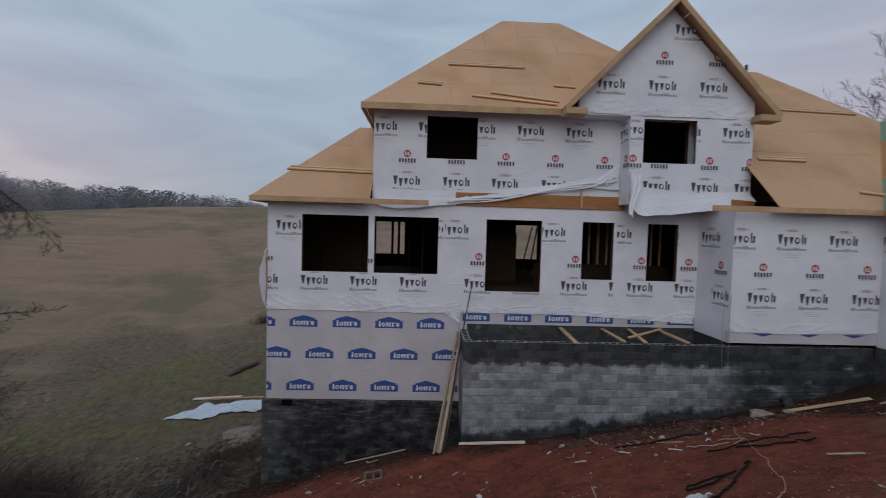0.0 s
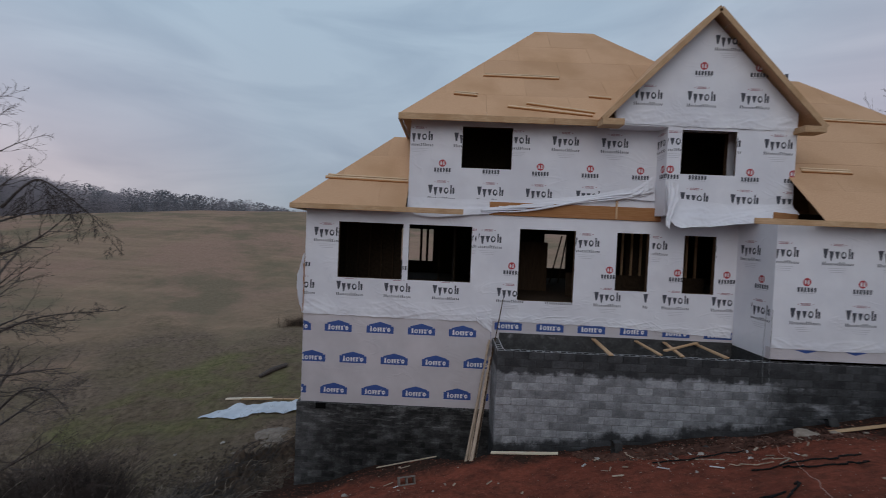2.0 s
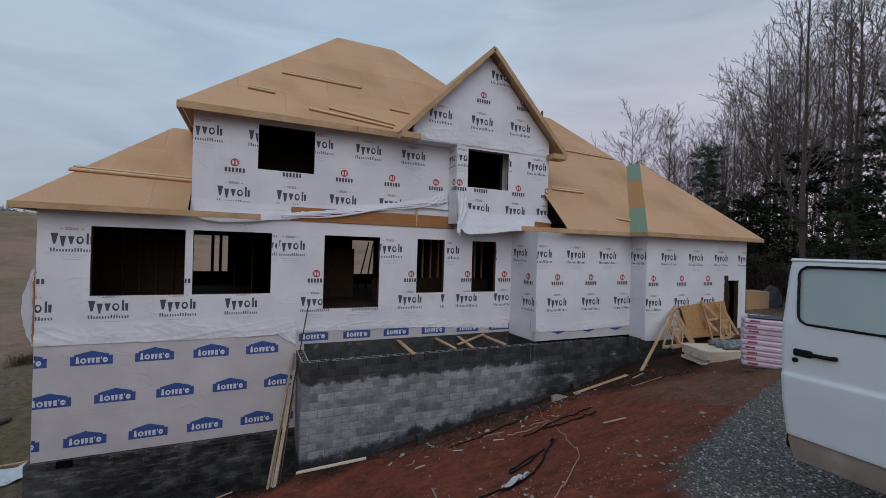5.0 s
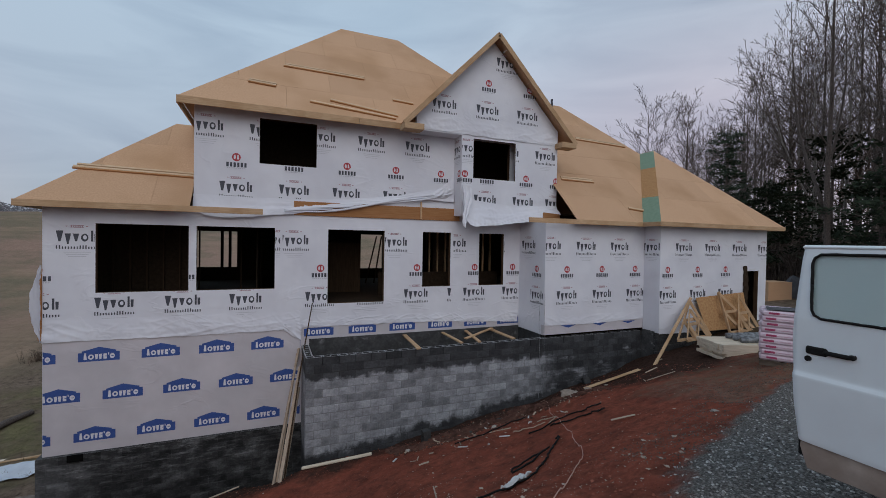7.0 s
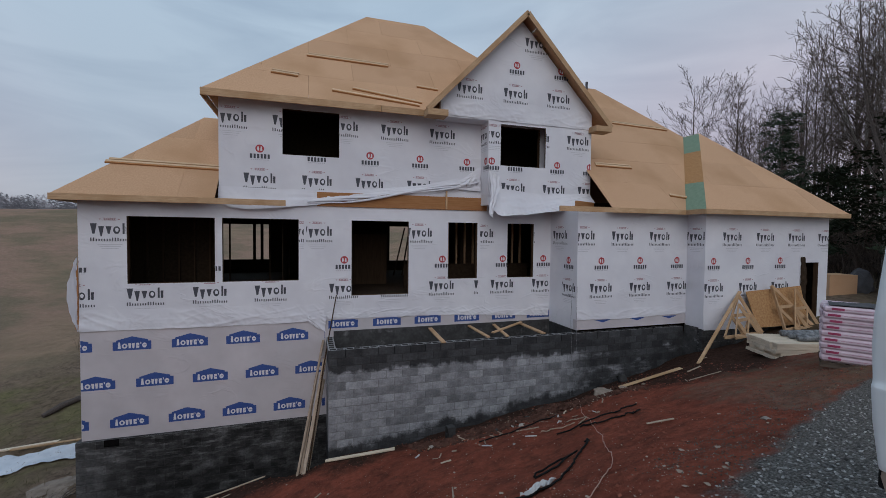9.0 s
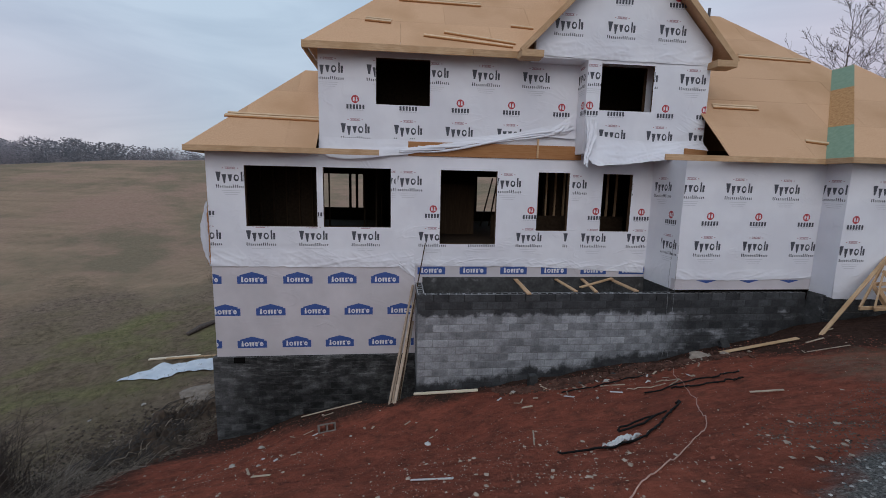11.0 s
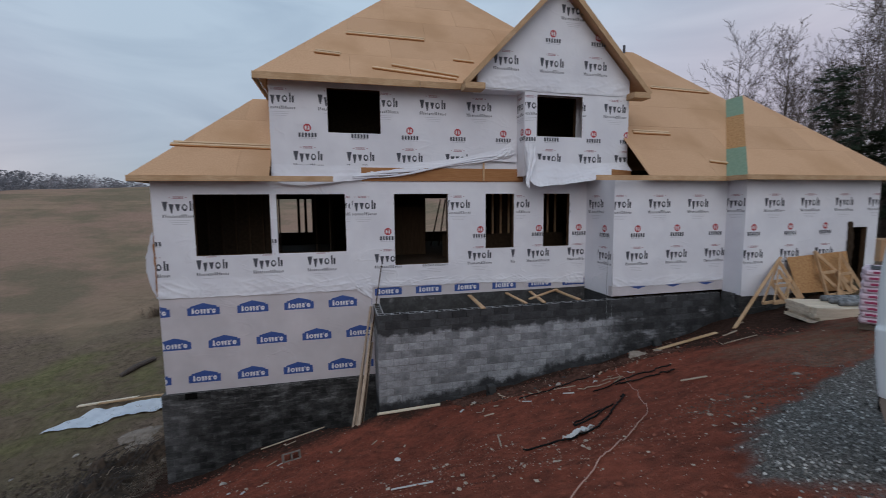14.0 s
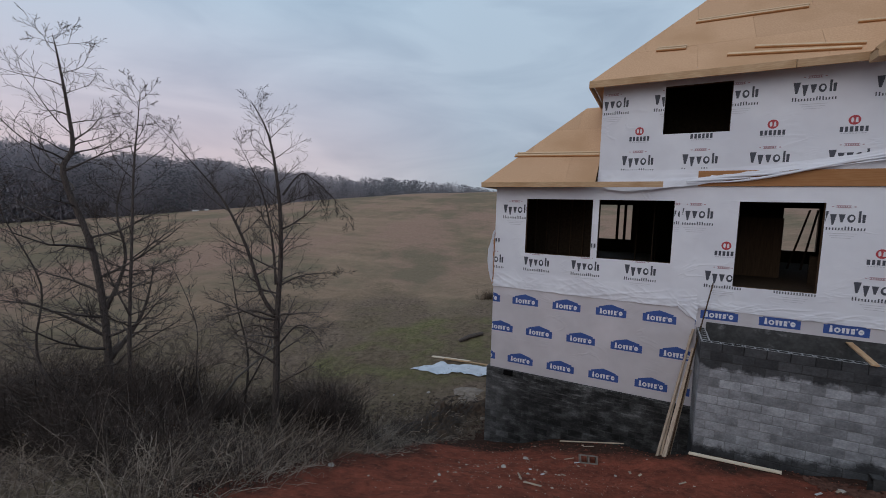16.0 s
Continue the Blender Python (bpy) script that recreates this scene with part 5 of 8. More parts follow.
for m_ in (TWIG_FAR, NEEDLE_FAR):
    # thin twigs and needles let light through; this evens shading as haze would
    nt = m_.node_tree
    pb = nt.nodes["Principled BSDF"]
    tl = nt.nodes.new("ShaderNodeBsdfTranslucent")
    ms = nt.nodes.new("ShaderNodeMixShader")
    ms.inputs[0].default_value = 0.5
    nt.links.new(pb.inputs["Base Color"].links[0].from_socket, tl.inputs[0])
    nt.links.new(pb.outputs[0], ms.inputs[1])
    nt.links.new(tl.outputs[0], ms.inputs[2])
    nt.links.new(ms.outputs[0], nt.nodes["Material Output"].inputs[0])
BRAMBLE = mat("dark_bramble_stems", (0.034, 0.027, 0.024), (0.145, 0.112, 0.096), 1.5, 0.9, 0, 5, spec=0.15)
STALK = mat("pale_dead_stalks", (0.17, 0.134, 0.107), (0.45, 0.366, 0.295), 1.3, 0.9, 0, 5, spec=0.15)
LEAF_DRY = mat("dead_brown_leaves", (0.075, 0.045, 0.025), (0.13, 0.085, 0.05), 2.0, 0.9, 0, 4, spec=0.1)


def limb(b, rng, p, d, length, r, depth, sides, kids=(7, 6, 5), up=0.10, spread=0.85, rmin=0.003, bits=0.0, bit=0.02, jit=0.10, droop=0.0):
    """A branch with side branches set alternately along it, each a little curved."""
    n = (3, 4, 6, 7)[min(depth, 3)]
    pts, rad = [Vector(p)], [r]
    d = Vector(d).normalized()
    bow = Vector((rng.gauss(0, 1), rng.gauss(0, 1), 0)) * 0.05
    for k in range(n):
        d = (d + bow + Vector((rng.gauss(0, jit), rng.gauss(0, jit), rng.gauss(0, jit) + (up - droop) * 0.5))).normalized()
        pts.append(pts[-1] + d * length / n)
        rad.append(max(rmin * 0.6, r * (1 - 0.85 * (k + 1) / n)))
    b.tube(pts, rad, sides)
    if depth <= 0:
        if bits and rng.random() < bits:
            q, u = pts[-1], Vector((rng.gauss(0, 1), rng.gauss(0, 1), rng.gauss(0, 1))).normalized() * bit * rng.uniform(0.6, 1.4)
            v = u.orthogonal().normalized() * u.length * 0.7
            b.add([q + u, q + v, q - u, q - v], [(0, 1, 2, 3)], 1)
        return
    count = kids[-depth] if depth <= len(kids) else 6
    turn = rng.uniform(0, 6.28)
    for k in range(count):
        t = 0.18 + 0.80 * (k + rng.random()) / count
        i = min(int(t * n), n - 1)
        ax = (pts[i + 1] - pts[i]).normalized()
        turn += 2.4 + rng.uniform(-0.6, 0.6)
        side = Matrix.Rotation(turn, 3, ax) @ ax.orthogonal().normalized()
        w = spread * rng.uniform(0.7, 1.25)
        nd = (ax + side * w).normalized()
        limb(b, rng, pts[i].lerp(pts[i + 1], t * n - i), nd, length * rng.uniform(0.38, 0.62) * (1.15 - 0.7 * t), max(rad[i] * 0.55, rmin), depth - 1,
             max(3, sides - 1), kids, up, spread, rmin, bits, bit, jit * 1.15, droop)


def along(pts, t):
    """The place and the leg at the share t of a line of points."""
    i = min(int(t * (len(pts) - 1)), len(pts) - 2)
    return pts[i].lerp(pts[i + 1], t * (len(pts) - 1) - i), i


def smooth_line(pts, per=4):
    pts = [Vector(p) for p in pts]
    out = []
    for i in range(len(pts) - 1):
        a, c, d, e2 = pts[max(i - 1, 0)], pts[i], pts[i + 1], pts[min(i + 2, len(pts) - 1)]
        for k in range(per):
            t = k / per
            out.append(0.5 * (2 * c + (d - a) * t + (2 * a - 5 * c + 4 * d - e2) * t * t + (3 * c - a - 3 * d + e2) * t ** 3))
    return out + [pts[-1]]


def stem_tree(seed, stems, kids=(6, 5, 5), depth=2, up=0.08, rmin=0.003, droop=0.0, jit=0.10):
    """A bare tree of one or more stems. Each stem: its line, foot radius, where branches begin, how many, their reach and rise."""
    rng = random.Random(seed)
    trunk, b = Build(), Build()
    for line, r, start, n1, reach, rise in stems:
        pts = smooth_line(line)
        n = len(pts) - 1
        rad = [max(rmin, r * (1.18 if k == 0 else 1) * (1 - k / n) ** 0.8) for k in range(n + 1)]
        trunk.tube(pts, rad, 8)
        for k in range(n1):
            t = start + (0.99 - start) * (k + rng.random() * 0.8) / n1
            p, i = along(pts, t)
            a = k * 2.4 + rng.uniform(-0.5, 0.5)
            d = Vector((math.cos(a), math.sin(a), rise * rng.uniform(0.4, 1.4) + 0.3 * t))
            limb(b, rng, p, d, reach * (1.2 - 0.85 * t) * rng.uniform(0.55, 1.15), max(rmin, rad[i] * rng.uniform(0.3, 0.5)), depth, 5, kids, up, rmin=rmin, droop=droop, jit=jit)
    return trunk, b


def bare_tree(seed, h, r, start=0.3, n1=22, kids=(6, 5, 4), depth=2, reach=0.3, lean=(0, 0), wob=0.03, up=0.14, rise=0.9, rmin=0.010, bits=0.0, forks=0, top=0.85, spread=0.85):
    """A bare tree with one leader, or with forks that rise beside it."""
    rng = random.Random(seed)
    b, trunk = Build(), Build()
    lines = []
    pts, x, y, n = [], 0.0, 0.0, 14
    for k in range(n + 1):
        pts.append(Vector((x, y, h * k / n - (0.4 if k == 0 else 0))))
        x += (lean[0] + rng.gauss(0, wob)) * h / n
        y += (lean[1] + rng.gauss(0, wob)) * h / n
    lines.append((pts, r, start, n1))
    for k in range(forks):
        i = int(n * rng.uniform(0.25, 0.55))
        a = rng.uniform(0, 6.28)
        q, d = [pts[i]], Vector((math.cos(a) * 0.5, math.sin(a) * 0.5, 1)).normalized()
        for j in range(8):
            d = (d + Vector((rng.gauss(0, 0.06), rng.gauss(0, 0.06), 0.10))).normalized()
            q.append(q[-1] + d * (h - pts[i].z) * rng.uniform(0.09, 0.125))
        lines.append((q, r * (1 - i / n) * 0.75, 0.15, n1 // 2))
    for q, r0, s0, cnt in lines:
        m = len(q) - 1
        rad = [max(rmin, r0 * (1.25 if k == 0 else 1) * (1 - k / m) ** top) for k in range(m + 1)]
        trunk.tube(q, rad, 8)
        for k in range(cnt):
            t = s0 + (0.98 - s0) * (k + rng.random() * 0.8) / cnt
            p, i = along(q, t)
            a = k * 2.4 + rng.uniform(-0.5, 0.5)
            d = Vector((math.cos(a), math.sin(a), rise * rng.uniform(0.45, 1.4) + 0.5 * t))
            limb(b, rng, p, d, h * reach * (1.15 - 0.8 * t) * rng.uniform(0.55, 1.3), max(rmin, rad[i] * rng.uniform(0.28, 0.45)), depth, 4, kids, up, spread, rmin, bits, 0.04, 0.06)
    return trunk, b


def tree_meshes(pair, mats):
    return pair[0].mesh("trunk", mats, True), pair[1].mesh("crown", mats)


def place_tree(pair, name, label, x, y, mats, group="", s=1.0, rot=0, sink=0.1, me=None):
    ob = thing(name, label, "tree", group, m=pose(x, y, land(x, y) - sink, 0, 0, rot) @ Matrix.Scale(s, 4))
    tm, cm = me or tree_meshes(pair, mats)
    part("trunk", tm, ob)
    part("crown", cm, ob)
    return ob


# bare trees in the brush by the bank: lines from each tree's foot
def bank_tree(seed, x, y, foot, stems, label, **more):
    ob = thing("bare_tree", label, "tree", m=pose(x, y, foot))
    tm, cm = tree_meshes(stem_tree(seed, stems, **more), [BARK, LEAF_DRY])
    part("trunk", tm, ob)
    part("crown", cm, ob, "fine dark bare twigs")


bank_tree(21, -7.55, 6.12, -5.02, (
    ([(-0.02, -0.02, -0.3), (0.02, 0.02, 1.2), (0.04, 0.04, 2.5), (0.10, 0.12, 4.1), (0.08, 0.08, 5.4), (-0.05, -0.06, 6.6), (-0.28, -0.33, 7.3)], 0.086, 0.14, 34, 1.75, 0.35),
    ([(0.02, 0.02, 2.6), (-0.16, -0.18, 3.05), (-0.35, -0.40, 4.1), (-0.59, -0.68, 5.0), (-0.86, -0.99, 5.63), (-1.46, -1.68, 6.75)], 0.050, 0.20, 26, 1.35, 0.45),
    ([(0.04, 0.02, 3.3), (-0.10, 0.05, 4.3), (-0.30, -0.05, 5.4), (-0.65, -0.40, 6.5)], 0.032, 0.20, 20, 1.2, 0.5),
    ([(0.06, 0.08, 3.25), (0.30, 0.36, 3.44), (0.60, 0.68, 3.52), (1.16, 1.32, 3.50)], 0.024, 0.15, 18, 0.8, -0.35),
    ([(0.0, 0.0, 2.55), (-0.30, -0.30, 2.72), (-0.62, -0.55, 2.66), (-0.95, -0.78, 2.45)], 0.026, 0.15, 18, 0.7, -0.15),
    ([(0.0, 0.0, 2.2), (-0.25, -0.22, 2.38), (-0.55, -0.50, 2.28), (-0.85, -0.75, 1.90)], 0.022, 0.15, 14, 0.65, -0.3),
    ([(0.06, 0.06, 1.9), (0.28, 0.40, 2.30), (0.55, 0.62, 2.15), (0.75, 0.85, 1.60)], 0.022, 0.15, 18, 0.8, -0.3)),
    "slender forked bare tree with fine twigs standing in dry brush", rmin=0.0034, kids=(7, 7, 5))
bank_tree(22, -7.43, 6.25, -5.02, (
    ([(0.02, 0.02, 5.30), (0.24, 0.28, 5.76), (0.42, 0.46, 5.72), (0.75, 0.85, 5.25), (1.03, 1.18, 4.60)], 0.022, 0.20, 26, 0.9, -0.9),), "broken bare limb hanging in a slender tree", droop=0.35, rmin=0.0036)
bank_tree(35, -11.76, 4.75, -4.57, (
    ([(0.02, 0.03, -0.4), (0.0, 0.0, 0.6), (-0.02, -0.04, 2.0), (-0.10, -0.20, 3.6), (-0.26, -0.58, 5.18), (-0.18, -0.41, 5.8), (-0.20, -0.45, 6.66), (-0.25, -0.56, 7.8), (-0.28, -0.62, 8.25)], 0.105, 0.11, 36, 2.3, 0.22),
    ([(0.02, 0.03, 0.75), (0.26, 0.56, 1.6), (0.36, 0.80, 2.35), (0.42, 0.90, 3.1)], 0.060, 0.2, 17, 1.5, 0.2),
    ([(0.0, 0.0, 2.0), (0.15, 0.40, 3.2), (0.05, 0.30, 4.4), (0.20, 0.55, 5.6)], 0.050, 0.2, 22, 1.5, 0.3),
    ([(0.0, 0.0, 1.3), (-0.30, -0.65, 1.9), (-0.62, -1.25, 2.3), (-0.95, -2.0, 2.5)], 0.042, 0.2, 16, 1.4, 0.25)),
    "tall crooked bare tree with long level twigs in dark brush", jit=0.13, rmin=0.0050, kids=(6, 6, 5))
bank_tree(57, -10.15, 4.40, -4.42, (
    ([(0.0, 0.0, -0.3), (0.0, 0.05, 1.6), (0.06, 0.14, 3.5), (0.12, 0.22, 5.2), (0.18, 0.30, 6.1), (0.22, 0.36, 6.85)], 0.046, 0.16, 32, 1.5, 0.5),
    ([(0.02, 0.06, 2.0), (-0.20, -0.25, 3.1), (-0.28, -0.35, 4.3)], 0.025, 0.2, 18, 1.0, 0.5)), "thin bare sapling among taller trees", rmin=0.0050)
bank_tree(58, -8.55, 5.1, -4.75, (
    ([(0.0, 0.0, -0.2), (-0.12, -0.10, 1.1), (-0.05, -0.12, 2.2), (-0.30, -0.40, 3.4), (-0.52, -0.70, 4.2)], 0.017, 0.2, 26, 1.0, 0.5),), "thin crooked bare sapling in dry brush", rmin=0.0036)
bank_tree(59, -9.3, 6.6, -5.3, (
    ([(0.0, 0.0, -0.2), (0.10, 0.10, 1.4), (-0.10, -0.05, 2.8), (-0.15, -0.20, 4.2)], 0.034, 0.2, 24, 1.1, 0.45),
    ([(0.0, 0.0, 0.4), (0.5, 0.35, 1.6), (0.8, 0.5, 2.9)], 0.026, 0.2, 18, 0.9, 0.45)), "forked bare sapling in dark brush", rmin=0.0046)
bank_tree(61, -13.1, 4.2, -5.0, (
    ([(0.0, 0.0, -0.3), (-0.1, -0.3, 1.4), (0.1, -0.2, 3.0), (-0.1, -0.7, 4.6), (-0.2, -0.9, 5.6)], 0.036, 0.15, 36, 1.8, 0.35),), "crooked bare sapling in dark brush", rmin=0.006)

# woods beyond the house: two-stemmed and single trees, rising towards the drive
WOODS = [tree_meshes(bare_tree(100 + k, 14.0, (0.105, 0.125, 0.095, 0.12, 0.09, 0.13, 0.10, 0.095)[k], 0.30 + 0.04 * (k % 3), (19, 15, 20, 14, 18, 13, 15, 19)[k], (5, 5, 4), 2, 0.30 + 0.04 * (k % 3), (0.012 * (k % 4 - 1.5), 0.0), 0.022,
                               up=0.10 + 0.05 * (k % 2), rise=(1.5, 1.1, 1.9, 1.3, 1.7, 0.9, 1.4, 1.8)[k], rmin=0.0125, bits=0.30, forks=(0, 1, 0, 2, 0, 2, 1, 0)[k]),
                     [BARK_PALE if k in (1, 4) else BARK, LEAF_DRY]) for k in range(8)]
rng_t = random.Random(8)
spots = []
for k in range(1600):
    u, dp = rng_t.random(), rng_t.random() ** 1.4
    x = 36 - 11 * u + dp * 24 + rng_t.uniform(-1.5, 1.5)
    y = 27 - 21 * u + dp * 15 + rng_t.uniform(-1.5, 1.5)
    if all((x - q[0]) ** 2 + (y - q[1]) ** 2 > 8.0 for q in spots) and math.hypot(x - 25.2, y - 11.6) > 1.5:
        spots.append((x, y, u))
    if len(spots) >= 40:
        break
for k, (x, y, u) in enumerate(spots):
    bearing, r = math.degrees(math.atan2(x, y)), math.hypot(x, y)
    rise = float(np.interp(bearing, [44, 50, 56, 59, 62, 65, 70, 80], [0.22, 0.265, 0.30, 0.36, 0.44, 0.52, 0.60, 0.64]))
    h = rise * min(r, 46) * rng_t.uniform(0.74, 1.04) - land(x, y)
    place_tree(None, "bare_woodland_tree", "tall slender bare tree at the wood's edge", x, y, None, "bare trees of the wood", h / 14.0, rng_t.uniform(0, 360), me=WOODS[k % 8], sink=0.3)
big = bare_tree(131, 19.5, 0.16, 0.34, 18, (5, 5, 4), 2, 0.22, (0.01, 0.0), 0.02, up=0.12, rise=1.0, rmin=0.011, bits=0.3, forks=2)
place_tree(big, "bare_tree", "tall thick-stemmed bare tree at the wood's front", 25.2, 11.6, [BARK, LEAF_DRY])
lone = bare_tree(140, 16.0, 0.13, 0.40, 20, (7, 6, 5), 2, 0.38, (0, 0), 0.03, up=0.10, rise=0.7, rmin=0.0145, forks=1, spread=0.6)
place_tree(lone, "bare_tree", "lone bare round-crowned tree behind the roof", 35.9, 32.0, [BARK, LEAF_DRY])
lone2 = bare_tree(150, 14.4, 0.18, 0.16, 46, (6, 6, 5), 2, 0.31, (0, 0), 0.02, up=0.12, rise=0.8, rmin=0.0145, bits=0.15)
# beside the wood
place_tree(lone2, "bare_tree", "dense bare tree beside the wood", 34.9, 26.9, [BARK, LEAF_DRY])


def evergreen(seed, h, r, spread):
    """A dark pine: trunk, uneven level boughs and many small needle clumps with gaps between."""
    rng = random.Random(seed)
    trunk = Build().tube([(0, 0, -0.3), (0.05, 0, h * 0.5), (0, 0.05, h)], [r, r * 0.6, 0.02], 8)
    crown = Build()
    for k in range(int(h * 4.2)):
        t = 0.25 + 0.74 * (k + rng.random()) / (h * 4.2)
        a = k * 2.4 + rng.uniform(-0.6, 0.6)
        L = spread * min(1.0, (1.05 - t) * 2.0) ** 0.7 * rng.uniform(0.35, 1.2)
        z = h * t
        tip = Vector((math.cos(a) * L, math.sin(a) * L, z + L * rng.uniform(0.0, 0.25)))
        crown.tube([(0, 0, z), tip * 0.55 + Vector((0, 0, z * 0.45)), tip], [0.03, 0.02, 0.008], 3, 0)
        for j in range(64):
            s = 0.25 + 0.85 * rng.random() ** 0.7
            c = Vector((tip.x * s, tip.y * s, z + (tip.z - z) * s)) + Vector((rng.gauss(0, 0.20), rng.gauss(0, 0.20), rng.gauss(0, 0.10)))
            u = Vector((rng.gauss(0, 1), rng.gauss(0, 1), rng.gauss(0.2, 0.5))).normalized() * rng.uniform(0.16, 0.34)
            v = u.orthogonal().normalized() * rng.uniform(0.05, 0.12)
            crown.add([c - v, c + u * 0.5 - v * 0.2, c + u, c + v], [(0, 1, 2, 3)], 1)
    return trunk, crown


for k, (x, y, h, sp) in enumerate(((29.3, 19.4, 10.6, 2.3), (27.5, 8.6, 11.5, 2.6), (28.6, 16.4, 6.6, 2.4), (28.8, 13.2, 9.2, 2.8), (29.2, 5.8, 12.5, 3.0), (33.5, 18.5, 7.0, 2.4), (35.5, 22.5, 6.5, 2.2), (26.4, 10.2, 6.5, 2.4), (31.0, 10.2, 10.0, 2.8))):
    tr, cr = evergreen(300 + k, h, 0.16, sp)
    ob = thing("evergreen_tree", "dark evergreen tree among bare trees", "tree", "evergreens of the wood", m=pose(x, y, land(x, y) - 0.2, 0, 0, 50 * k))
    part("trunk", tr.mesh("trunk", BARK), ob)
    part("crown", cr.mesh("crown", [BARK, NEEDLE]), ob, "uneven dark needles")


# dark undergrowth along the wood's foot
def thicket(seed, n, area, hgt, mats, rad=0.012, leaf=0.0):
    rng = random.Random(seed)
    b = Build()
    for k in range(n):
        x, y = area(rng)
        z = land(x, y) - 0.05
        h = hgt * rng.uniform(0.35, 1.1) * (1 + 0.45 * noise.noise(Vector((x * 0.9, y * 0.9, 8))))
        a = rng.uniform(0, 6.28)
        ln = rng.uniform(0.1, 0.7)
        p0 = Vector((x, y, z))
        p1 = p0 + Vector((math.cos(a) * h * ln * 0.4, math.sin(a) * h * ln * 0.4, h * 0.6))
        p2 = p1 + Vector((math.cos(a + rng.gauss(0, 0.5)) * h * ln * 0.6, math.sin(a + rng.gauss(0, 0.5)) * h * ln * 0.6, h * rng.uniform(-0.05, 0.4)))
        b.tube([p0, p1, p2], [rad, rad * 0.7, rad * 0.25], 3)
        for j in range(rng.randint(1, 3)):
            q = p0.lerp(p1, rng.uniform(0.3, 1)) if rng.random() < 0.5 else p1.lerp(p2, rng.random())
            e2 = q + Vector((rng.gauss(0, 0.25), rng.gauss(0, 0.25), rng.uniform(0.0, 0.4))) * h * 0.7
            b.tube([q, e2], [rad * 0.5, rad * 0.15], 3)
            if leaf and rng.random() < leaf:
                s = min(0.02, h * 0.02)
                u = Vector((rng.gauss(0, 1), rng.gauss(0, 1), rng.gauss(0, 1))).normalized() * s
                v = u.orthogonal().normalized() * s * 0.6
                b.add([e2 + u, e2 + v, e2 - u, e2 - v], [(0, 1, 2, 3)], 1)
    return b


def wood_edge(rng):
    u, dp = rng.random(), rng.random()
    return 35 - 12 * u + dp * 14, 28 - 24 * u + dp * 10


ob = new("undergrowth", thicket(41, 3800, wood_edge, 3.4, None, 0.022, 0.8).mesh("undergrowth", [BRAMBLE, NEEDLE]))
tagged(ob, "dense dark undergrowth of twigs and leaves below the wood", "undergrowth", kind="stuff")


# far woods: low-detail bare trees packed together
def far_proto(seed, h, thick=1.0):
    rng = random.Random(seed)
    b = Build()
    b.tube([(0, 0, -1), (rng.gauss(0, 0.2), 0, h * 0.6), (rng.gauss(0, 0.4), 0, h)], [0.22 * thick, 0.15 * thick, 0.04 * thick], 3)
    for k in range(30):
        t = rng.uniform(0.25, 0.95)
        a = rng.uniform(0, 6.28)
        L = h * 0.28 * (1.2 - t * 0.8) * rng.uniform(0.6, 1.2)
        p = Vector((0, 0, h * t))
        d = Vector((math.cos(a), math.sin(a), rng.uniform(0.5, 1.3))).normalized()
        q = p + d * L
        b.tube([p, q], [0.09 * thick, 0.025 * thick], 3)
        for j in range(5):
            s = p.lerp(q, rng.uniform(0.3, 1))
            e2 = s + Vector((rng.gauss(0, 1), rng.gauss(0, 1), rng.uniform(0.1, 1.3))).normalized() * L * rng.uniform(0.3, 0.6)
            b.tube([s, e2], [0.055 * thick, 0.02 * thick], 3)
    return np.array(b.v), b.f


def far_clump(seed, h):
    """A dark evergreen seen from far off, of many small leaf sprays."""
    rng = random.Random(seed)
    b = Build()
    for k in range(200):
        t = rng.uniform(0.08, 1.0)
        R = h * 0.30 * math.sqrt(max(0.02, 1 - (1.9 * t - 0.9) ** 2)) * rng.random() ** 0.4
        a = rng.uniform(0, 6.28)
        c = Vector((math.cos(a) * R, math.sin(a) * R, h * t))
        u = Vector((rng.gauss(0, 1), rng.gauss(0, 1), rng.gauss(0, 0.6))).normalized() * h * 0.030
        v = u.orthogonal().normalized() * h * 0.015
        b.add([c - v, c + u, c + v, c - u], [(0, 1, 2, 3)])
    return np.array(b.v), b.f


def far_twigs(seed, h):
    """The rounded grey crown of a bare tree seen from far off: a cloud of fine twigs."""
    rng = random.Random(seed)
    b = Build()
    b.tube([(0, 0, -1), (0, 0, h * 0.5)], [0.10, 0.06], 3)
    for k in range(380):
        t = rng.uniform(0.02, 1.0)
        R = h * 0.34 * math.sqrt(max(0.03, 1 - (1.6 * t - 0.6) ** 2)) * rng.random() ** 0.45
        a = rng.uniform(0, 6.28)
        c = Vector((math.cos(a) * R, math.sin(a) * R, h * t * 0.97))
        u = Vector((math.cos(a) * 0.5 + rng.gauss(0, 0.5), math.sin(a) * 0.5 + rng.gauss(0, 0.5), rng.uniform(0.2, 1.3))).normalized() * h * rng.uniform(0.04, 0.10)
        v = u.orthogonal().normalized() * h * 0.0066
        v = Matrix.Rotation(rng.uniform(0, 6.28), 3, u.normalized()) @ v
        b.add([c - v, c + v, c + u], [(0, 1, 2)])
    return np.array(b.v), b.f


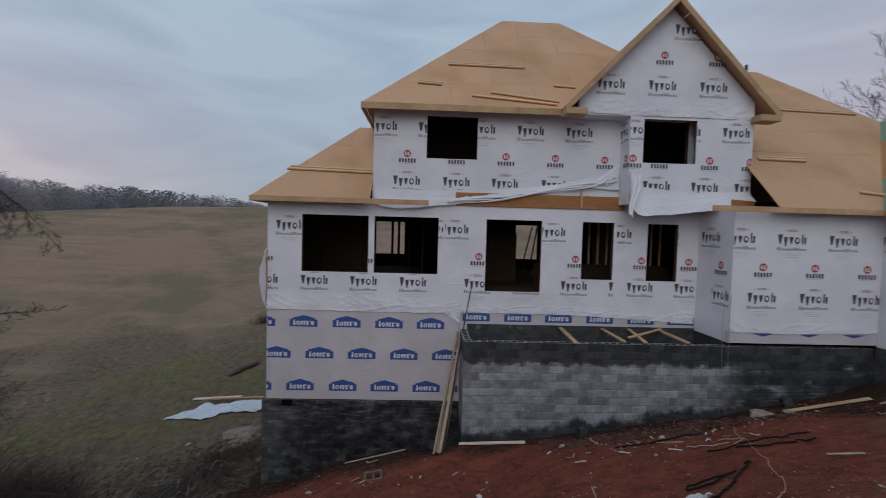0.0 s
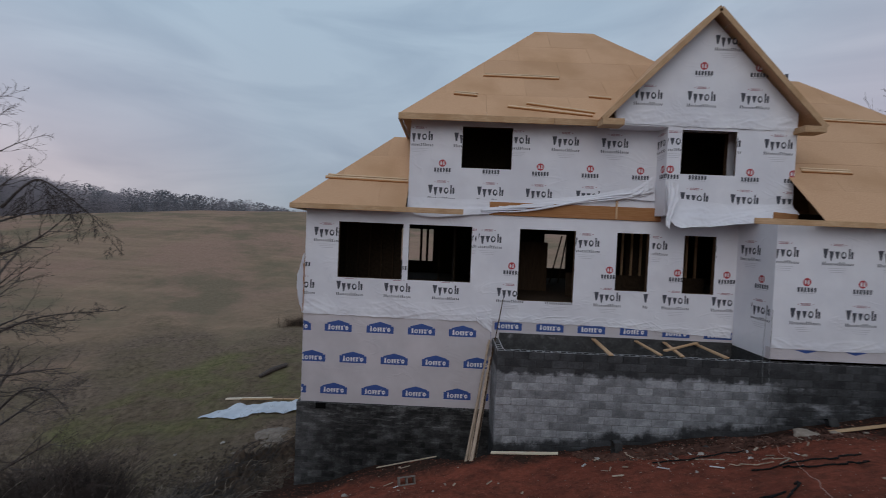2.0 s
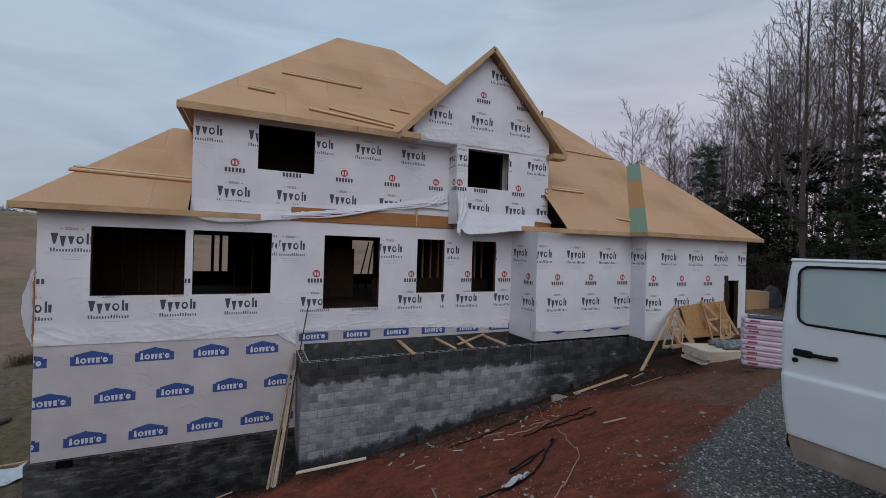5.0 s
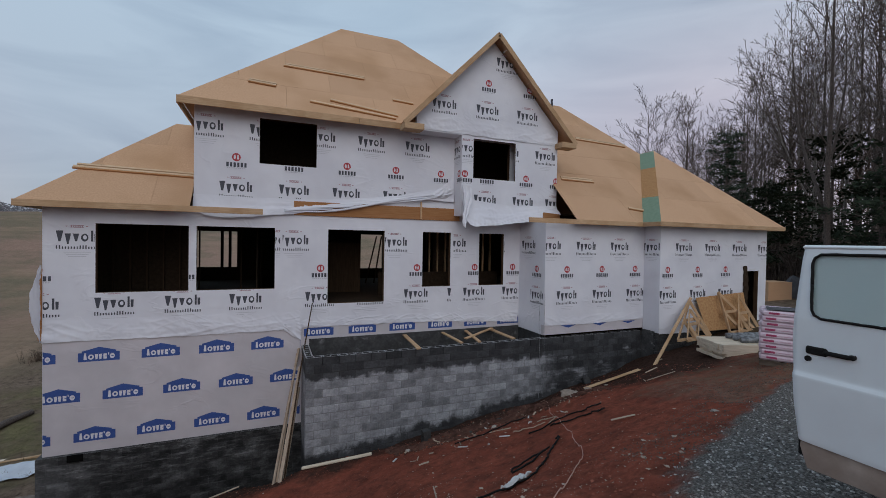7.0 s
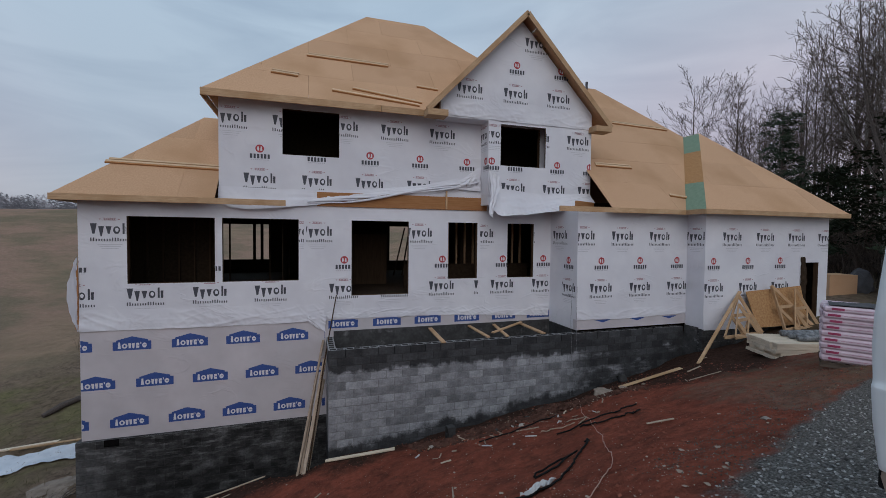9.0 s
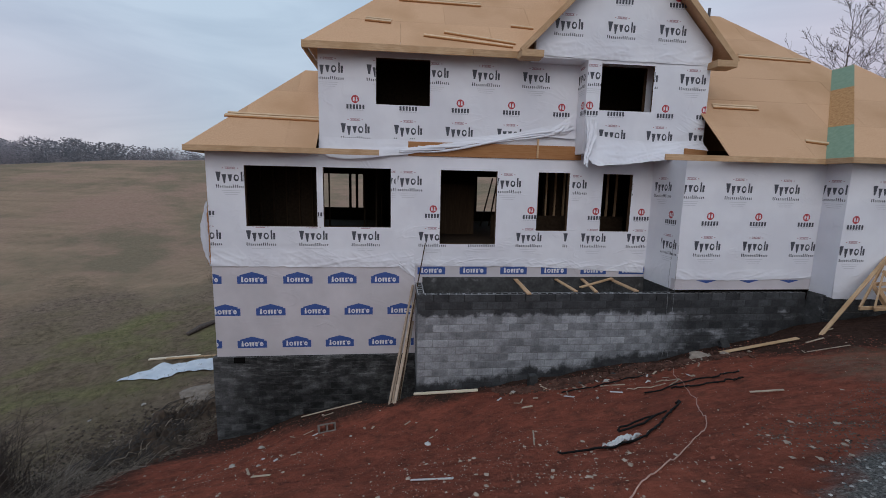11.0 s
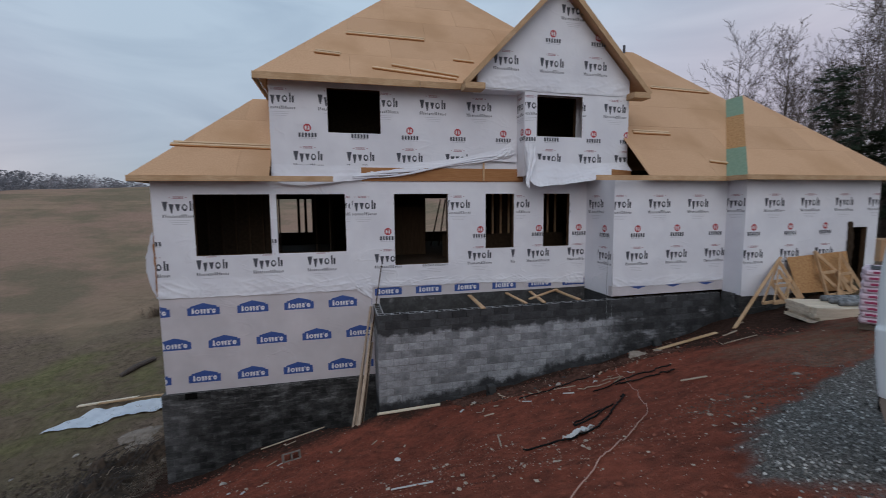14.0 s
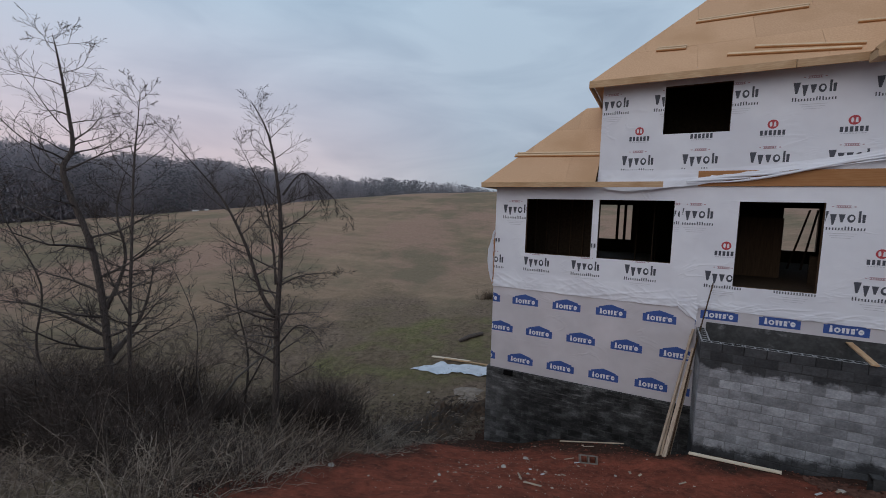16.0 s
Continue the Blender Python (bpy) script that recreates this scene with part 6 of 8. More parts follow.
def scatter_far(name, label, protos, places, material):
    vs, fs, o = [], [], 0
    for k, (x, y, z, s, rot) in enumerate(places):
        v, f = protos[k % len(protos)]
        c, sn = math.cos(rot), math.sin(rot)
        w = np.c_[(v[:, 0] * c - v[:, 1] * sn) * s + x, (v[:, 0] * sn + v[:, 1] * c) * s + y, v[:, 2] * s + z]
        vs.append(w)
        fs += [tuple(q + o for q in t) for t in f]
        o += len(v)
    me = mesh_from(name, np.vstack(vs).tolist(), fs, material)
    return tagged(new(name, me), label, "woods", kind="stuff")


rng_f = random.Random(77)
top_at = lambda ang: float(np.interp(ang, [14, 21, 26, 34, 41, 44, 54, 65, 74, 110], [5.6, 6.0, 7.2, 8.0, 8.2, 9.4, 10.9, 11.4, 12, 12])) / 125
bare, dark = [], []
for k in range(1400):
    ang = rng_f.uniform(12, 105) if k < 1050 else rng_f.uniform(12, 40)
    r = rng_f.uniform(138, 200) if ang > 38 else rng_f.uniform(150, 230)
    x, y = -r * math.sin(radians(ang)), r * math.cos(radians(ang))
    z = land(x, y)
    h = max(3.0, (top_at(ang) * r * (rng_f.uniform(0.70, 1.0) if ang > 38 else 0.45 + 0.6 * rng_f.random() ** 1.6) * (1 + 0.20 * noise.noise(Vector((ang * 0.45, 4, 0))))) - z)
    (dark if rng_f.random() < (0.22 if ang > 38 else 0.62) else bare).append((x, y, z, h / 10, rng_f.uniform(0, 6.28)))
scatter_far("far_woods", "bare grey-brown woods beyond the field, haze-paled in colour", [far_twigs(200 + k, 10) for k in range(6)], bare, TWIG_FAR)
scatter_far("far_evergreens", "dark evergreens in the woods beyond the field, haze-paled in colour", [far_clump(220 + k, 10) for k in range(4)], dark, NEEDLE_FAR)
deep = []
for k in range(34):
    u, dp = rng_f.random(), rng_f.random()
    x, y = 44 - 10 * u + dp * 40, 52 - 50 * u + dp * 25
    deep.append((x, y, land(x, y) - 0.5, rng_f.uniform(1.0, 1.7), rng_f.uniform(0, 6.28)))
scatter_far("deep_woods", "bare grey-brown trees deep in the wood", [far_proto(240 + k, 10, 0.42) for k in range(5)], deep, BRAMBLE)
behind = [(x_ + rng_f.uniform(-4, 4), y_, land(x_, y_) - 0.3, rng_f.uniform(0.30, 0.62), rng_f.uniform(0, 6.28)) for x_, y_ in ((35 + rng_f.uniform(0, 20), 3 + 0.62 * k + rng_f.uniform(0, 8)) for k in range(34))]
scatter_far("wood_evergreens", "dark evergreens deep in the wood", [far_clump(260 + k, 10) for k in range(4)], behind, NEEDLE)


# dry brush on the bank
def bank(rng):
    while True:
        x, y = rng.uniform(-17, -2.4), rng.uniform(-2.5, 12.5)
        e2 = float(zone_soil_edge(np.array(x), np.array(y)))
        if e2 > rng.uniform(-0.2, 1.2) and noise.noise(Vector((x * 1.1, y * 1.1, 6))) + 0.5 * noise.noise(Vector((x * 3.1, y * 3.1, 2))) > rng.uniform(-0.55, 0.25) and (y < 9.8 + 0.25 * (x + 5) + rng.uniform(-1, 1)):
            return x, y


rng_d = random.Random(19)
b = Build()
for k in range(16000):
    x, y = bank(rng_d)
    z = land(x, y) - 0.03
    h = rng_d.uniform(0.15, 0.55) * (1.9 if rng_d.random() < 0.10 else 1)
    a, ln = rng_d.uniform(0, 6.28), rng_d.uniform(0.3, 2.2)
    p0 = Vector((x, y, z))
    d = Vector((math.cos(a) * ln, math.sin(a) * ln, 1)).normalized()
    p1 = p0 + d * h * 0.6
    d = (d + Vector((math.cos(a), math.sin(a), -0.6)) * rng_d.uniform(0.1, 0.7)).normalized()
    p2 = p1 + d * h * 0.5
    w = d.cross(Vector((0, 0, 1))).normalized() * rng_d.uniform(0.002, 0.005)
    b.add([p0 - w, p0 + w, p1 + w * 0.8, p1 - w * 0.8, p2], [(0, 1, 2, 3), (3, 2, 4)])
tagged(new("dry_grass", b.mesh("dry_grass", DRY)), "dry tan grass stalks on the bank", "grass", kind="stuff")


def canes(seed, n, area, length, rad, arch, lean=(0.2, 1.2), twigs=2):
    """Long dead canes that rise, arch over and trail, with a few side twigs."""
    rng = random.Random(seed)
    b = Build()
    for k in range(n):
        x, y = area(rng)
        L, a, ln = length * rng.uniform(0.45, 1.25), rng.uniform(0, 6.28), rng.uniform(*lean)
        p, d = Vector((x, y, land(x, y) - 0.04)), Vector((math.cos(a) * ln, math.sin(a) * ln, 1)).normalized()
        pts, bend, sway = [p], arch * rng.uniform(0.3, 1.5), rng.gauss(0, 0.12)
        for j in range(5):
            d = (d + Vector((-d.y * sway + rng.gauss(0, 0.08), d.x * sway + rng.gauss(0, 0.08), -bend * (j + 1) / 3.6))).normalized()
            q = pts[-1] + d * L / 5
            q.z = max(q.z, land(q.x, q.y) + 0.02)
            pts.append(q)
        r = rad * rng.uniform(0.6, 1.3)
        b.tube(pts, [r * (1 - 0.8 * j / 5) for j in range(6)], 3)
        for j in range(rng.randint(0, twigs)):
            q, i = along(pts, rng.uniform(0.3, 0.95))
            e2 = q + (Vector((rng.gauss(0, 0.6), rng.gauss(0, 0.6), rng.uniform(-0.3, 0.6))) + (pts[i + 1] - pts[i]).normalized()) * L * rng.uniform(0.06, 0.16)
            b.tube([q, e2], [r * 0.5, r * 0.2], 3)
    return b


def bank_back(rng):
    while True:
        x, y = bank(rng)
        if y > 2.4 - 0.07 * (x + 6) and y < 8.8 and float(zone_soil_edge(np.array(x), np.array(y))) > 2.2 + rng.uniform(-0.4, 0.8) + 0.7 * max(0.0, y - 6.8) and math.hypot(x + 6.8, y - 5.5) > 1.35:
            return x, y


ob = new("bramble", thicket(43, 6500, bank_back, 1.35, None, 0.005, 0.10).mesh("bramble", [BRAMBLE, LEAF_DRY]))
tagged(ob, "tangled dark brambles and dead stems on the bank", "brush", kind="stuff")
ob = new("shrub", thicket(47, 1900, lambda r_: (-7.2 + r_.gauss(0, 0.42), 7.4 + r_.gauss(0, 0.42)), 1.8, None, 0.006, 0.06).mesh("shrub", [BRAMBLE, NEEDLE]))
tagged(ob, "dense dark twiggy shrub at the foot of a tree", "shrub", kind="stuff")
ob = new("bramble_canes", canes(44, 2600, bank_back, 1.7, 0.0058, 0.26).mesh("bramble_canes", [BRAMBLE]))
tagged(ob, "dark arching bramble canes on the bank", "brush", kind="stuff")
ob = new("dead_stalks", canes(49, 480, bank_back, 1.5, 0.0062, 0.14, (0.1, 0.8)).mesh("dead_stalks", [STALK, LEAF_DRY]))
tagged(ob, "pale dead stalks standing in the brush", "brush", kind="stuff")
b = Build().tube([(-9.2, 5.2, land(-9.2, 5.2)), (-8.3, 5.7, -3.9), (-7.5, 6.1, -3.1)], [0.035, 0.03, 0.02], 6)
tagged(part("dead_pole", b.mesh("dead_pole", BARK_PALE)), "pale dead stem leaning against a tree in the brush", "dead stem")
ob = new("fallen_stalks", canes(52, 3200, bank, 0.95, 0.0055, 0.15, (0.6, 2.4), 3).mesh("fallen_stalks", [STALK, LEAF_DRY]))
tagged(ob, "pale fallen stalks lying over the bank", "brush", kind="stuff")


def bank_front(rng):
    while True:
        x, y = bank(rng)
        if y < 4.5 and x < -3.2:
            return x, y


ob = new("low_bramble", thicket(64, 2600, bank_front, 0.70, None, 0.0045, 0.08).mesh("low_bramble", [BRAMBLE, LEAF_DRY]))
tagged(ob, "low dark brambles matted over the top of the bank", "brush", kind="stuff")


ob = new("bank_stalks", canes(66, 2600, bank_front, 0.85, 0.0052, 0.13, (0.5, 2.2), 3).mesh("bank_stalks", [STALK, LEAF_DRY]))
tagged(ob, "pale dead stalks tangled over the top of the bank", "brush", kind="stuff")


def bank_brow(rng):
    """The break of the bank, between the worked soil and the brambles below."""
    while True:
        x, y = rng.uniform(-10.5, -4.9), rng.uniform(2.4, 9.0)
        if y < 8.0 + rng.random() and math.hypot(x + 7.2, y - 7.3) > 1.0 and rng.uniform(0.2, 0.9) < float(zone_soil_edge(np.array(x), np.array(y))) < 3.6 + rng.uniform(-1, 1):
            return x, y


ob = new("brow_stalks", canes(71, 1150, bank_brow, 0.85, 0.0082, 0.13, (0.4, 2.2), 3).mesh("brow_stalks", [STALK, LEAF_DRY]))
tagged(ob, "pale straight dead stalks leaning over the break of the bank", "brush", kind="stuff")
ob = new("brow_bramble", thicket(72, 3600, bank_brow, 0.50, None, 0.005, 0.12).mesh("brow_bramble", [BRAMBLE, LEAF_DRY]))
tagged(ob, "dark tangled stems under the pale stalks", "brush", kind="stuff")


def bank_deep(rng):
    """The tall old brambles round the trees, highest away from the house."""
    while True:
        x, y = rng.uniform(-17.5, -8.6), rng.uniform(2.6, 8.2)
        if noise.noise(Vector((x * 0.7, y * 0.7, 21))) > rng.uniform(-0.6, 0.2) and abs(y - 3.0 + 0.22 * (x + 8)) < 0.6 + 2.6 * rng.random():
            return x, y


ob = new("tall_bramble", thicket(73, 4200, bank_deep, 2.5, None, 0.0075, 0.12).mesh("tall_bramble", [BRAMBLE, LEAF_DRY]))
tagged(ob, "tall dark brambles and dead stems round the bare trees", "brush", kind="stuff")


def soil_rim(rng):
    """The rim of matted debris between the worked soil and the low ground."""
    y = rng.uniform(6.5, 13.2)
    return -5.0 - 0.85 * math.sin(math.pi * (y - 6.5) / 9.0) - rng.uniform(0.0, 2.2) - rng.gauss(0, 0.2), y


ob = new("matted_stalks", canes(58, 1700, soil_rim, 0.6, 0.0065, 0.12, (2.0, 6.0), 2).mesh("matted_stalks", [STALK]))
tagged(ob, "matted pale stalks and twigs along the soil's rim", "brush", kind="stuff")
ob = new("dark_twigs", thicket(59, 2600, soil_rim, 0.26, None, 0.006).mesh("dark_twigs", [BRAMBLE, LEAF_DRY]))
tagged(ob, "dark tangled twigs along the soil's rim", "brush", kind="stuff")
ob = new("low_shrub", thicket(61, 420, lambda r_: (-12.2 + r_.gauss(0, 0.6), 33.5 + r_.gauss(0, 0.4)), 0.85, None, 0.012).mesh("low_shrub", [DRY, LEAF_DRY]))
tagged(ob, "brown bare shrub in the field beyond the house", "shrub", kind="stuff")
FAR_WHITE = mat("white_far_siding", (0.70, 0.70, 0.72), (0.78, 0.78, 0.80), 1.0, 0.7, 0.05, 4)
FAR_ROOF = mat("grey_far_roof", (0.12, 0.12, 0.13), (0.18, 0.18, 0.19), 1.0, 0.9, 0.05, 4)
for x, y, w in ((-111.3, 70.6, 1.5), (-109.9, 72.8, 1.0)):
    far = thing("far_shed", "small white shed at the far edge of the field", "shed", "far sheds", m=pose(x, y, land(x, y) - 0.3, 0, 0, 57))
    part("wall", Build().box((-w / 2, -0.8, 0), (w / 2, 0.8, 0.75)).mesh("wall", FAR_WHITE), far)
    part("roof", Build().prism([(-w / 2 - 0.05, 0.752), (w / 2 + 0.05, 0.752), (0, 1.1)], -0.85, 0.85).mesh("roof", FAR_ROOF), far)

# ---- loose things round the house ----
ROCK = mat("pale_stone", (0.30, 0.27, 0.24), (0.46, 0.42, 0.38), 12, 0.9, 0.5, 6, tint=0.2, spec=0.2)
CONC = mat("broken_concrete", (0.25, 0.205, 0.165), (0.38, 0.32, 0.27), 10, 0.95, 0.5, 6, spec=0.15)
BLACK = mat("black_plastic", (0.006, 0.006, 0.006), (0.012, 0.012, 0.012), 12, 0.8, 0.1, 4, spec=0.2)
CORD = mat("orange_pink_cord", (0.50, 0.30, 0.24), (0.60, 0.38, 0.31), 30, 0.8, 0, 3)
WHITE_PLASTIC = mat("white_plastic", (0.52, 0.51, 0.50), (0.64, 0.63, 0.62), 8, 0.5, 0.15, 4)
TARP = mat("pale_blue_sheeting", (0.50, 0.55, 0.62), (0.62, 0.66, 0.72), 3, 0.5, 0.5, 5, spec=0.4)
PINK = mat("pink_bundle_wrapper", (0.52, 0.40, 0.47), (0.66, 0.55, 0.61), 5, 0.45, 0.25, 5, spec=0.5, tint=0.08, big=((0.62, 0.52, 0.58), 2.2, 0.5))
CRIMSON = mat("crimson_print", (0.28, 0.03, 0.09), (0.36, 0.05, 0.12), 9, 0.5, 0)
CRIMSON_PALE = mat("pale_crimson_print", (0.45, 0.22, 0.32), (0.52, 0.30, 0.38), 9, 0.5, 0)
PALLET = mat("grey_pallet_wood", (0.08, 0.06, 0.045), (0.14, 0.11, 0.085), 4, 0.9, 0.2, 6, grain=(1, 10, 10))
VAN_PAINT = mat("white_vehicle_paint", (0.68, 0.75, 0.785), (0.72, 0.79, 0.82), 1.5, 0.28, 0.02, 4, spec=0.5, big=((0.60, 0.62, 0.64), 1.2, 0.35))
MUD = mat("mud_coated_panel", (0.31, 0.265, 0.23), (0.42, 0.365, 0.32), 7, 0.9, 0.3, 7, big=((0.20, 0.15, 0.12), 2.0, 0.6))
GREYBOX = mat("dark_grey_cover", (0.05, 0.05, 0.055), (0.09, 0.09, 0.10), 4, 0.7, 0.4, 5)
FOAM = mat("grey_speckled_wrap", (0.05, 0.055, 0.06), (0.30, 0.32, 0.34), 9, 0.5, 0.4, 5)


SCRAP = mat("weathered_pale_wood", (0.31, 0.24, 0.18), (0.47, 0.375, 0.29), 4, 0.9, 0.2, 6, grain=(1.5, 10, 10), tint=0.2, spec=0.2, dist=0.004)


def on(x, y, dz=0.0):
    return Vector((x, y, surf(x, y) + dz))


def loose_board(name, a, c, w, t, material, label, category="board", group=""):
    ob = board(name, a, c, w, t, material, None, label)
    return tagged(ob, label, category, group)


# boards across the open porch box
for a, c, w in (((4.0, 10.48), (4.05, 11.98), 0.12), ((5.38, 10.72), (5.28, 11.98), 0.10), ((5.92, 10.66), (6.1, 12.0), 0.10), ((5.62, 11.0), (7.0, 11.9), 0.09), ((7.1, 10.72), (6.98, 11.98), 0.14)):
    z0 = PT + 0.022
    loose_board("plank", (a[0], a[1], z0 + (0.045 if w == 0.09 else 0)), (c[0], c[1], z0 + (0.045 if w == 0.09 else 0.0) + 0.05), w, 0.038, LUMBER, "pale board laid across the open porch box", "board", "boards over the porch box")
# boards leaning in the corner by the porch
for a, c, w in (((0.36, 10.35, -5.75), (1.02, 11.96, -2.85), 0.055), ((0.50, 10.30, -5.72), (1.05, 11.75, -3.3), 0.085), ((0.60, 10.45, -5.75), (1.03, 11.85, -3.9), 0.06), ((0.44, 10.42, -5.75), (0.98, 11.97, -3.0), 0.05)):
    loose_board("leaning_board", a, c, w, 0.038, SCRAP, "pale board leaning against the wrapped wall", "board", "boards leaning by the porch")
b = Build().tube([(0.62, 10.5, -5.7), (1.0, 11.3, -3.4), (1.36, 11.93, -1.62)], [0.02, 0.018, 0.014], 8)
tagged(part("pole", b.mesh("pole", DARK_WOOD)), "thin grey pole leaning against the wall", "pole")
p0, p1 = on(1.02, 10.38, 0.06), on(2.62, 9.95, 0.05)
loose_board("board", p0, p1, 0.09, 0.04, LUMBER_PALE, "pale board lying at the foot of the block wall")
loose_board("stake", on(1.12, 10.42, -0.2), on(1.12, 10.42, 0.02), 0.04, 0.04, LUMBER, "short stake under the board", "stake")
# thin strips, sticks and scraps on the soil
for a, c, w, mt, lab in (((-2.0, 11.0), (-0.38, 11.05), 0.07, SCRAP, "thin pale strip lying on the soil"), ((0.77, 4.74), (1.24, 4.35), 0.035, WHITE_PLASTIC, "white plastic stake on the soil"),
                          ((2.88, 6.43), (2.62, 5.61), 0.03, SCRAP, "small splinter on the soil"), ((6.06, 5.69), (6.46, 5.52), 0.06, SCRAP, "short pale strip on the soil"),
                          ((8.5, 9.2), (10.35, 9.0), 0.17, LUMBER, "weathered plank by the block wall"), ((9.3, 7.8), (9.85, 7.43), 0.04, SCRAP, "pale stick on the soil"),
                          ((9.2, 7.75), (9.35, 7.95), 0.03, SCRAP, "pale splinter on the soil"), ((10.3, 8.75), (10.75, 8.75), 0.06, SCRAP, "short pale offcut on the soil"),
                          ((-1.86, 6.84), (-1.5, 6.7), 0.06, SCRAP, "pale wood scrap on the soil"), ((-2.1, 7.3), (-1.95, 7.0), 0.05, SCRAP, "pale wood chip on the soil"), ((-2.5, 9.2), (-2.35, 9.05), 0.06, ROCK, "pale chip on the soil"),
                          ((-1.3, 10.35), (-1.05, 10.42), 0.04, SCRAP, "small pale scrap on the soil"), ((4.92, 7.75), (5.12, 7.62), 0.05, WHITE_PLASTIC, "white scrap on the soil"),
                          ((11.3, 9.3), (11.55, 9.25), 0.05, SCRAP, "small pale offcut on the soil"), ((5.1, 8.5), (5.5, 8.2), 0.05, SCRAP, "pale strip by the block wall")):
    loose_board("scrap", on(*a, 0.025 if w < 0.065 else 0.09), on(*c, 0.025 if w < 0.065 else 0.09), w * 0.75, 0.014, mt, lab, "scrap")


rng_w = random.Random(29)
for k in range(34):
    u = rng_w.random()
    x, y = (2.6 + 5.2 * u, 9.5 - 1.6 * rng_w.random() - 0.4 * u) if k % 3 else (rng_w.uniform(-2.8, 1.5), rng_w.uniform(6.6, 9.6))
    a, L = rng_w.uniform(0, 3.14), rng_w.uniform(0.06, 0.24)
    loose_board("scrap", on(x, y, 0.02), on(x + math.cos(a) * L, y + math.sin(a) * L, 0.02 + rng_w.uniform(0, 0.03)), rng_w.uniform(0.02, 0.05), 0.012, SCRAP if k % 4 else WHITE_PLASTIC,
                "small pale scrap lying on red soil", "scrap", "scraps by the wall")


def stone(name, x, y, r, label, mt, seed, flat=0.6, cat="stone", group=""):
    rng = random.Random(seed)
    bm = bmesh.new()
    bmesh.ops.create_icosphere(bm, subdivisions=2 if r > 0.2 else 1, radius=r)
    o = Vector((rng.uniform(0, 50), 0, 0))
    for v in bm.verts:
        v.co *= 1 + 0.6 * noise.noise(v.co / r * 1.3 + o)
        v.co.z *= flat
    me = bpy.data.meshes.new(name)
    bm.to_mesh(me)
    bm.free()
    me.materials.append(mt)
    ob = new(name, me)
    ob.matrix_basis = Matrix.Translation(on(x, y, r * flat * 0.3)) @ pose(0, 0, 0, 0, 0, rng.uniform(0, 360))
    return tagged(ob, label, cat, group)


for k, (x, y, r, mt) in enumerate(((1.19, 7.45, 0.11, WHITE_PLASTIC), (-2.44, 9.1, 0.10, ROCK), (-2.6, 7.93, 0.11, ROCK), (-1.93, 7.4, 0.08, ROCK), (3.4, 9.4, 0.13, ROCK), (5.44, 8.86, 0.12, ROCK),
                                   (6.41, 4.02, 0.09, ROCK), (-5.15, 5.31, 0.12, ROCK), (4.6, 7.6, 0.07, ROCK), (6.1, 8.3, 0.08, ROCK), (-3.3, 6.2, 0.06, ROCK), (-0.4, 8.6, 0.05, ROCK), (9.0, 8.9, 0.10, CONC), (7.9, 9.0, 0.09, CONC),
                                   (5.0, 9.3, 0.10, BLOCK_DARK), (6.0, 9.6, 0.14, BLOCK_DARK), (6.6, 9.9, 0.10, BLOCK_DARK), (7.1, 9.6, 0.09, ROCK), (5.6, 9.5, 0.08, ROCK), (4.2, 9.9, 0.07, BLOCK_DARK), (-8.6, 15.4, 0.10, ROCK), (-9.9, 14.6, 0.07, ROCK))):
    stone("stone", x, y, r * (0.62 if y < 12 else 1.0), "rough pale stone lying on the soil" if mt is not BLOCK_DARK else "dark broken block lump at the wall's foot", mt, 400 + k, group="stones on the soil")
BLOCK_LOOSE = mat("dusty_loose_block", (0.15, 0.125, 0.11), (0.25, 0.215, 0.19), 10, 0.95, 0.4, 6, spec=0.1)
# concrete slab piece and loose blocks
stone("slab_piece", 8.15, 9.3, 0.30, "broken flat piece of concrete by the block wall", CONC, 611, 0.32, "concrete")
stone("slab_piece", 8.5, 9.05, 0.16, "small broken piece of concrete by the block wall", CONC, 613, 0.4, "concrete")
for x, y, rx, ry, rz, mt in ((-1.05, 9.45, 62, 0, 18, BLOCK_LOOSE), (9.3, 10.05, 70, 20, 60, BLOCK_DARK), (4.0, 9.85, 8, 90, 15, BLOCK_DARK)):
    ob = part("loose_block", hollow_block().mesh("loose_block", [mt, mt]), m=Matrix.Translation(on(x, y, 0.08)) @ pose(0, 0, 0, rx, ry, rz) @ Matrix.Translation((-0.2, -0.1, -0.1)))
    tagged(ob, "loose hollow concrete block tipped on the soil", "block", "loose blocks")


def hose(name, pts, r, mt, label, cat="hose", lift=0.02, n=8, sides=6, wig=0.0, seed=1):
    rng = random.Random(seed)
    P2 = []
    for k in range(len(pts) - 1):
        for j in range(n):
            s = j / n
            P2.append((pts[k][0] * (1 - s) + pts[k + 1][0] * s, pts[k][1] * (1 - s) + pts[k + 1][1] * s))
    P2.append(pts[-1])
    for _ in range(4):
        P2 = [P2[0]] + [((P2[i - 1][0] + 2 * P2[i][0] + P2[i + 1][0]) / 4, (P2[i - 1][1] + 2 * P2[i][1] + P2[i + 1][1]) / 4) for i in range(1, len(P2) - 1)] + [P2[-1]]
    q = [on(x + rng.gauss(0, wig), y + rng.gauss(0, wig), lift + r) for x, y in P2]
    return tagged(part(name, Build().tube(q, r, sides).mesh(name, mt, True)), label, cat)


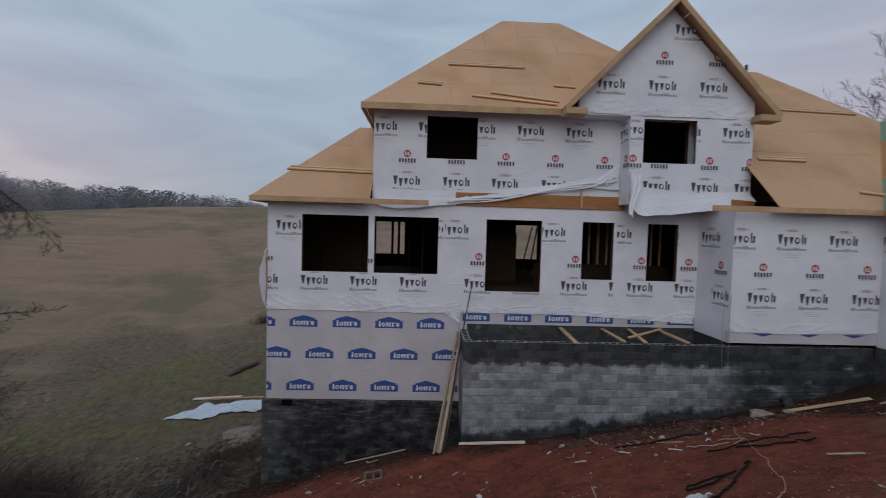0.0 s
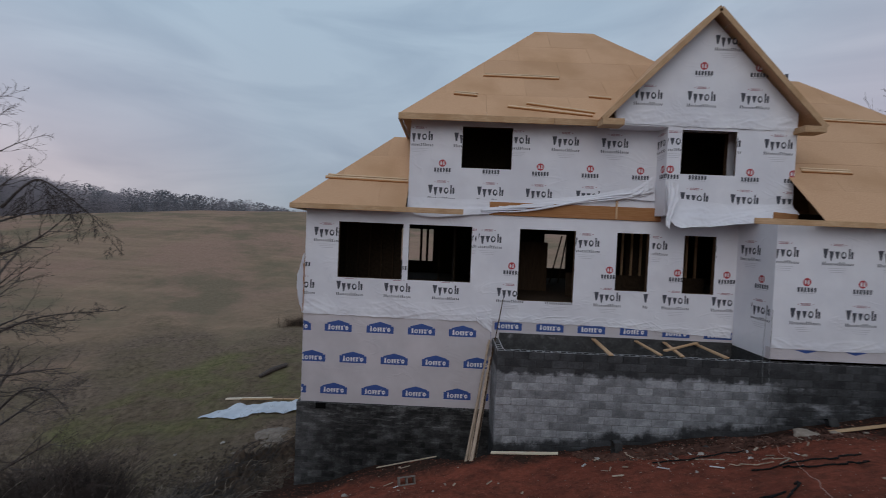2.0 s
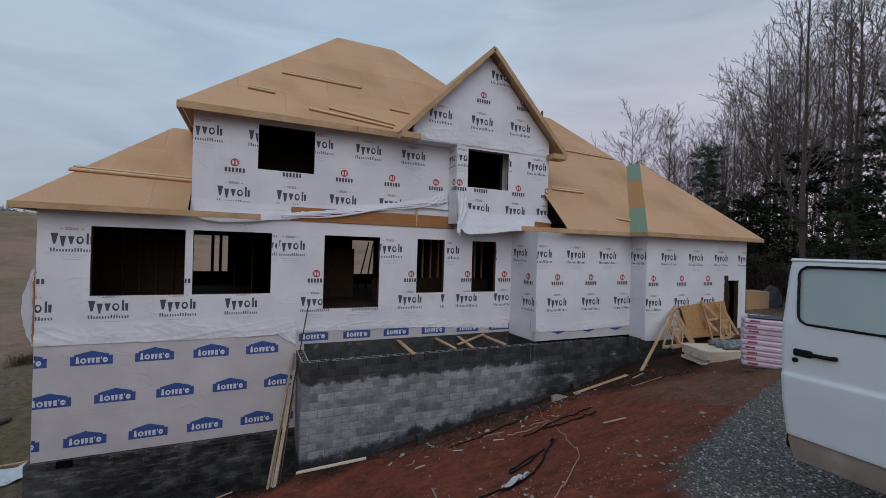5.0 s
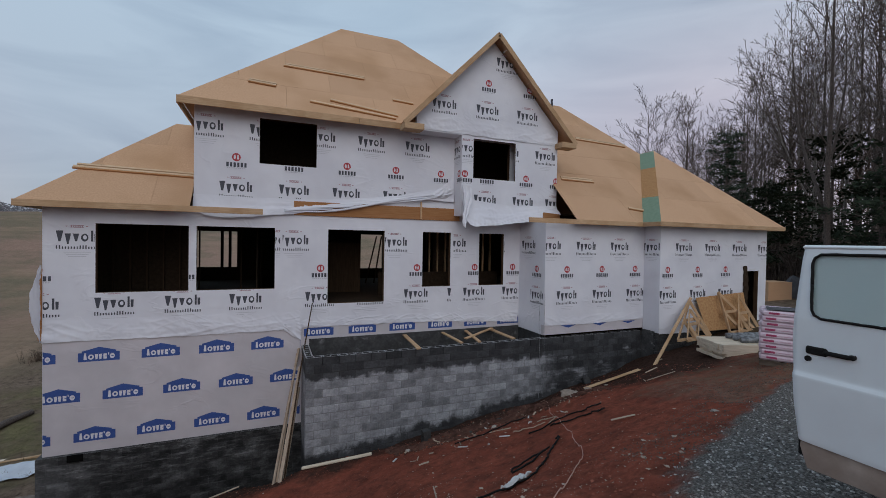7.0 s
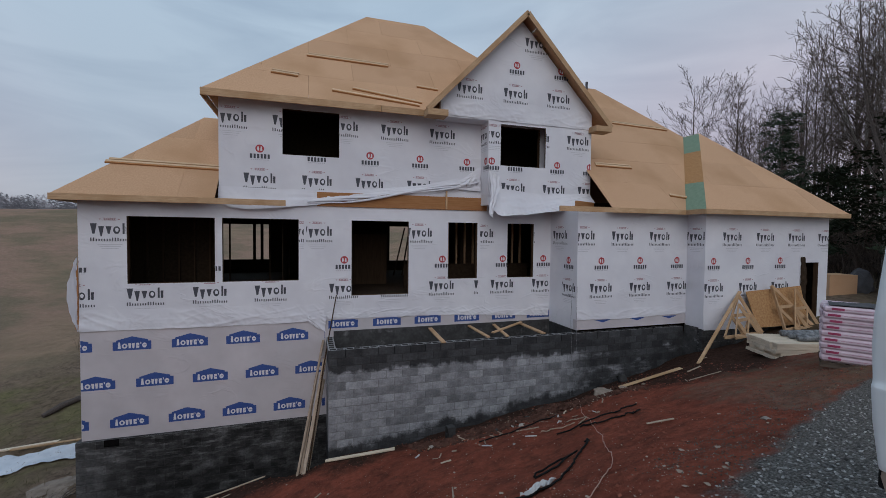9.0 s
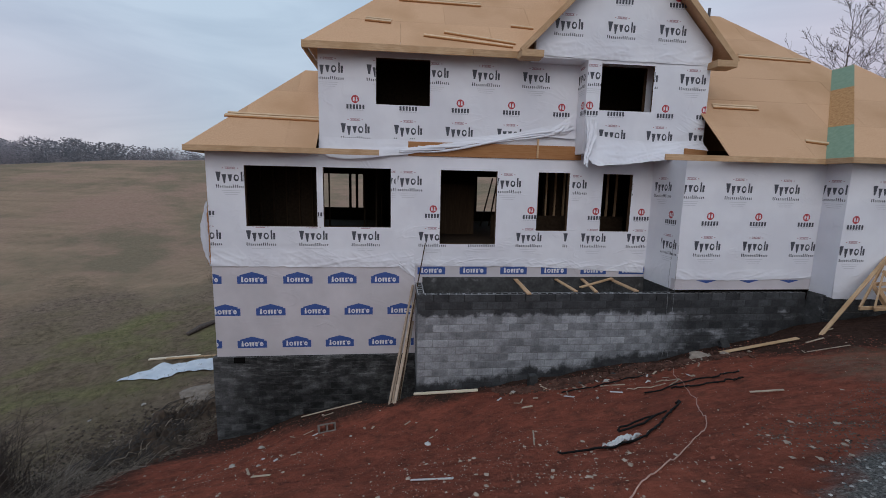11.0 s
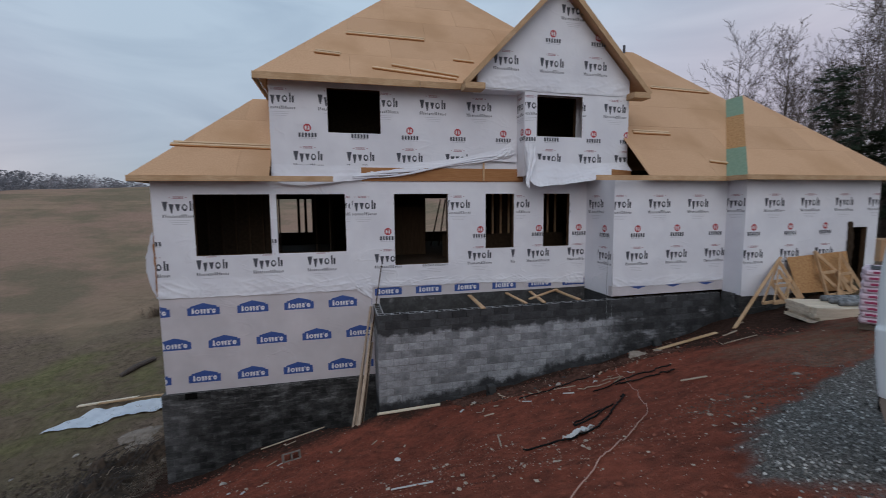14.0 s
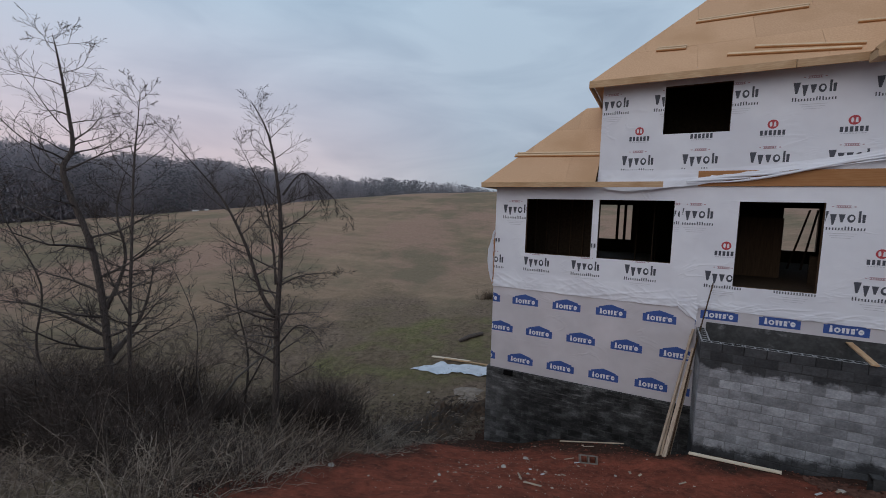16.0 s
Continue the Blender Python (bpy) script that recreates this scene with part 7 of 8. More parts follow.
hose("black_pipe", [(2.72, 4.98), (3.07, 4.56), (3.55, 4.72), (4.0, 4.98), (4.36, 5.26), (5.0, 5.84), (5.2, 6.1)], 0.015, BLACK, "black flexible pipe lying on red soil", wig=0.012, seed=21)
hose("black_pipe", [(3.75, 5.35), (3.85, 5.48), (4.37, 5.62), (4.75, 5.75)], 0.015, BLACK, "black flexible pipe looped on red soil")
hose("black_pipe", [(3.72, 5.28), (4.1, 5.36), (4.6, 5.62)], 0.015, BLACK, "black flexible pipe looped on red soil")
hose("black_pipe", [(5.3, 7.2), (6.1, 7.05), (6.5, 6.95), (7.2, 7.2)], 0.015, BLACK, "black pipe scrap on red soil", wig=0.02, seed=22)
hose("black_pipe", [(5.66, 6.97), (6.0, 6.7), (6.43, 6.45), (6.7, 6.55)], 0.015, BLACK, "black pipe scrap on red soil", wig=0.02, seed=22)
hose("black_pipe", [(4.2, 8.6), (5.0, 8.5), (5.9, 8.7), (6.4, 8.9)], 0.015, BLACK, "black pipe along the wall's foot", wig=0.02, seed=23)
hose("cord", [(1.7, 2.2), (2.15, 2.56), (2.77, 3.09), (3.54, 3.76), (4.37, 4.47)], 0.0062, CORD, "orange-pink cord trailing over the soil", "cord", wig=0.002)
hose("cord", [(4.37, 4.47), (4.7, 4.9), (5.0, 5.42), (5.35, 5.9), (5.62, 6.43), (6.1, 7.3), (7.0, 8.8), (7.75, 9.9), (7.85, 10.35)], 0.0055, CORD, "thin orange-pink cord trailing over the soil", "cord", wig=0.004, seed=4)
for dx in (0.0, 0.16):
    q = [(7.86 + dx, 10.50 - 0.03, -4.55), (7.90 + dx, 10.51, -3.4), (7.86 + dx * 1.2, 10.52, -2.3), (7.9 + dx, 10.53, -1.4)]
    tagged(part("cord", Build().tube(q, 0.0045, 5).mesh("cord", FOAM)), "thin cord hanging down the house corner", "cord")
hose("strap", [(5.9, 7.7), (6.13, 7.85), (6.3, 7.6), (6.05, 7.3), (5.8, 7.2)], 0.011, SCRAP, "pale curled strapping on the soil", "strap", wig=0.02, seed=9)
hose("strap", [(5.3, 7.75), (5.6, 7.62), (5.9, 7.4)], 0.010, SCRAP, "pale strapping on the soil", "strap", wig=0.02, seed=10)
# crumpled pale plastic beside the pipe
def plastic(u, v):
    p = Vector((u * 5, v * 5, 2))
    x = 3.15 + 0.62 * u + 0.10 * v
    y = 4.72 + 0.22 * u + (v - 0.5) * 0.30 * math.sin(math.pi * (0.15 + 0.8 * u))
    return (x, y, surf(x, y) + 0.03 + 0.09 * abs(noise.noise(p)) + 0.04 * abs(noise.noise(p * 3)))


tagged(part("plastic_scrap", gridded(plastic, 26, 12, WHITE_PLASTIC, "plastic_scrap", smooth=False)), "crumpled white plastic on red soil", "plastic")
# sheeting, boards and a dirt-covered log on the grass
def sheet(u, v):
    x = -10.7 + 4.3 * u
    y = 17.3 + 0.5 * u + v * (0.12 + 1.3 * min(1, u * 4) * (1 - 0.5 * u)) + 0.10 * math.sin(u * 9)
    p = Vector((u * 6, v * 3, 5))
    return (x, y, surf(x, y) + 0.05 + 0.10 * abs(noise.noise(p)))


tagged(part("sheeting", gridded(sheet, 50, 10, TARP, "sheeting")), "pale sheeting spread on the grass", "sheeting")
loose_board("long_board", on(-10.5, 19.25, 0.08), on(-6.2, 19.15, 0.10), 0.16, 0.05, LUMBER_PALE, "long pale board lying on the grass")
loose_board("long_board", on(-9.6, 18.95, 0.12), on(-6.3, 18.85, 0.12), 0.12, 0.05, LUMBER, "long pale board lying on the grass")
q = [on(-10.3, 22.3, 0.10), on(-9.9, 22.9, 0.16), on(-9.3, 23.6, 0.14)]
tagged(part("log", Build().tube(q, [0.10, 0.14, 0.11], 9).mesh("log", BARK)), "grey weathered log on the grass", "log")
# ridge of turned mud and roots at the soil's edge
def mound(u, v):
    x = -6.9 + 1.0 * u + 1.7 * (v - 0.5) + 0.35 * math.sin(u * 7)
    y = 10.2 + 4.9 * u + 0.3 * (v - 0.5)
    p = Vector((x * 1.5, y * 1.5, 0))
    k = math.sin(math.pi * u) ** 0.5 * math.sin(math.pi * v)
    lumps = 0.30 + 0.55 * noise.noise(p) + 0.40 * abs(noise.noise(p * 2.6)) + 0.22 * noise.noise(p * 6) + 0.10 * noise.noise(p * 14)
    return (x, y, surf(x, y) - 0.05 + k * 1.15 * lumps)


LUMP = mat("dry_earth_lump", (0.16, 0.125, 0.10), (0.30, 0.245, 0.20), 4, 0.95, 0.5, 6)
SOD = mat("dark_turned_soil", (0.040, 0.029, 0.022), (0.125, 0.086, 0.060), 5, 0.95, 0.9, 8, dist=0.06)
tagged(part("earth_mound", gridded(mound, 110, 46, SOD, "earth_mound")), "low heap of dark turned soil and roots", "earth mound")
rng_m = random.Random(91)
b = Build()
for k in range(150):
    u = rng_m.random()
    p = Vector(mound(u, rng_m.uniform(0.15, 0.85)))
    a, L = rng_m.gauss(1.25, 0.45), rng_m.uniform(0.25, 0.9)
    q = [p + Vector((math.cos(a) * L * j + rng_m.gauss(0, 0.03), math.sin(a) * L * j + rng_m.gauss(0, 0.03), 0.03 + 0.10 * math.sin(3 * j) + rng_m.gauss(0, 0.02))) for j in (0, 0.35, 0.7, 1)]
    b.tube(q, [0.014, 0.012, 0.009, 0.004], 4, k % 7 // 6)
tagged(new("roots", b.mesh("roots", [BARK, SCRAP])), "broken roots and sticks lying over turned soil", "roots", kind="stuff")
stone("flat_slab", -6.6, 15.9, 0.95, "pale flat slab of dried mud on the grass", LUMP, 741, 0.10, "earth")
stone("litter_bag", -13.0, 8.4, 0.22, "pale crumpled litter in the brush", WHITE_PLASTIC, 733, 0.4, "litter")
# pale broken lumps along the turned soil
for k, (x, y, r) in enumerate(((-6.3, 15.2, 0.16), (-5.6, 14.9, 0.12), (-7.6, 14.3, 0.10), (-5.4, 13.9, 0.13), (-6.9, 13.4, 0.11), (-8.3, 13.2, 0.09), (-5.9, 12.7, 0.10))):
    stone("soil_lump", x, y, r, "pale dry lump of earth in turned soil", LUMP, 820 + k, 0.45, "earth", "lumps in turned soil")
# roof trusses, plywood and boards leaning on the end bay
zt = land(13.2, 9.2)
loose_board("leaning_board", (10.95, 9.0, land(10.95, 9.0) + 0.02), (13.55, 9.86, -1.62), 0.09, 0.04, LUMBER, "long pale board leaning on the wrapped wall")
b = Build().prism([(13.7, -1.62), (16.2, -1.50), (16.15, -2.75), (13.9, -2.75)], 0, 0.016)
ob = part("plywood_sheet", b.mesh("plywood_sheet", OSB_RAW), m=Matrix.Translation((0, 9.82, -1.5)) @ pose(0, 0, 0, -14, 0, 0) @ Matrix.Translation((0, 0, 1.5)))
tagged(ob, "tan plywood sheet leaning on the wrapped wall", "plywood")


def truss(x0, x1, zb, xa, za, y0, y1, label):
    th = thing("roof_truss", label, "truss", "trusses leaning on the wall")
    lerp = lambda x, z: (x, y0 + (y1 - y0) * (z - zb) / (za - zb), z)
    m = ((x0, zb), (x1, zb + 0.05), (xa, za))
    mids = [((m[i][0] + m[(i + 1) % 3][0]) / 2, (m[i][1] + m[(i + 1) % 3][1]) / 2) for i in range(3)]
    for a, c in ((m[0], m[1]), (m[1], m[2]), (m[0], m[2]), (mids[0], mids[1]), (mids[0], mids[2]), (mids[1], mids[2])):
        board("chord" if a in m and c in m else "web", lerp(*a), lerp(*c), 0.04, 0.09, LUMBER, th, up=(0, 0, 1))


truss(12.2, 13.75, -2.85, 13.35, -1.72, 9.25, 9.75, "small pale roof truss leaning on the wall")
truss(12.5, 13.5, -2.85, 13.1, -1.95, 9.15, 9.55, "small pale roof truss leaning in a stack")
truss(14.6, 15.9, -2.75, 14.7, -1.45, 9.2, 9.72, "small pale roof truss leaning on plywood")
truss(14.9, 16.0, -2.75, 15.6, -1.55, 9.1, 9.60, "small pale roof truss leaning on plywood")
# stacked lumber
stack_m = pose(11.62, 7.45, -2.95, 0, 0, -19)
stk = thing("lumber_stack", "stack of cream-coloured sawn boards on bearers", "lumber", m=stack_m)
for k in range(3):
    part("bearer", Build().box((0.9 + 1.1 * k, 0.12, -0.30), (0.98 + 1.1 * k, 0.9, -0.003), bevel=0.004).mesh("bearer", PALLET), stk)
rng_s = random.Random(4)
for layer in range(5):
    for k in range(6):
        off = rng_s.uniform(0, 0.05) + (0.10 if layer == 1 else 0.0)
        part("stacked_board", Build().box((off, 0.18 * k, 0.085 * layer), (3.6 + off, 0.18 * k + 0.172, 0.085 * layer + 0.08), bevel=0.004).mesh("stacked_board", LUMBER_PALE), stk)
b = Build()
for k in range(3):
    b.tube([(0.75, 0.25 + 0.28 * k, 0.505), (1.9, 0.27 + 0.28 * k, 0.515), (3.2, 0.24 + 0.28 * k, 0.505)], [0.08, 0.09, 0.08], 10)
roll = part("wrapped_roll", b.mesh("wrapped_roll", FOAM, True), m=stack_m)
tagged(roll, "grey plastic-wrapped rolls lying on stacked boards", "roll")
# pink-wrapped bundles on a pallet
pal_m = pose(10.10, 5.60, land(10.3, 5.1) - 0.10, 0, 0, -58)
pal = thing("pallet", "grey wooden pallet under wrapped bundles", "pallet", m=pal_m)
for k in range(3):
    part("runner", Build().box((0.0, 0.03 + 0.46 * k, 0.0), (1.2, 0.12 + 0.46 * k, 0.10), bevel=0.004).mesh("runner", PALLET), pal)
for k in range(6):
    part("slat", Build().box((0.02 + 0.2 * k, 0, 0.102), (0.16 + 0.2 * k, 1.05, 0.122), bevel=0.003).mesh("slat", PALLET), pal)
me_b = {}
for layer in range(9):
    for k in range(3):
        for j in range(1):
            th = thing("wrapped_bundle", "pink plastic-wrapped bundle with crimson print on a pallet", "bundle", "pink bundles on the pallet",
                       m=pal_m @ pose(0.0 + rng_s.uniform(-0.02, 0.02), 0.35 * k + rng_s.uniform(-0.01, 0.01), 0.125 + 0.119 * layer, 0, 0, rng_s.uniform(-1.5, 1.5)))
            if "b" not in me_b:
                me_b["b"] = Build().box((0, 0, 0), (1.15, 0.34, 0.116), bevel=0.032).mesh("wrapper", PINK)
                me_b["q"] = Build().box((0.07, -0.004, 0.045), (0.25, 0.0, 0.088)).mesh("print", CRIMSON)
                me_b["r"] = Build().box((0.30, -0.003, 0.060), (1.05, 0.0, 0.068)).mesh("print", CRIMSON_PALE)
            part("wrapper", me_b["b"], th)
            part("print", me_b["q"], th, "crimson printed patch", pose(0.0 if layer % 2 else 0.05, 0, 0))
            part("print", me_b["r"], th, "pale crimson printed line")
# loose grey sheet thrown over the bundles
def cover(u, v):
    p = Vector((u * 3, v * 3, 15))
    return (0.10 + 0.95 * u, 0.02 + 0.62 * v, 1.205 + 0.06 * abs(noise.noise(p)) + 0.03 * abs(noise.noise(p * 2.7)))


tagged(part("plastic_sheet", gridded(cover, 24, 18, GREYBOX, "plastic_sheet"), m=pal_m), "dark crumpled plastic sheet on pink bundles", "plastic sheet")
# plywood box and covered pile beyond the house end
b = Build().box((0, 0, 0), (1.3, 1.1, 1.15), bevel=0.01)
tagged(part("plywood_crate", b.mesh("plywood_crate", OSB), m=pose(24.7, 13.9, land(25, 14.5) - 0.12, 0, 0, -20)), "tan plywood crate beyond the house", "plywood")
stone("covered_heap", 27.0, 14.0, 0.60, "dark covered heap beside stacked plywood", GREYBOX, 800, 1.3, "heap")

# ---- white work van, its near end in view ----
VAN_S, VAN_AT = 0.90, Vector((0.015, -0.067, 0.048))
van = thing("van", "white work van with dusty mud-coated sill, parked on gravel", "van", m=Matrix.Translation(VAN_AT) @ Matrix.Scale(VAN_S, 4))


def side_x(z):
    return float(np.interp(z, [-1.30, -1.24, -1.0, -0.80, -0.77, -0.4, 0.10, 0.16], [3.765, 3.75, 3.735, 3.725, 3.74, 3.735, 3.80, 3.84]))


def end_y(z):
    return float(np.interp(z, [-1.28, -1.0, -0.56, 0.0, 0.11], [1.62, 1.65, 1.668, 1.65, 1.64]))


WIN_B = (0.55, 1.575, -0.385, 0.055)   # y0, y1, z0, z1


def in_window(y, z, grow=0.0, r=0.065):
    cy = 1.578 - 0.03 * (0.08 - z) / 0.46
    y0, y1, z0, z1 = WIN_B[0] - grow, cy + grow, WIN_B[2] - grow, WIN_B[3] + grow
    dy, dz = max(y0 + r - y, y - (y1 - r), 0), max(z0 + r - z, z - (z1 - r), 0)
    return math.hypot(dy, dz) < r


vs, fs = [], []
ys = np.linspace(0, 1, 84)
zs = np.unique(np.r_[np.linspace(-1.262, 0.105, 72), -0.80, -0.775])
for z in zs:
    for s in ys:
        y = 0.3 + (end_y(z) - 0.3) * s
        rnd = 0.02 * max(0, (s - 0.985) / 0.015)
        vs.append((side_x(z) + rnd, y, z))
ny = len(ys)
for j in range(len(zs) - 1):
    for i in range(ny - 1):
        q = (j * ny + i, j * ny + i + 1, (j + 1) * ny + i + 1, (j + 1) * ny + i)
        cy, cz = sum(vs[k][1] for k in q) / 4, sum(vs[k][2] for k in q) / 4
        if not in_window(cy, cz):
            fs.append(q[::-1])
door = part("door", mesh_from("door", vs, fs, VAN_PAINT, smooth=True), van, "white door skin with a pressed crease")
rim = []
for k in range(96):
    a = 2 * math.pi * k / 96
    d = 0.02
    cy0, cz0 = 1.03, -0.155
    while in_window(cy0 + math.cos(a) * d, cz0 + math.sin(a) * d) and d < 3:
        d += 0.002
    y, z = cy0 + math.cos(a) * d, cz0 + math.sin(a) * d
    rim.append(Vector((side_x(z) - 0.004, y, z)))
rim.append(rim[0])
part("seal", Build().tube(rim, 0.0095, 6).mesh("seal", BLACK, True), door, "black rubber window seal")
GLASS = bpy.data.materials.new("sky_paled_tinted_glass")
GLASS.use_nodes = True
gb = GLASS.node_tree.nodes["Principled BSDF"]
# light teal base: the sky's reflection in the glass is put into the colour
gb.inputs["Base Color"].default_value = (0.46, 0.58, 0.58, 1)
gb.inputs["Roughness"].default_value = 0.03
gb.inputs["Transmission Weight"].default_value = 0.35
gb.inputs["IOR"].default_value = 1.5
pane = Build()
pane.add([(side_x(p.z) + 0.012, p.y, p.z) for p in rim[:-1]], [tuple(range(len(rim) - 1))])
pane.add([(side_x(p.z) + 0.016, p.y, p.z) for p in rim[:-1]], [tuple(reversed(range(len(rim) - 1)))])
gl = part("window_pane", pane.mesh("window_pane", GLASS), door, "green-tinted glass with pale sky reflection put into its colour")
gl.visible_shadow = False
hb = Build().box((-0.012, 1.45, -0.635), (0.012, 1.575, -0.580), bevel=0.010)
hb.box((-0.03, 1.32, -0.620), (0.0, 1.47, -0.592), bevel=0.009)
hb.box((-0.028, 1.30, -0.618), (0.012, 1.335, -0.588), bevel=0.006)
part("handle", hb.mesh("handle", BLACK), door, "black door handle", pose(side_x(-0.61) - 0.004, 0.0, 0.0))
b = Build().tube([(0.01, 0, 0), (-0.012, 0, 0)], 0.019, 12)
part("lock", b.mesh("lock", BLACK), door, m=pose(side_x(-0.67) - 0.002, 1.56, -0.668))
# rest of the body: sill, end panel, roof, far side, floor, bonnet and wheels
sv, sf = [], []
for k, (z, x) in enumerate(((-1.25, 3.78), (-1.30, 3.770), (-1.38, 3.772), (-1.45, 3.79))):
    for j in range(12):
        y = -1.2 + (1.61 - 0.012 * k * (k > 1) + 1.2) * j / 11
        sv.append((x, y, z + 0.004 * math.sin(j * 2.1)))
for k in range(3):
    for j in range(11):
        sf.append((k * 12 + j, k * 12 + j + 1, (k + 1) * 12 + j + 1, (k + 1) * 12 + j))
part("sill", mesh_from("sill", sv, [q[::-1] for q in sf], MUD, smooth=True), van, "brown mud-coated sill panel")
part("bracket", Build().box((3.79, 1.56, -1.38), (3.90, 1.635, -1.27), bevel=0.01).mesh("bracket", BLACK), van)
b = Build()
b.box((3.84, 1.55, -1.28), (5.55, 1.58, 0.085), bevel=0.006)
part("end_panel", b.mesh("end_panel", VAN_PAINT), van)
b = Build()
b.box((3.79, -1.2, 0.088), (5.6, 1.645, 0.118), bevel=0.012)
part("roof", b.mesh("roof", VAN_PAINT), van)
b = Build()
cuts_wall(b, "x", 5.62, -0.03, -1.2, 1.58, -1.28, 0.09, [(0.2, 1.3, -0.4, 0.04)], 0, 0, 0)
part("far_side", b.mesh("far_side", VAN_PAINT), van)
b = Build().box((3.85, -1.2, -1.36), (5.58, 1.54, -1.28))
part("floor", b.mesh("floor", BLACK), van)
b = Build()
cuts_wall(b, "x", 3.77, 0.03, -1.2, 0.298, -1.28, 0.088, [(-0.9, 0.15, -0.38, 0.06)], 0, 0, 0)
part("front_panel", b.mesh("front_panel", VAN_PAINT), van)
b = Build().box((3.8, -2.3, -1.28), (5.6, -1.21, -0.35), bevel=0.08)
part("bonnet", b.mesh("bonnet", VAN_PAINT), van)
for x in (3.95, 5.45):
    for y in (-1.75, 0.55):
        z = (surf(x * VAN_S + VAN_AT.x, y * VAN_S + VAN_AT.y) + 0.30 - VAN_AT.z) / VAN_S
        w = part("wheel", Build().tube([(x - 0.12, y, z), (x + 0.12, y, z)], 0.34, 20).mesh("wheel", BLACK), van)
        part("rim", Build().tube([(x - 0.125, y, z), (x + 0.125, y, z)], 0.19, 14).mesh("rim", GREYBOX), w)

# ---- gravel, clods and chips ----
STONES = mat("crushed_grey_gravel", (0.07, 0.073, 0.08), (0.30, 0.31, 0.33), 1.0, 0.9, 0, 2, spec=0.2)
sn = STONES.node_tree
gi = sn.nodes.new("ShaderNodeNewGeometry")
gr = sn.nodes.new("ShaderNodeValToRGB")
gr.color_ramp.elements[0].color, gr.color_ramp.elements[1].color = (0.06, 0.057, 0.054, 1), (0.60, 0.58, 0.55, 1)
gr.color_ramp.elements.new(0.25).color = (0.17, 0.162, 0.152, 1)
gr.color_ramp.elements.new(0.7).color = (0.345, 0.33, 0.31, 1)
sn.links.new(gi.outputs["Random Per Island"], gr.inputs[0])
sn.links.new(gr.outputs[0], sn.nodes["Principled BSDF"].inputs["Base Color"])
CLODS = mat("red_soil_clods", (0.20, 0.066, 0.043), (0.33, 0.115, 0.077), 6, 0.95, 0.3, 5, spec=0.1)
CHIPS = mat("pale_chips", (0.30, 0.22, 0.17), (0.52, 0.42, 0.34), 6, 0.9, 0, 4, spec=0.2)
OCT = np.array([(1, 0, 0), (-1, 0, 0), (0, 1, 0), (0, -1, 0), (0, 0, 1), (0, 0, -1), (0.65, 0.6, 0.45), (-0.6, 0.65, 0.4)])
OCTF = [(0, 6, 4), (6, 2, 4), (0, 2, 6), (2, 7, 4), (7, 1, 4), (2, 1, 7), (1, 3, 4), (3, 0, 4), (2, 0, 5), (1, 2, 5), (3, 1, 5), (0, 3, 5)]


def pebbles(name, label, n, pick, size, material, seed, flat=0.7):
    rng = random.Random(seed)
    vs, fs = [], []
    for k in range(n):
        x, y = pick(rng)
        s = size(rng)
        a = rng.uniform(0, 6.28)
        c, sn_ = math.cos(a), math.sin(a)
        j = np.array([[rng.uniform(0.6, 1.2) for _ in range(3)] for _ in range(8)])
        p = OCT * j * s
        p[:, 2] *= flat
        w = np.c_[p[:, 0] * c - p[:, 1] * sn_ + x, p[:, 0] * sn_ + p[:, 1] * c + y, p[:, 2] + surf(x, y) + s * 0.25]
        o = len(vs)
        vs += w.tolist()
        fs += [tuple(q + o for q in t) for t in OCTF]
    return tagged(new(name, mesh_from(name, vs, fs, material)), label, "gravel", kind="stuff")


def on_gravel(rng):
    while True:
        r = 1.2 + 8.0 * rng.random() ** 1.2
        a = radians(rng.uniform(20, 150))
        x, y = 0.5 + r * math.sin(a), -0.4 + r * math.cos(a)
        g = float(zone_gravel(np.array(x), np.array(y)))
        if g > rng.uniform(0.3, 0.95):
            return x, y


pebbles("gravel", "crushed grey gravel of the drive", 27000, on_gravel, lambda r: r.uniform(0.007, 0.019), STONES, 51)


def on_thin_gravel(rng):
    """Stones trodden into the brown earth beyond the drive's edge."""
    while True:
        x, y = rng.uniform(4.0, 12.5), rng.uniform(2.6, 7.8)
        g = float(zone_gravel(np.array(x - 0.3), np.array(y - 1.1)))
        if g > rng.uniform(0.1, 0.9) and float(zone_gravel(np.array(x), np.array(y))) < 0.9:
            return x, y


STONES_BROWN = mat("brown_trodden_gravel", (0.06, 0.042, 0.034), (0.22, 0.165, 0.135), 9, 0.95, 0, 4, spec=0.1)
pebbles("trodden_gravel", "brown gravel trodden into earth beside the drive", 5000, on_thin_gravel, lambda r: r.uniform(0.005, 0.013), STONES_BROWN, 57)


def on_soil(rng):
    while True:
        x, y = rng.uniform(-5.5, 11), rng.uniform(1.0, 11.6)
        if float(zone_soil_edge(np.array(x), np.array(y))) < 0.3 and float(zone_gravel(np.array(x), np.array(y))) < 0.5 and not (x > 0.9 and y > 10.4) and not (x > 12 and y > 9.8):
            return x, y


pebbles("soil_clods", "red soil clods scattered over the bank", 8000, on_soil, lambda r: r.uniform(0.005, 0.02) * (1.8 if r.random() < 0.04 else 1), CLODS, 52)


def chips_at(rng):
    while True:
        x, y = on_soil(rng)
        d = min(math.hypot(x - 3.2, y - 3.6) / 1.9, math.hypot(x - 5.3, y - 9.2) / 1.5, math.hypot(x + 2.2, y - 7.8) / 1.6, math.hypot(x - 2.0, y - 5.0) / 1.9)
        if rng.random() < math.exp(-d * d) + 0.06:
            return x, y


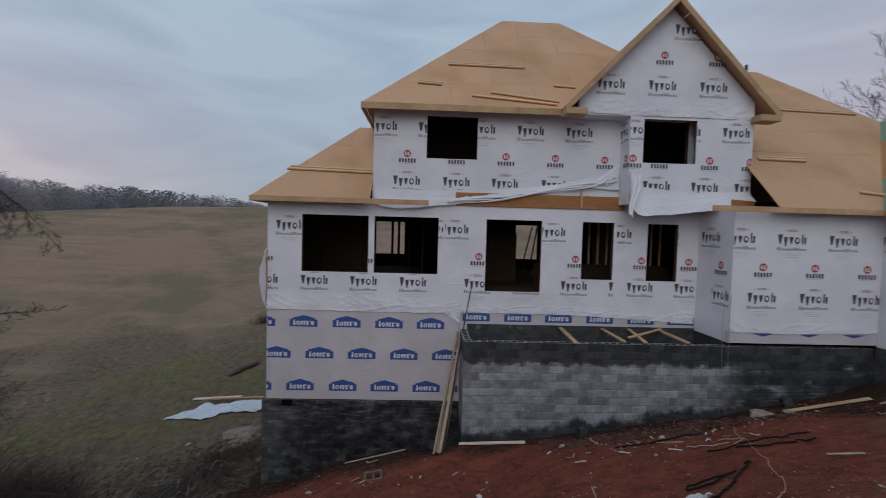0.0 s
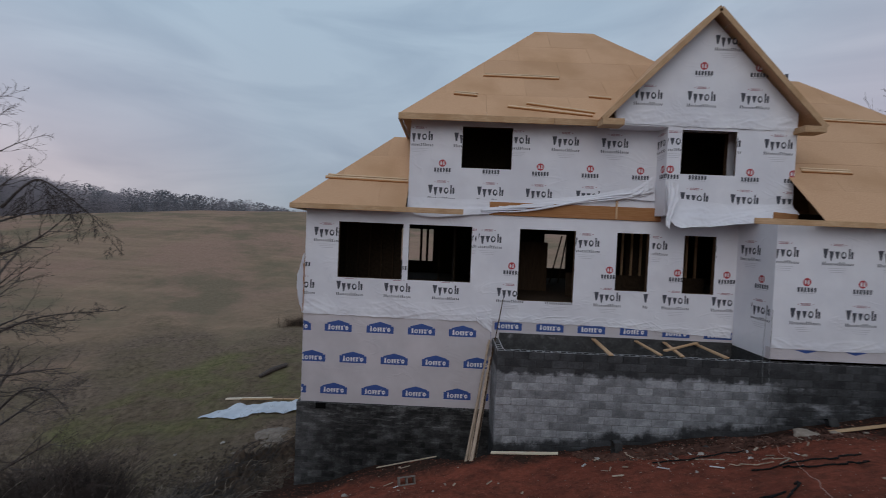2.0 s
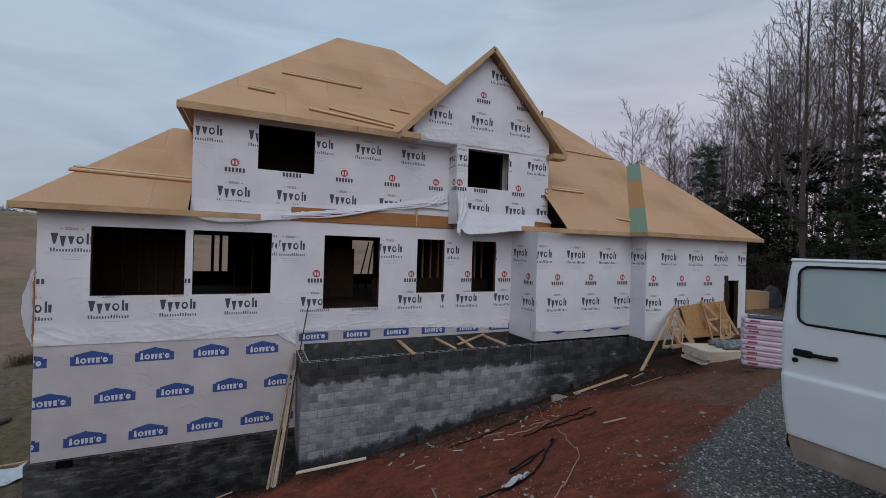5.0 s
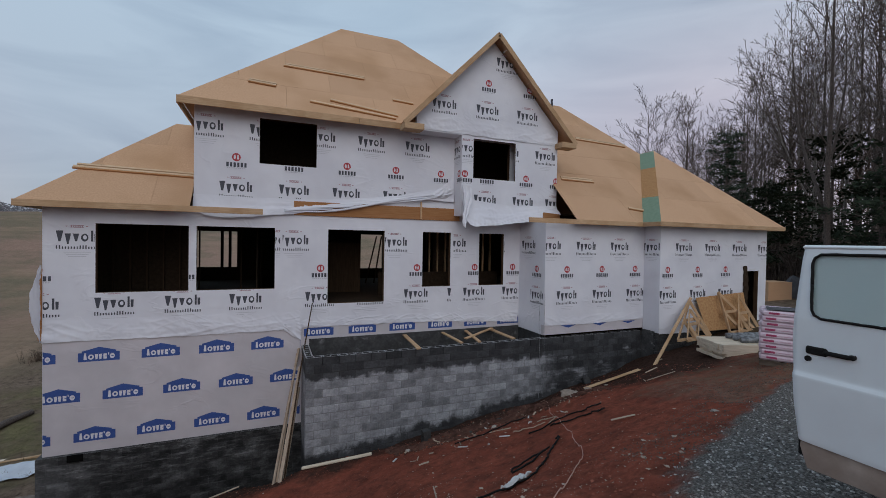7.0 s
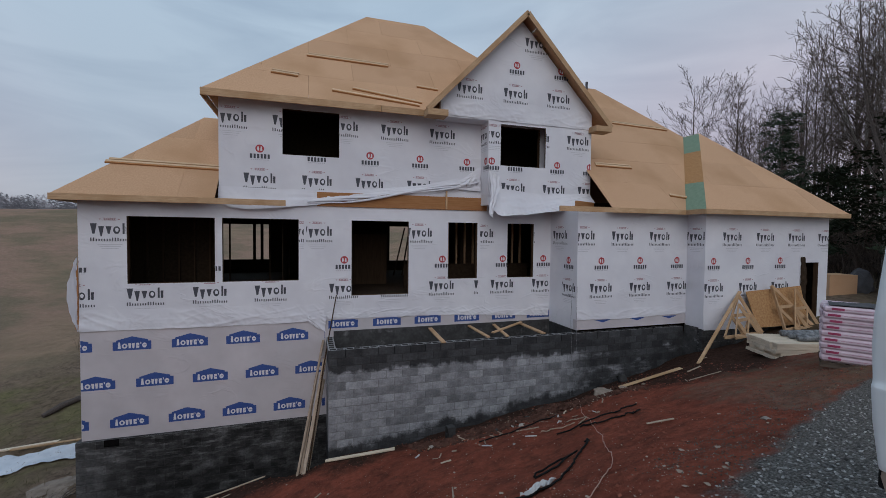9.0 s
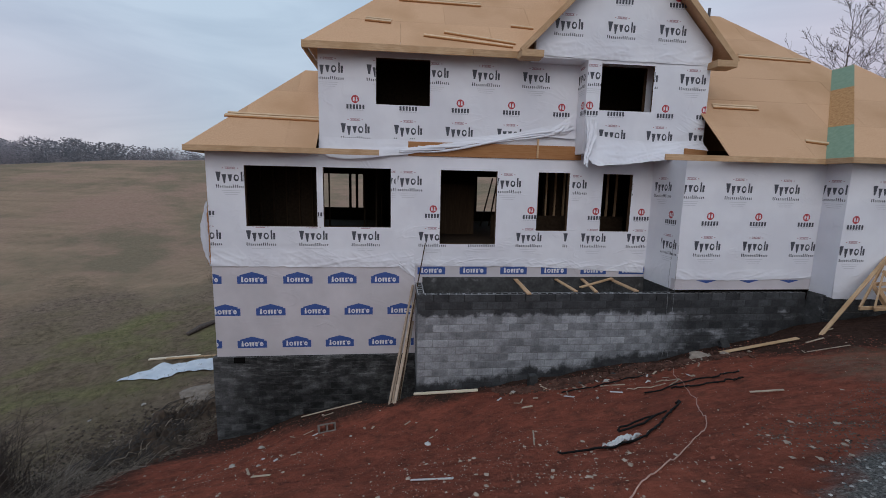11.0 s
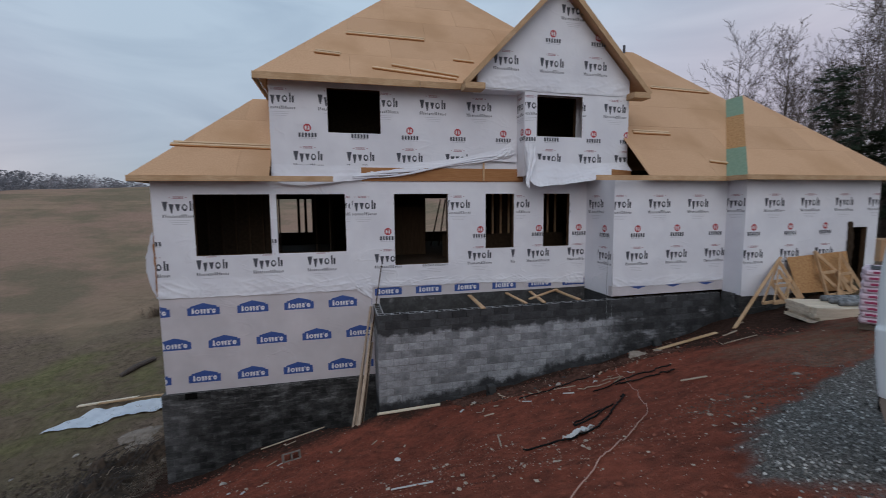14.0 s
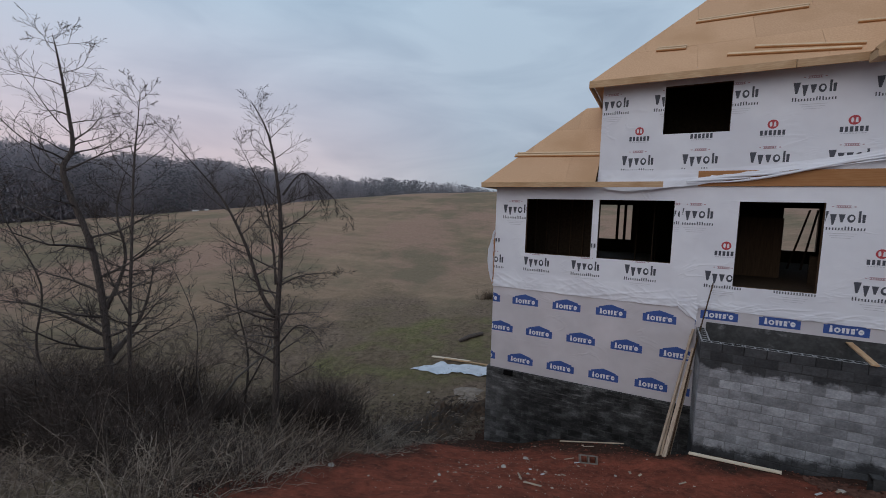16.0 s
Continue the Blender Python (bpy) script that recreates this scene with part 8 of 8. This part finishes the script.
pebbles("stone_chips", "pale stone and wood chips on the soil", 3600, chips_at, lambda r: r.uniform(0.004, 0.010) * (1.9 if r.random() < 0.08 else 1), CHIPS, 53)


pebbles("wood_chips", "flat pale wood and mortar chips on the soil", 230, chips_at, lambda r: r.uniform(0.014, 0.040), CHIPS, 58, 0.3)
EARTH = mat("dark_red_brown_earth", (0.055, 0.029, 0.022), (0.145, 0.074, 0.056), 5, 0.95, 0.6, 7, spec=0.05)


def at_foot(rng):
    """The strip of rubble along the foot of the porch wall."""
    u = rng.random()
    x = 3.0 + 5.8 * u
    return x, 9.95 - 1.1 * u * rng.random() - 0.5 * rng.random() + rng.gauss(0, 0.12)


pebbles("wall_rubble", "dark broken earth and rubble along the wall's foot", 2100, at_foot, lambda r: r.uniform(0.015, 0.07), EARTH, 54, 0.6)
pebbles("rubble_chips", "pale mortar and wood bits in the rubble", 400, at_foot, lambda r: r.uniform(0.010, 0.034), CHIPS, 55, 0.5)


# rough turf on the low side, in olive and straw blades
TURF = mat("olive_and_straw_blades", (0.060, 0.056, 0.024), (0.22, 0.165, 0.105), 0.9, 0.9, 0, 6, spec=0.15)
rng_g = random.Random(91)
b = Build()
for k in range(17000):
    r = 9 + 17 * rng_g.random() ** 1.4
    a = radians(rng_g.uniform(-2, 64))
    x, y = -r * math.sin(a) - 1.0, r * math.cos(a)
    if float(zone_soil_edge(np.array(x), np.array(y))) < 0.4 or (x > -4.7 and y > 11.5) or noise.noise(Vector((x * 0.8, y * 0.8, 3))) < rng_g.uniform(-0.5, 0.35):
        continue
    p0 = Vector((x, y, surf(x, y) - 0.02))
    h = rng_g.uniform(0.06, 0.24)
    g = rng_g.uniform(0, 6.28)
    w = Vector((math.cos(g), math.sin(g), 0)) * 0.010
    tip = p0 + Vector((rng_g.gauss(0, 0.7) * h, rng_g.gauss(0, 0.7) * h, h))
    b.add([p0 - w, p0 + w, tip], [(0, 1, 2)])
tagged(new("turf", b.mesh("turf", TURF)), "rough olive and straw-coloured turf below the bank", "grass", kind="stuff")


def on_sod(rng):
    """Turned sod along the soil's edge below the bank."""
    while True:
        x, y = rng.gauss(-6.6, 1.6), rng.gauss(12.6, 1.1)
        if x < -4.9 and float(zone_soil_edge(np.array(x), np.array(y))) > -0.6:
            return x, y


pebbles("sod_clods", "dark turned sod clods at the soil's edge", 1500, on_sod, lambda r: r.uniform(0.02, 0.08), SOD, 56, 0.6)
b = Build()
for k in range(1500):
    x, y = on_sod(rng_g)
    p0 = Vector((x, y, surf(x, y) + rng_g.uniform(-0.02, 0.12)))
    h, g = rng_g.uniform(0.1, 0.45), rng_g.uniform(0, 6.28)
    w = Vector((-math.sin(g), math.cos(g), 0)) * 0.006
    p1 = p0 + Vector((math.cos(g) * h, math.sin(g) * h, rng_g.uniform(-0.1, 0.35) * h))
    b.add([p0 - w, p0 + w, p1 + w * 0.4, p1 - w * 0.4], [(0, 1, 2, 3)])
tagged(new("dead_roots", b.mesh("dead_roots", DRY)), "pale dead roots and straw in turned sod", "roots", kind="stuff")
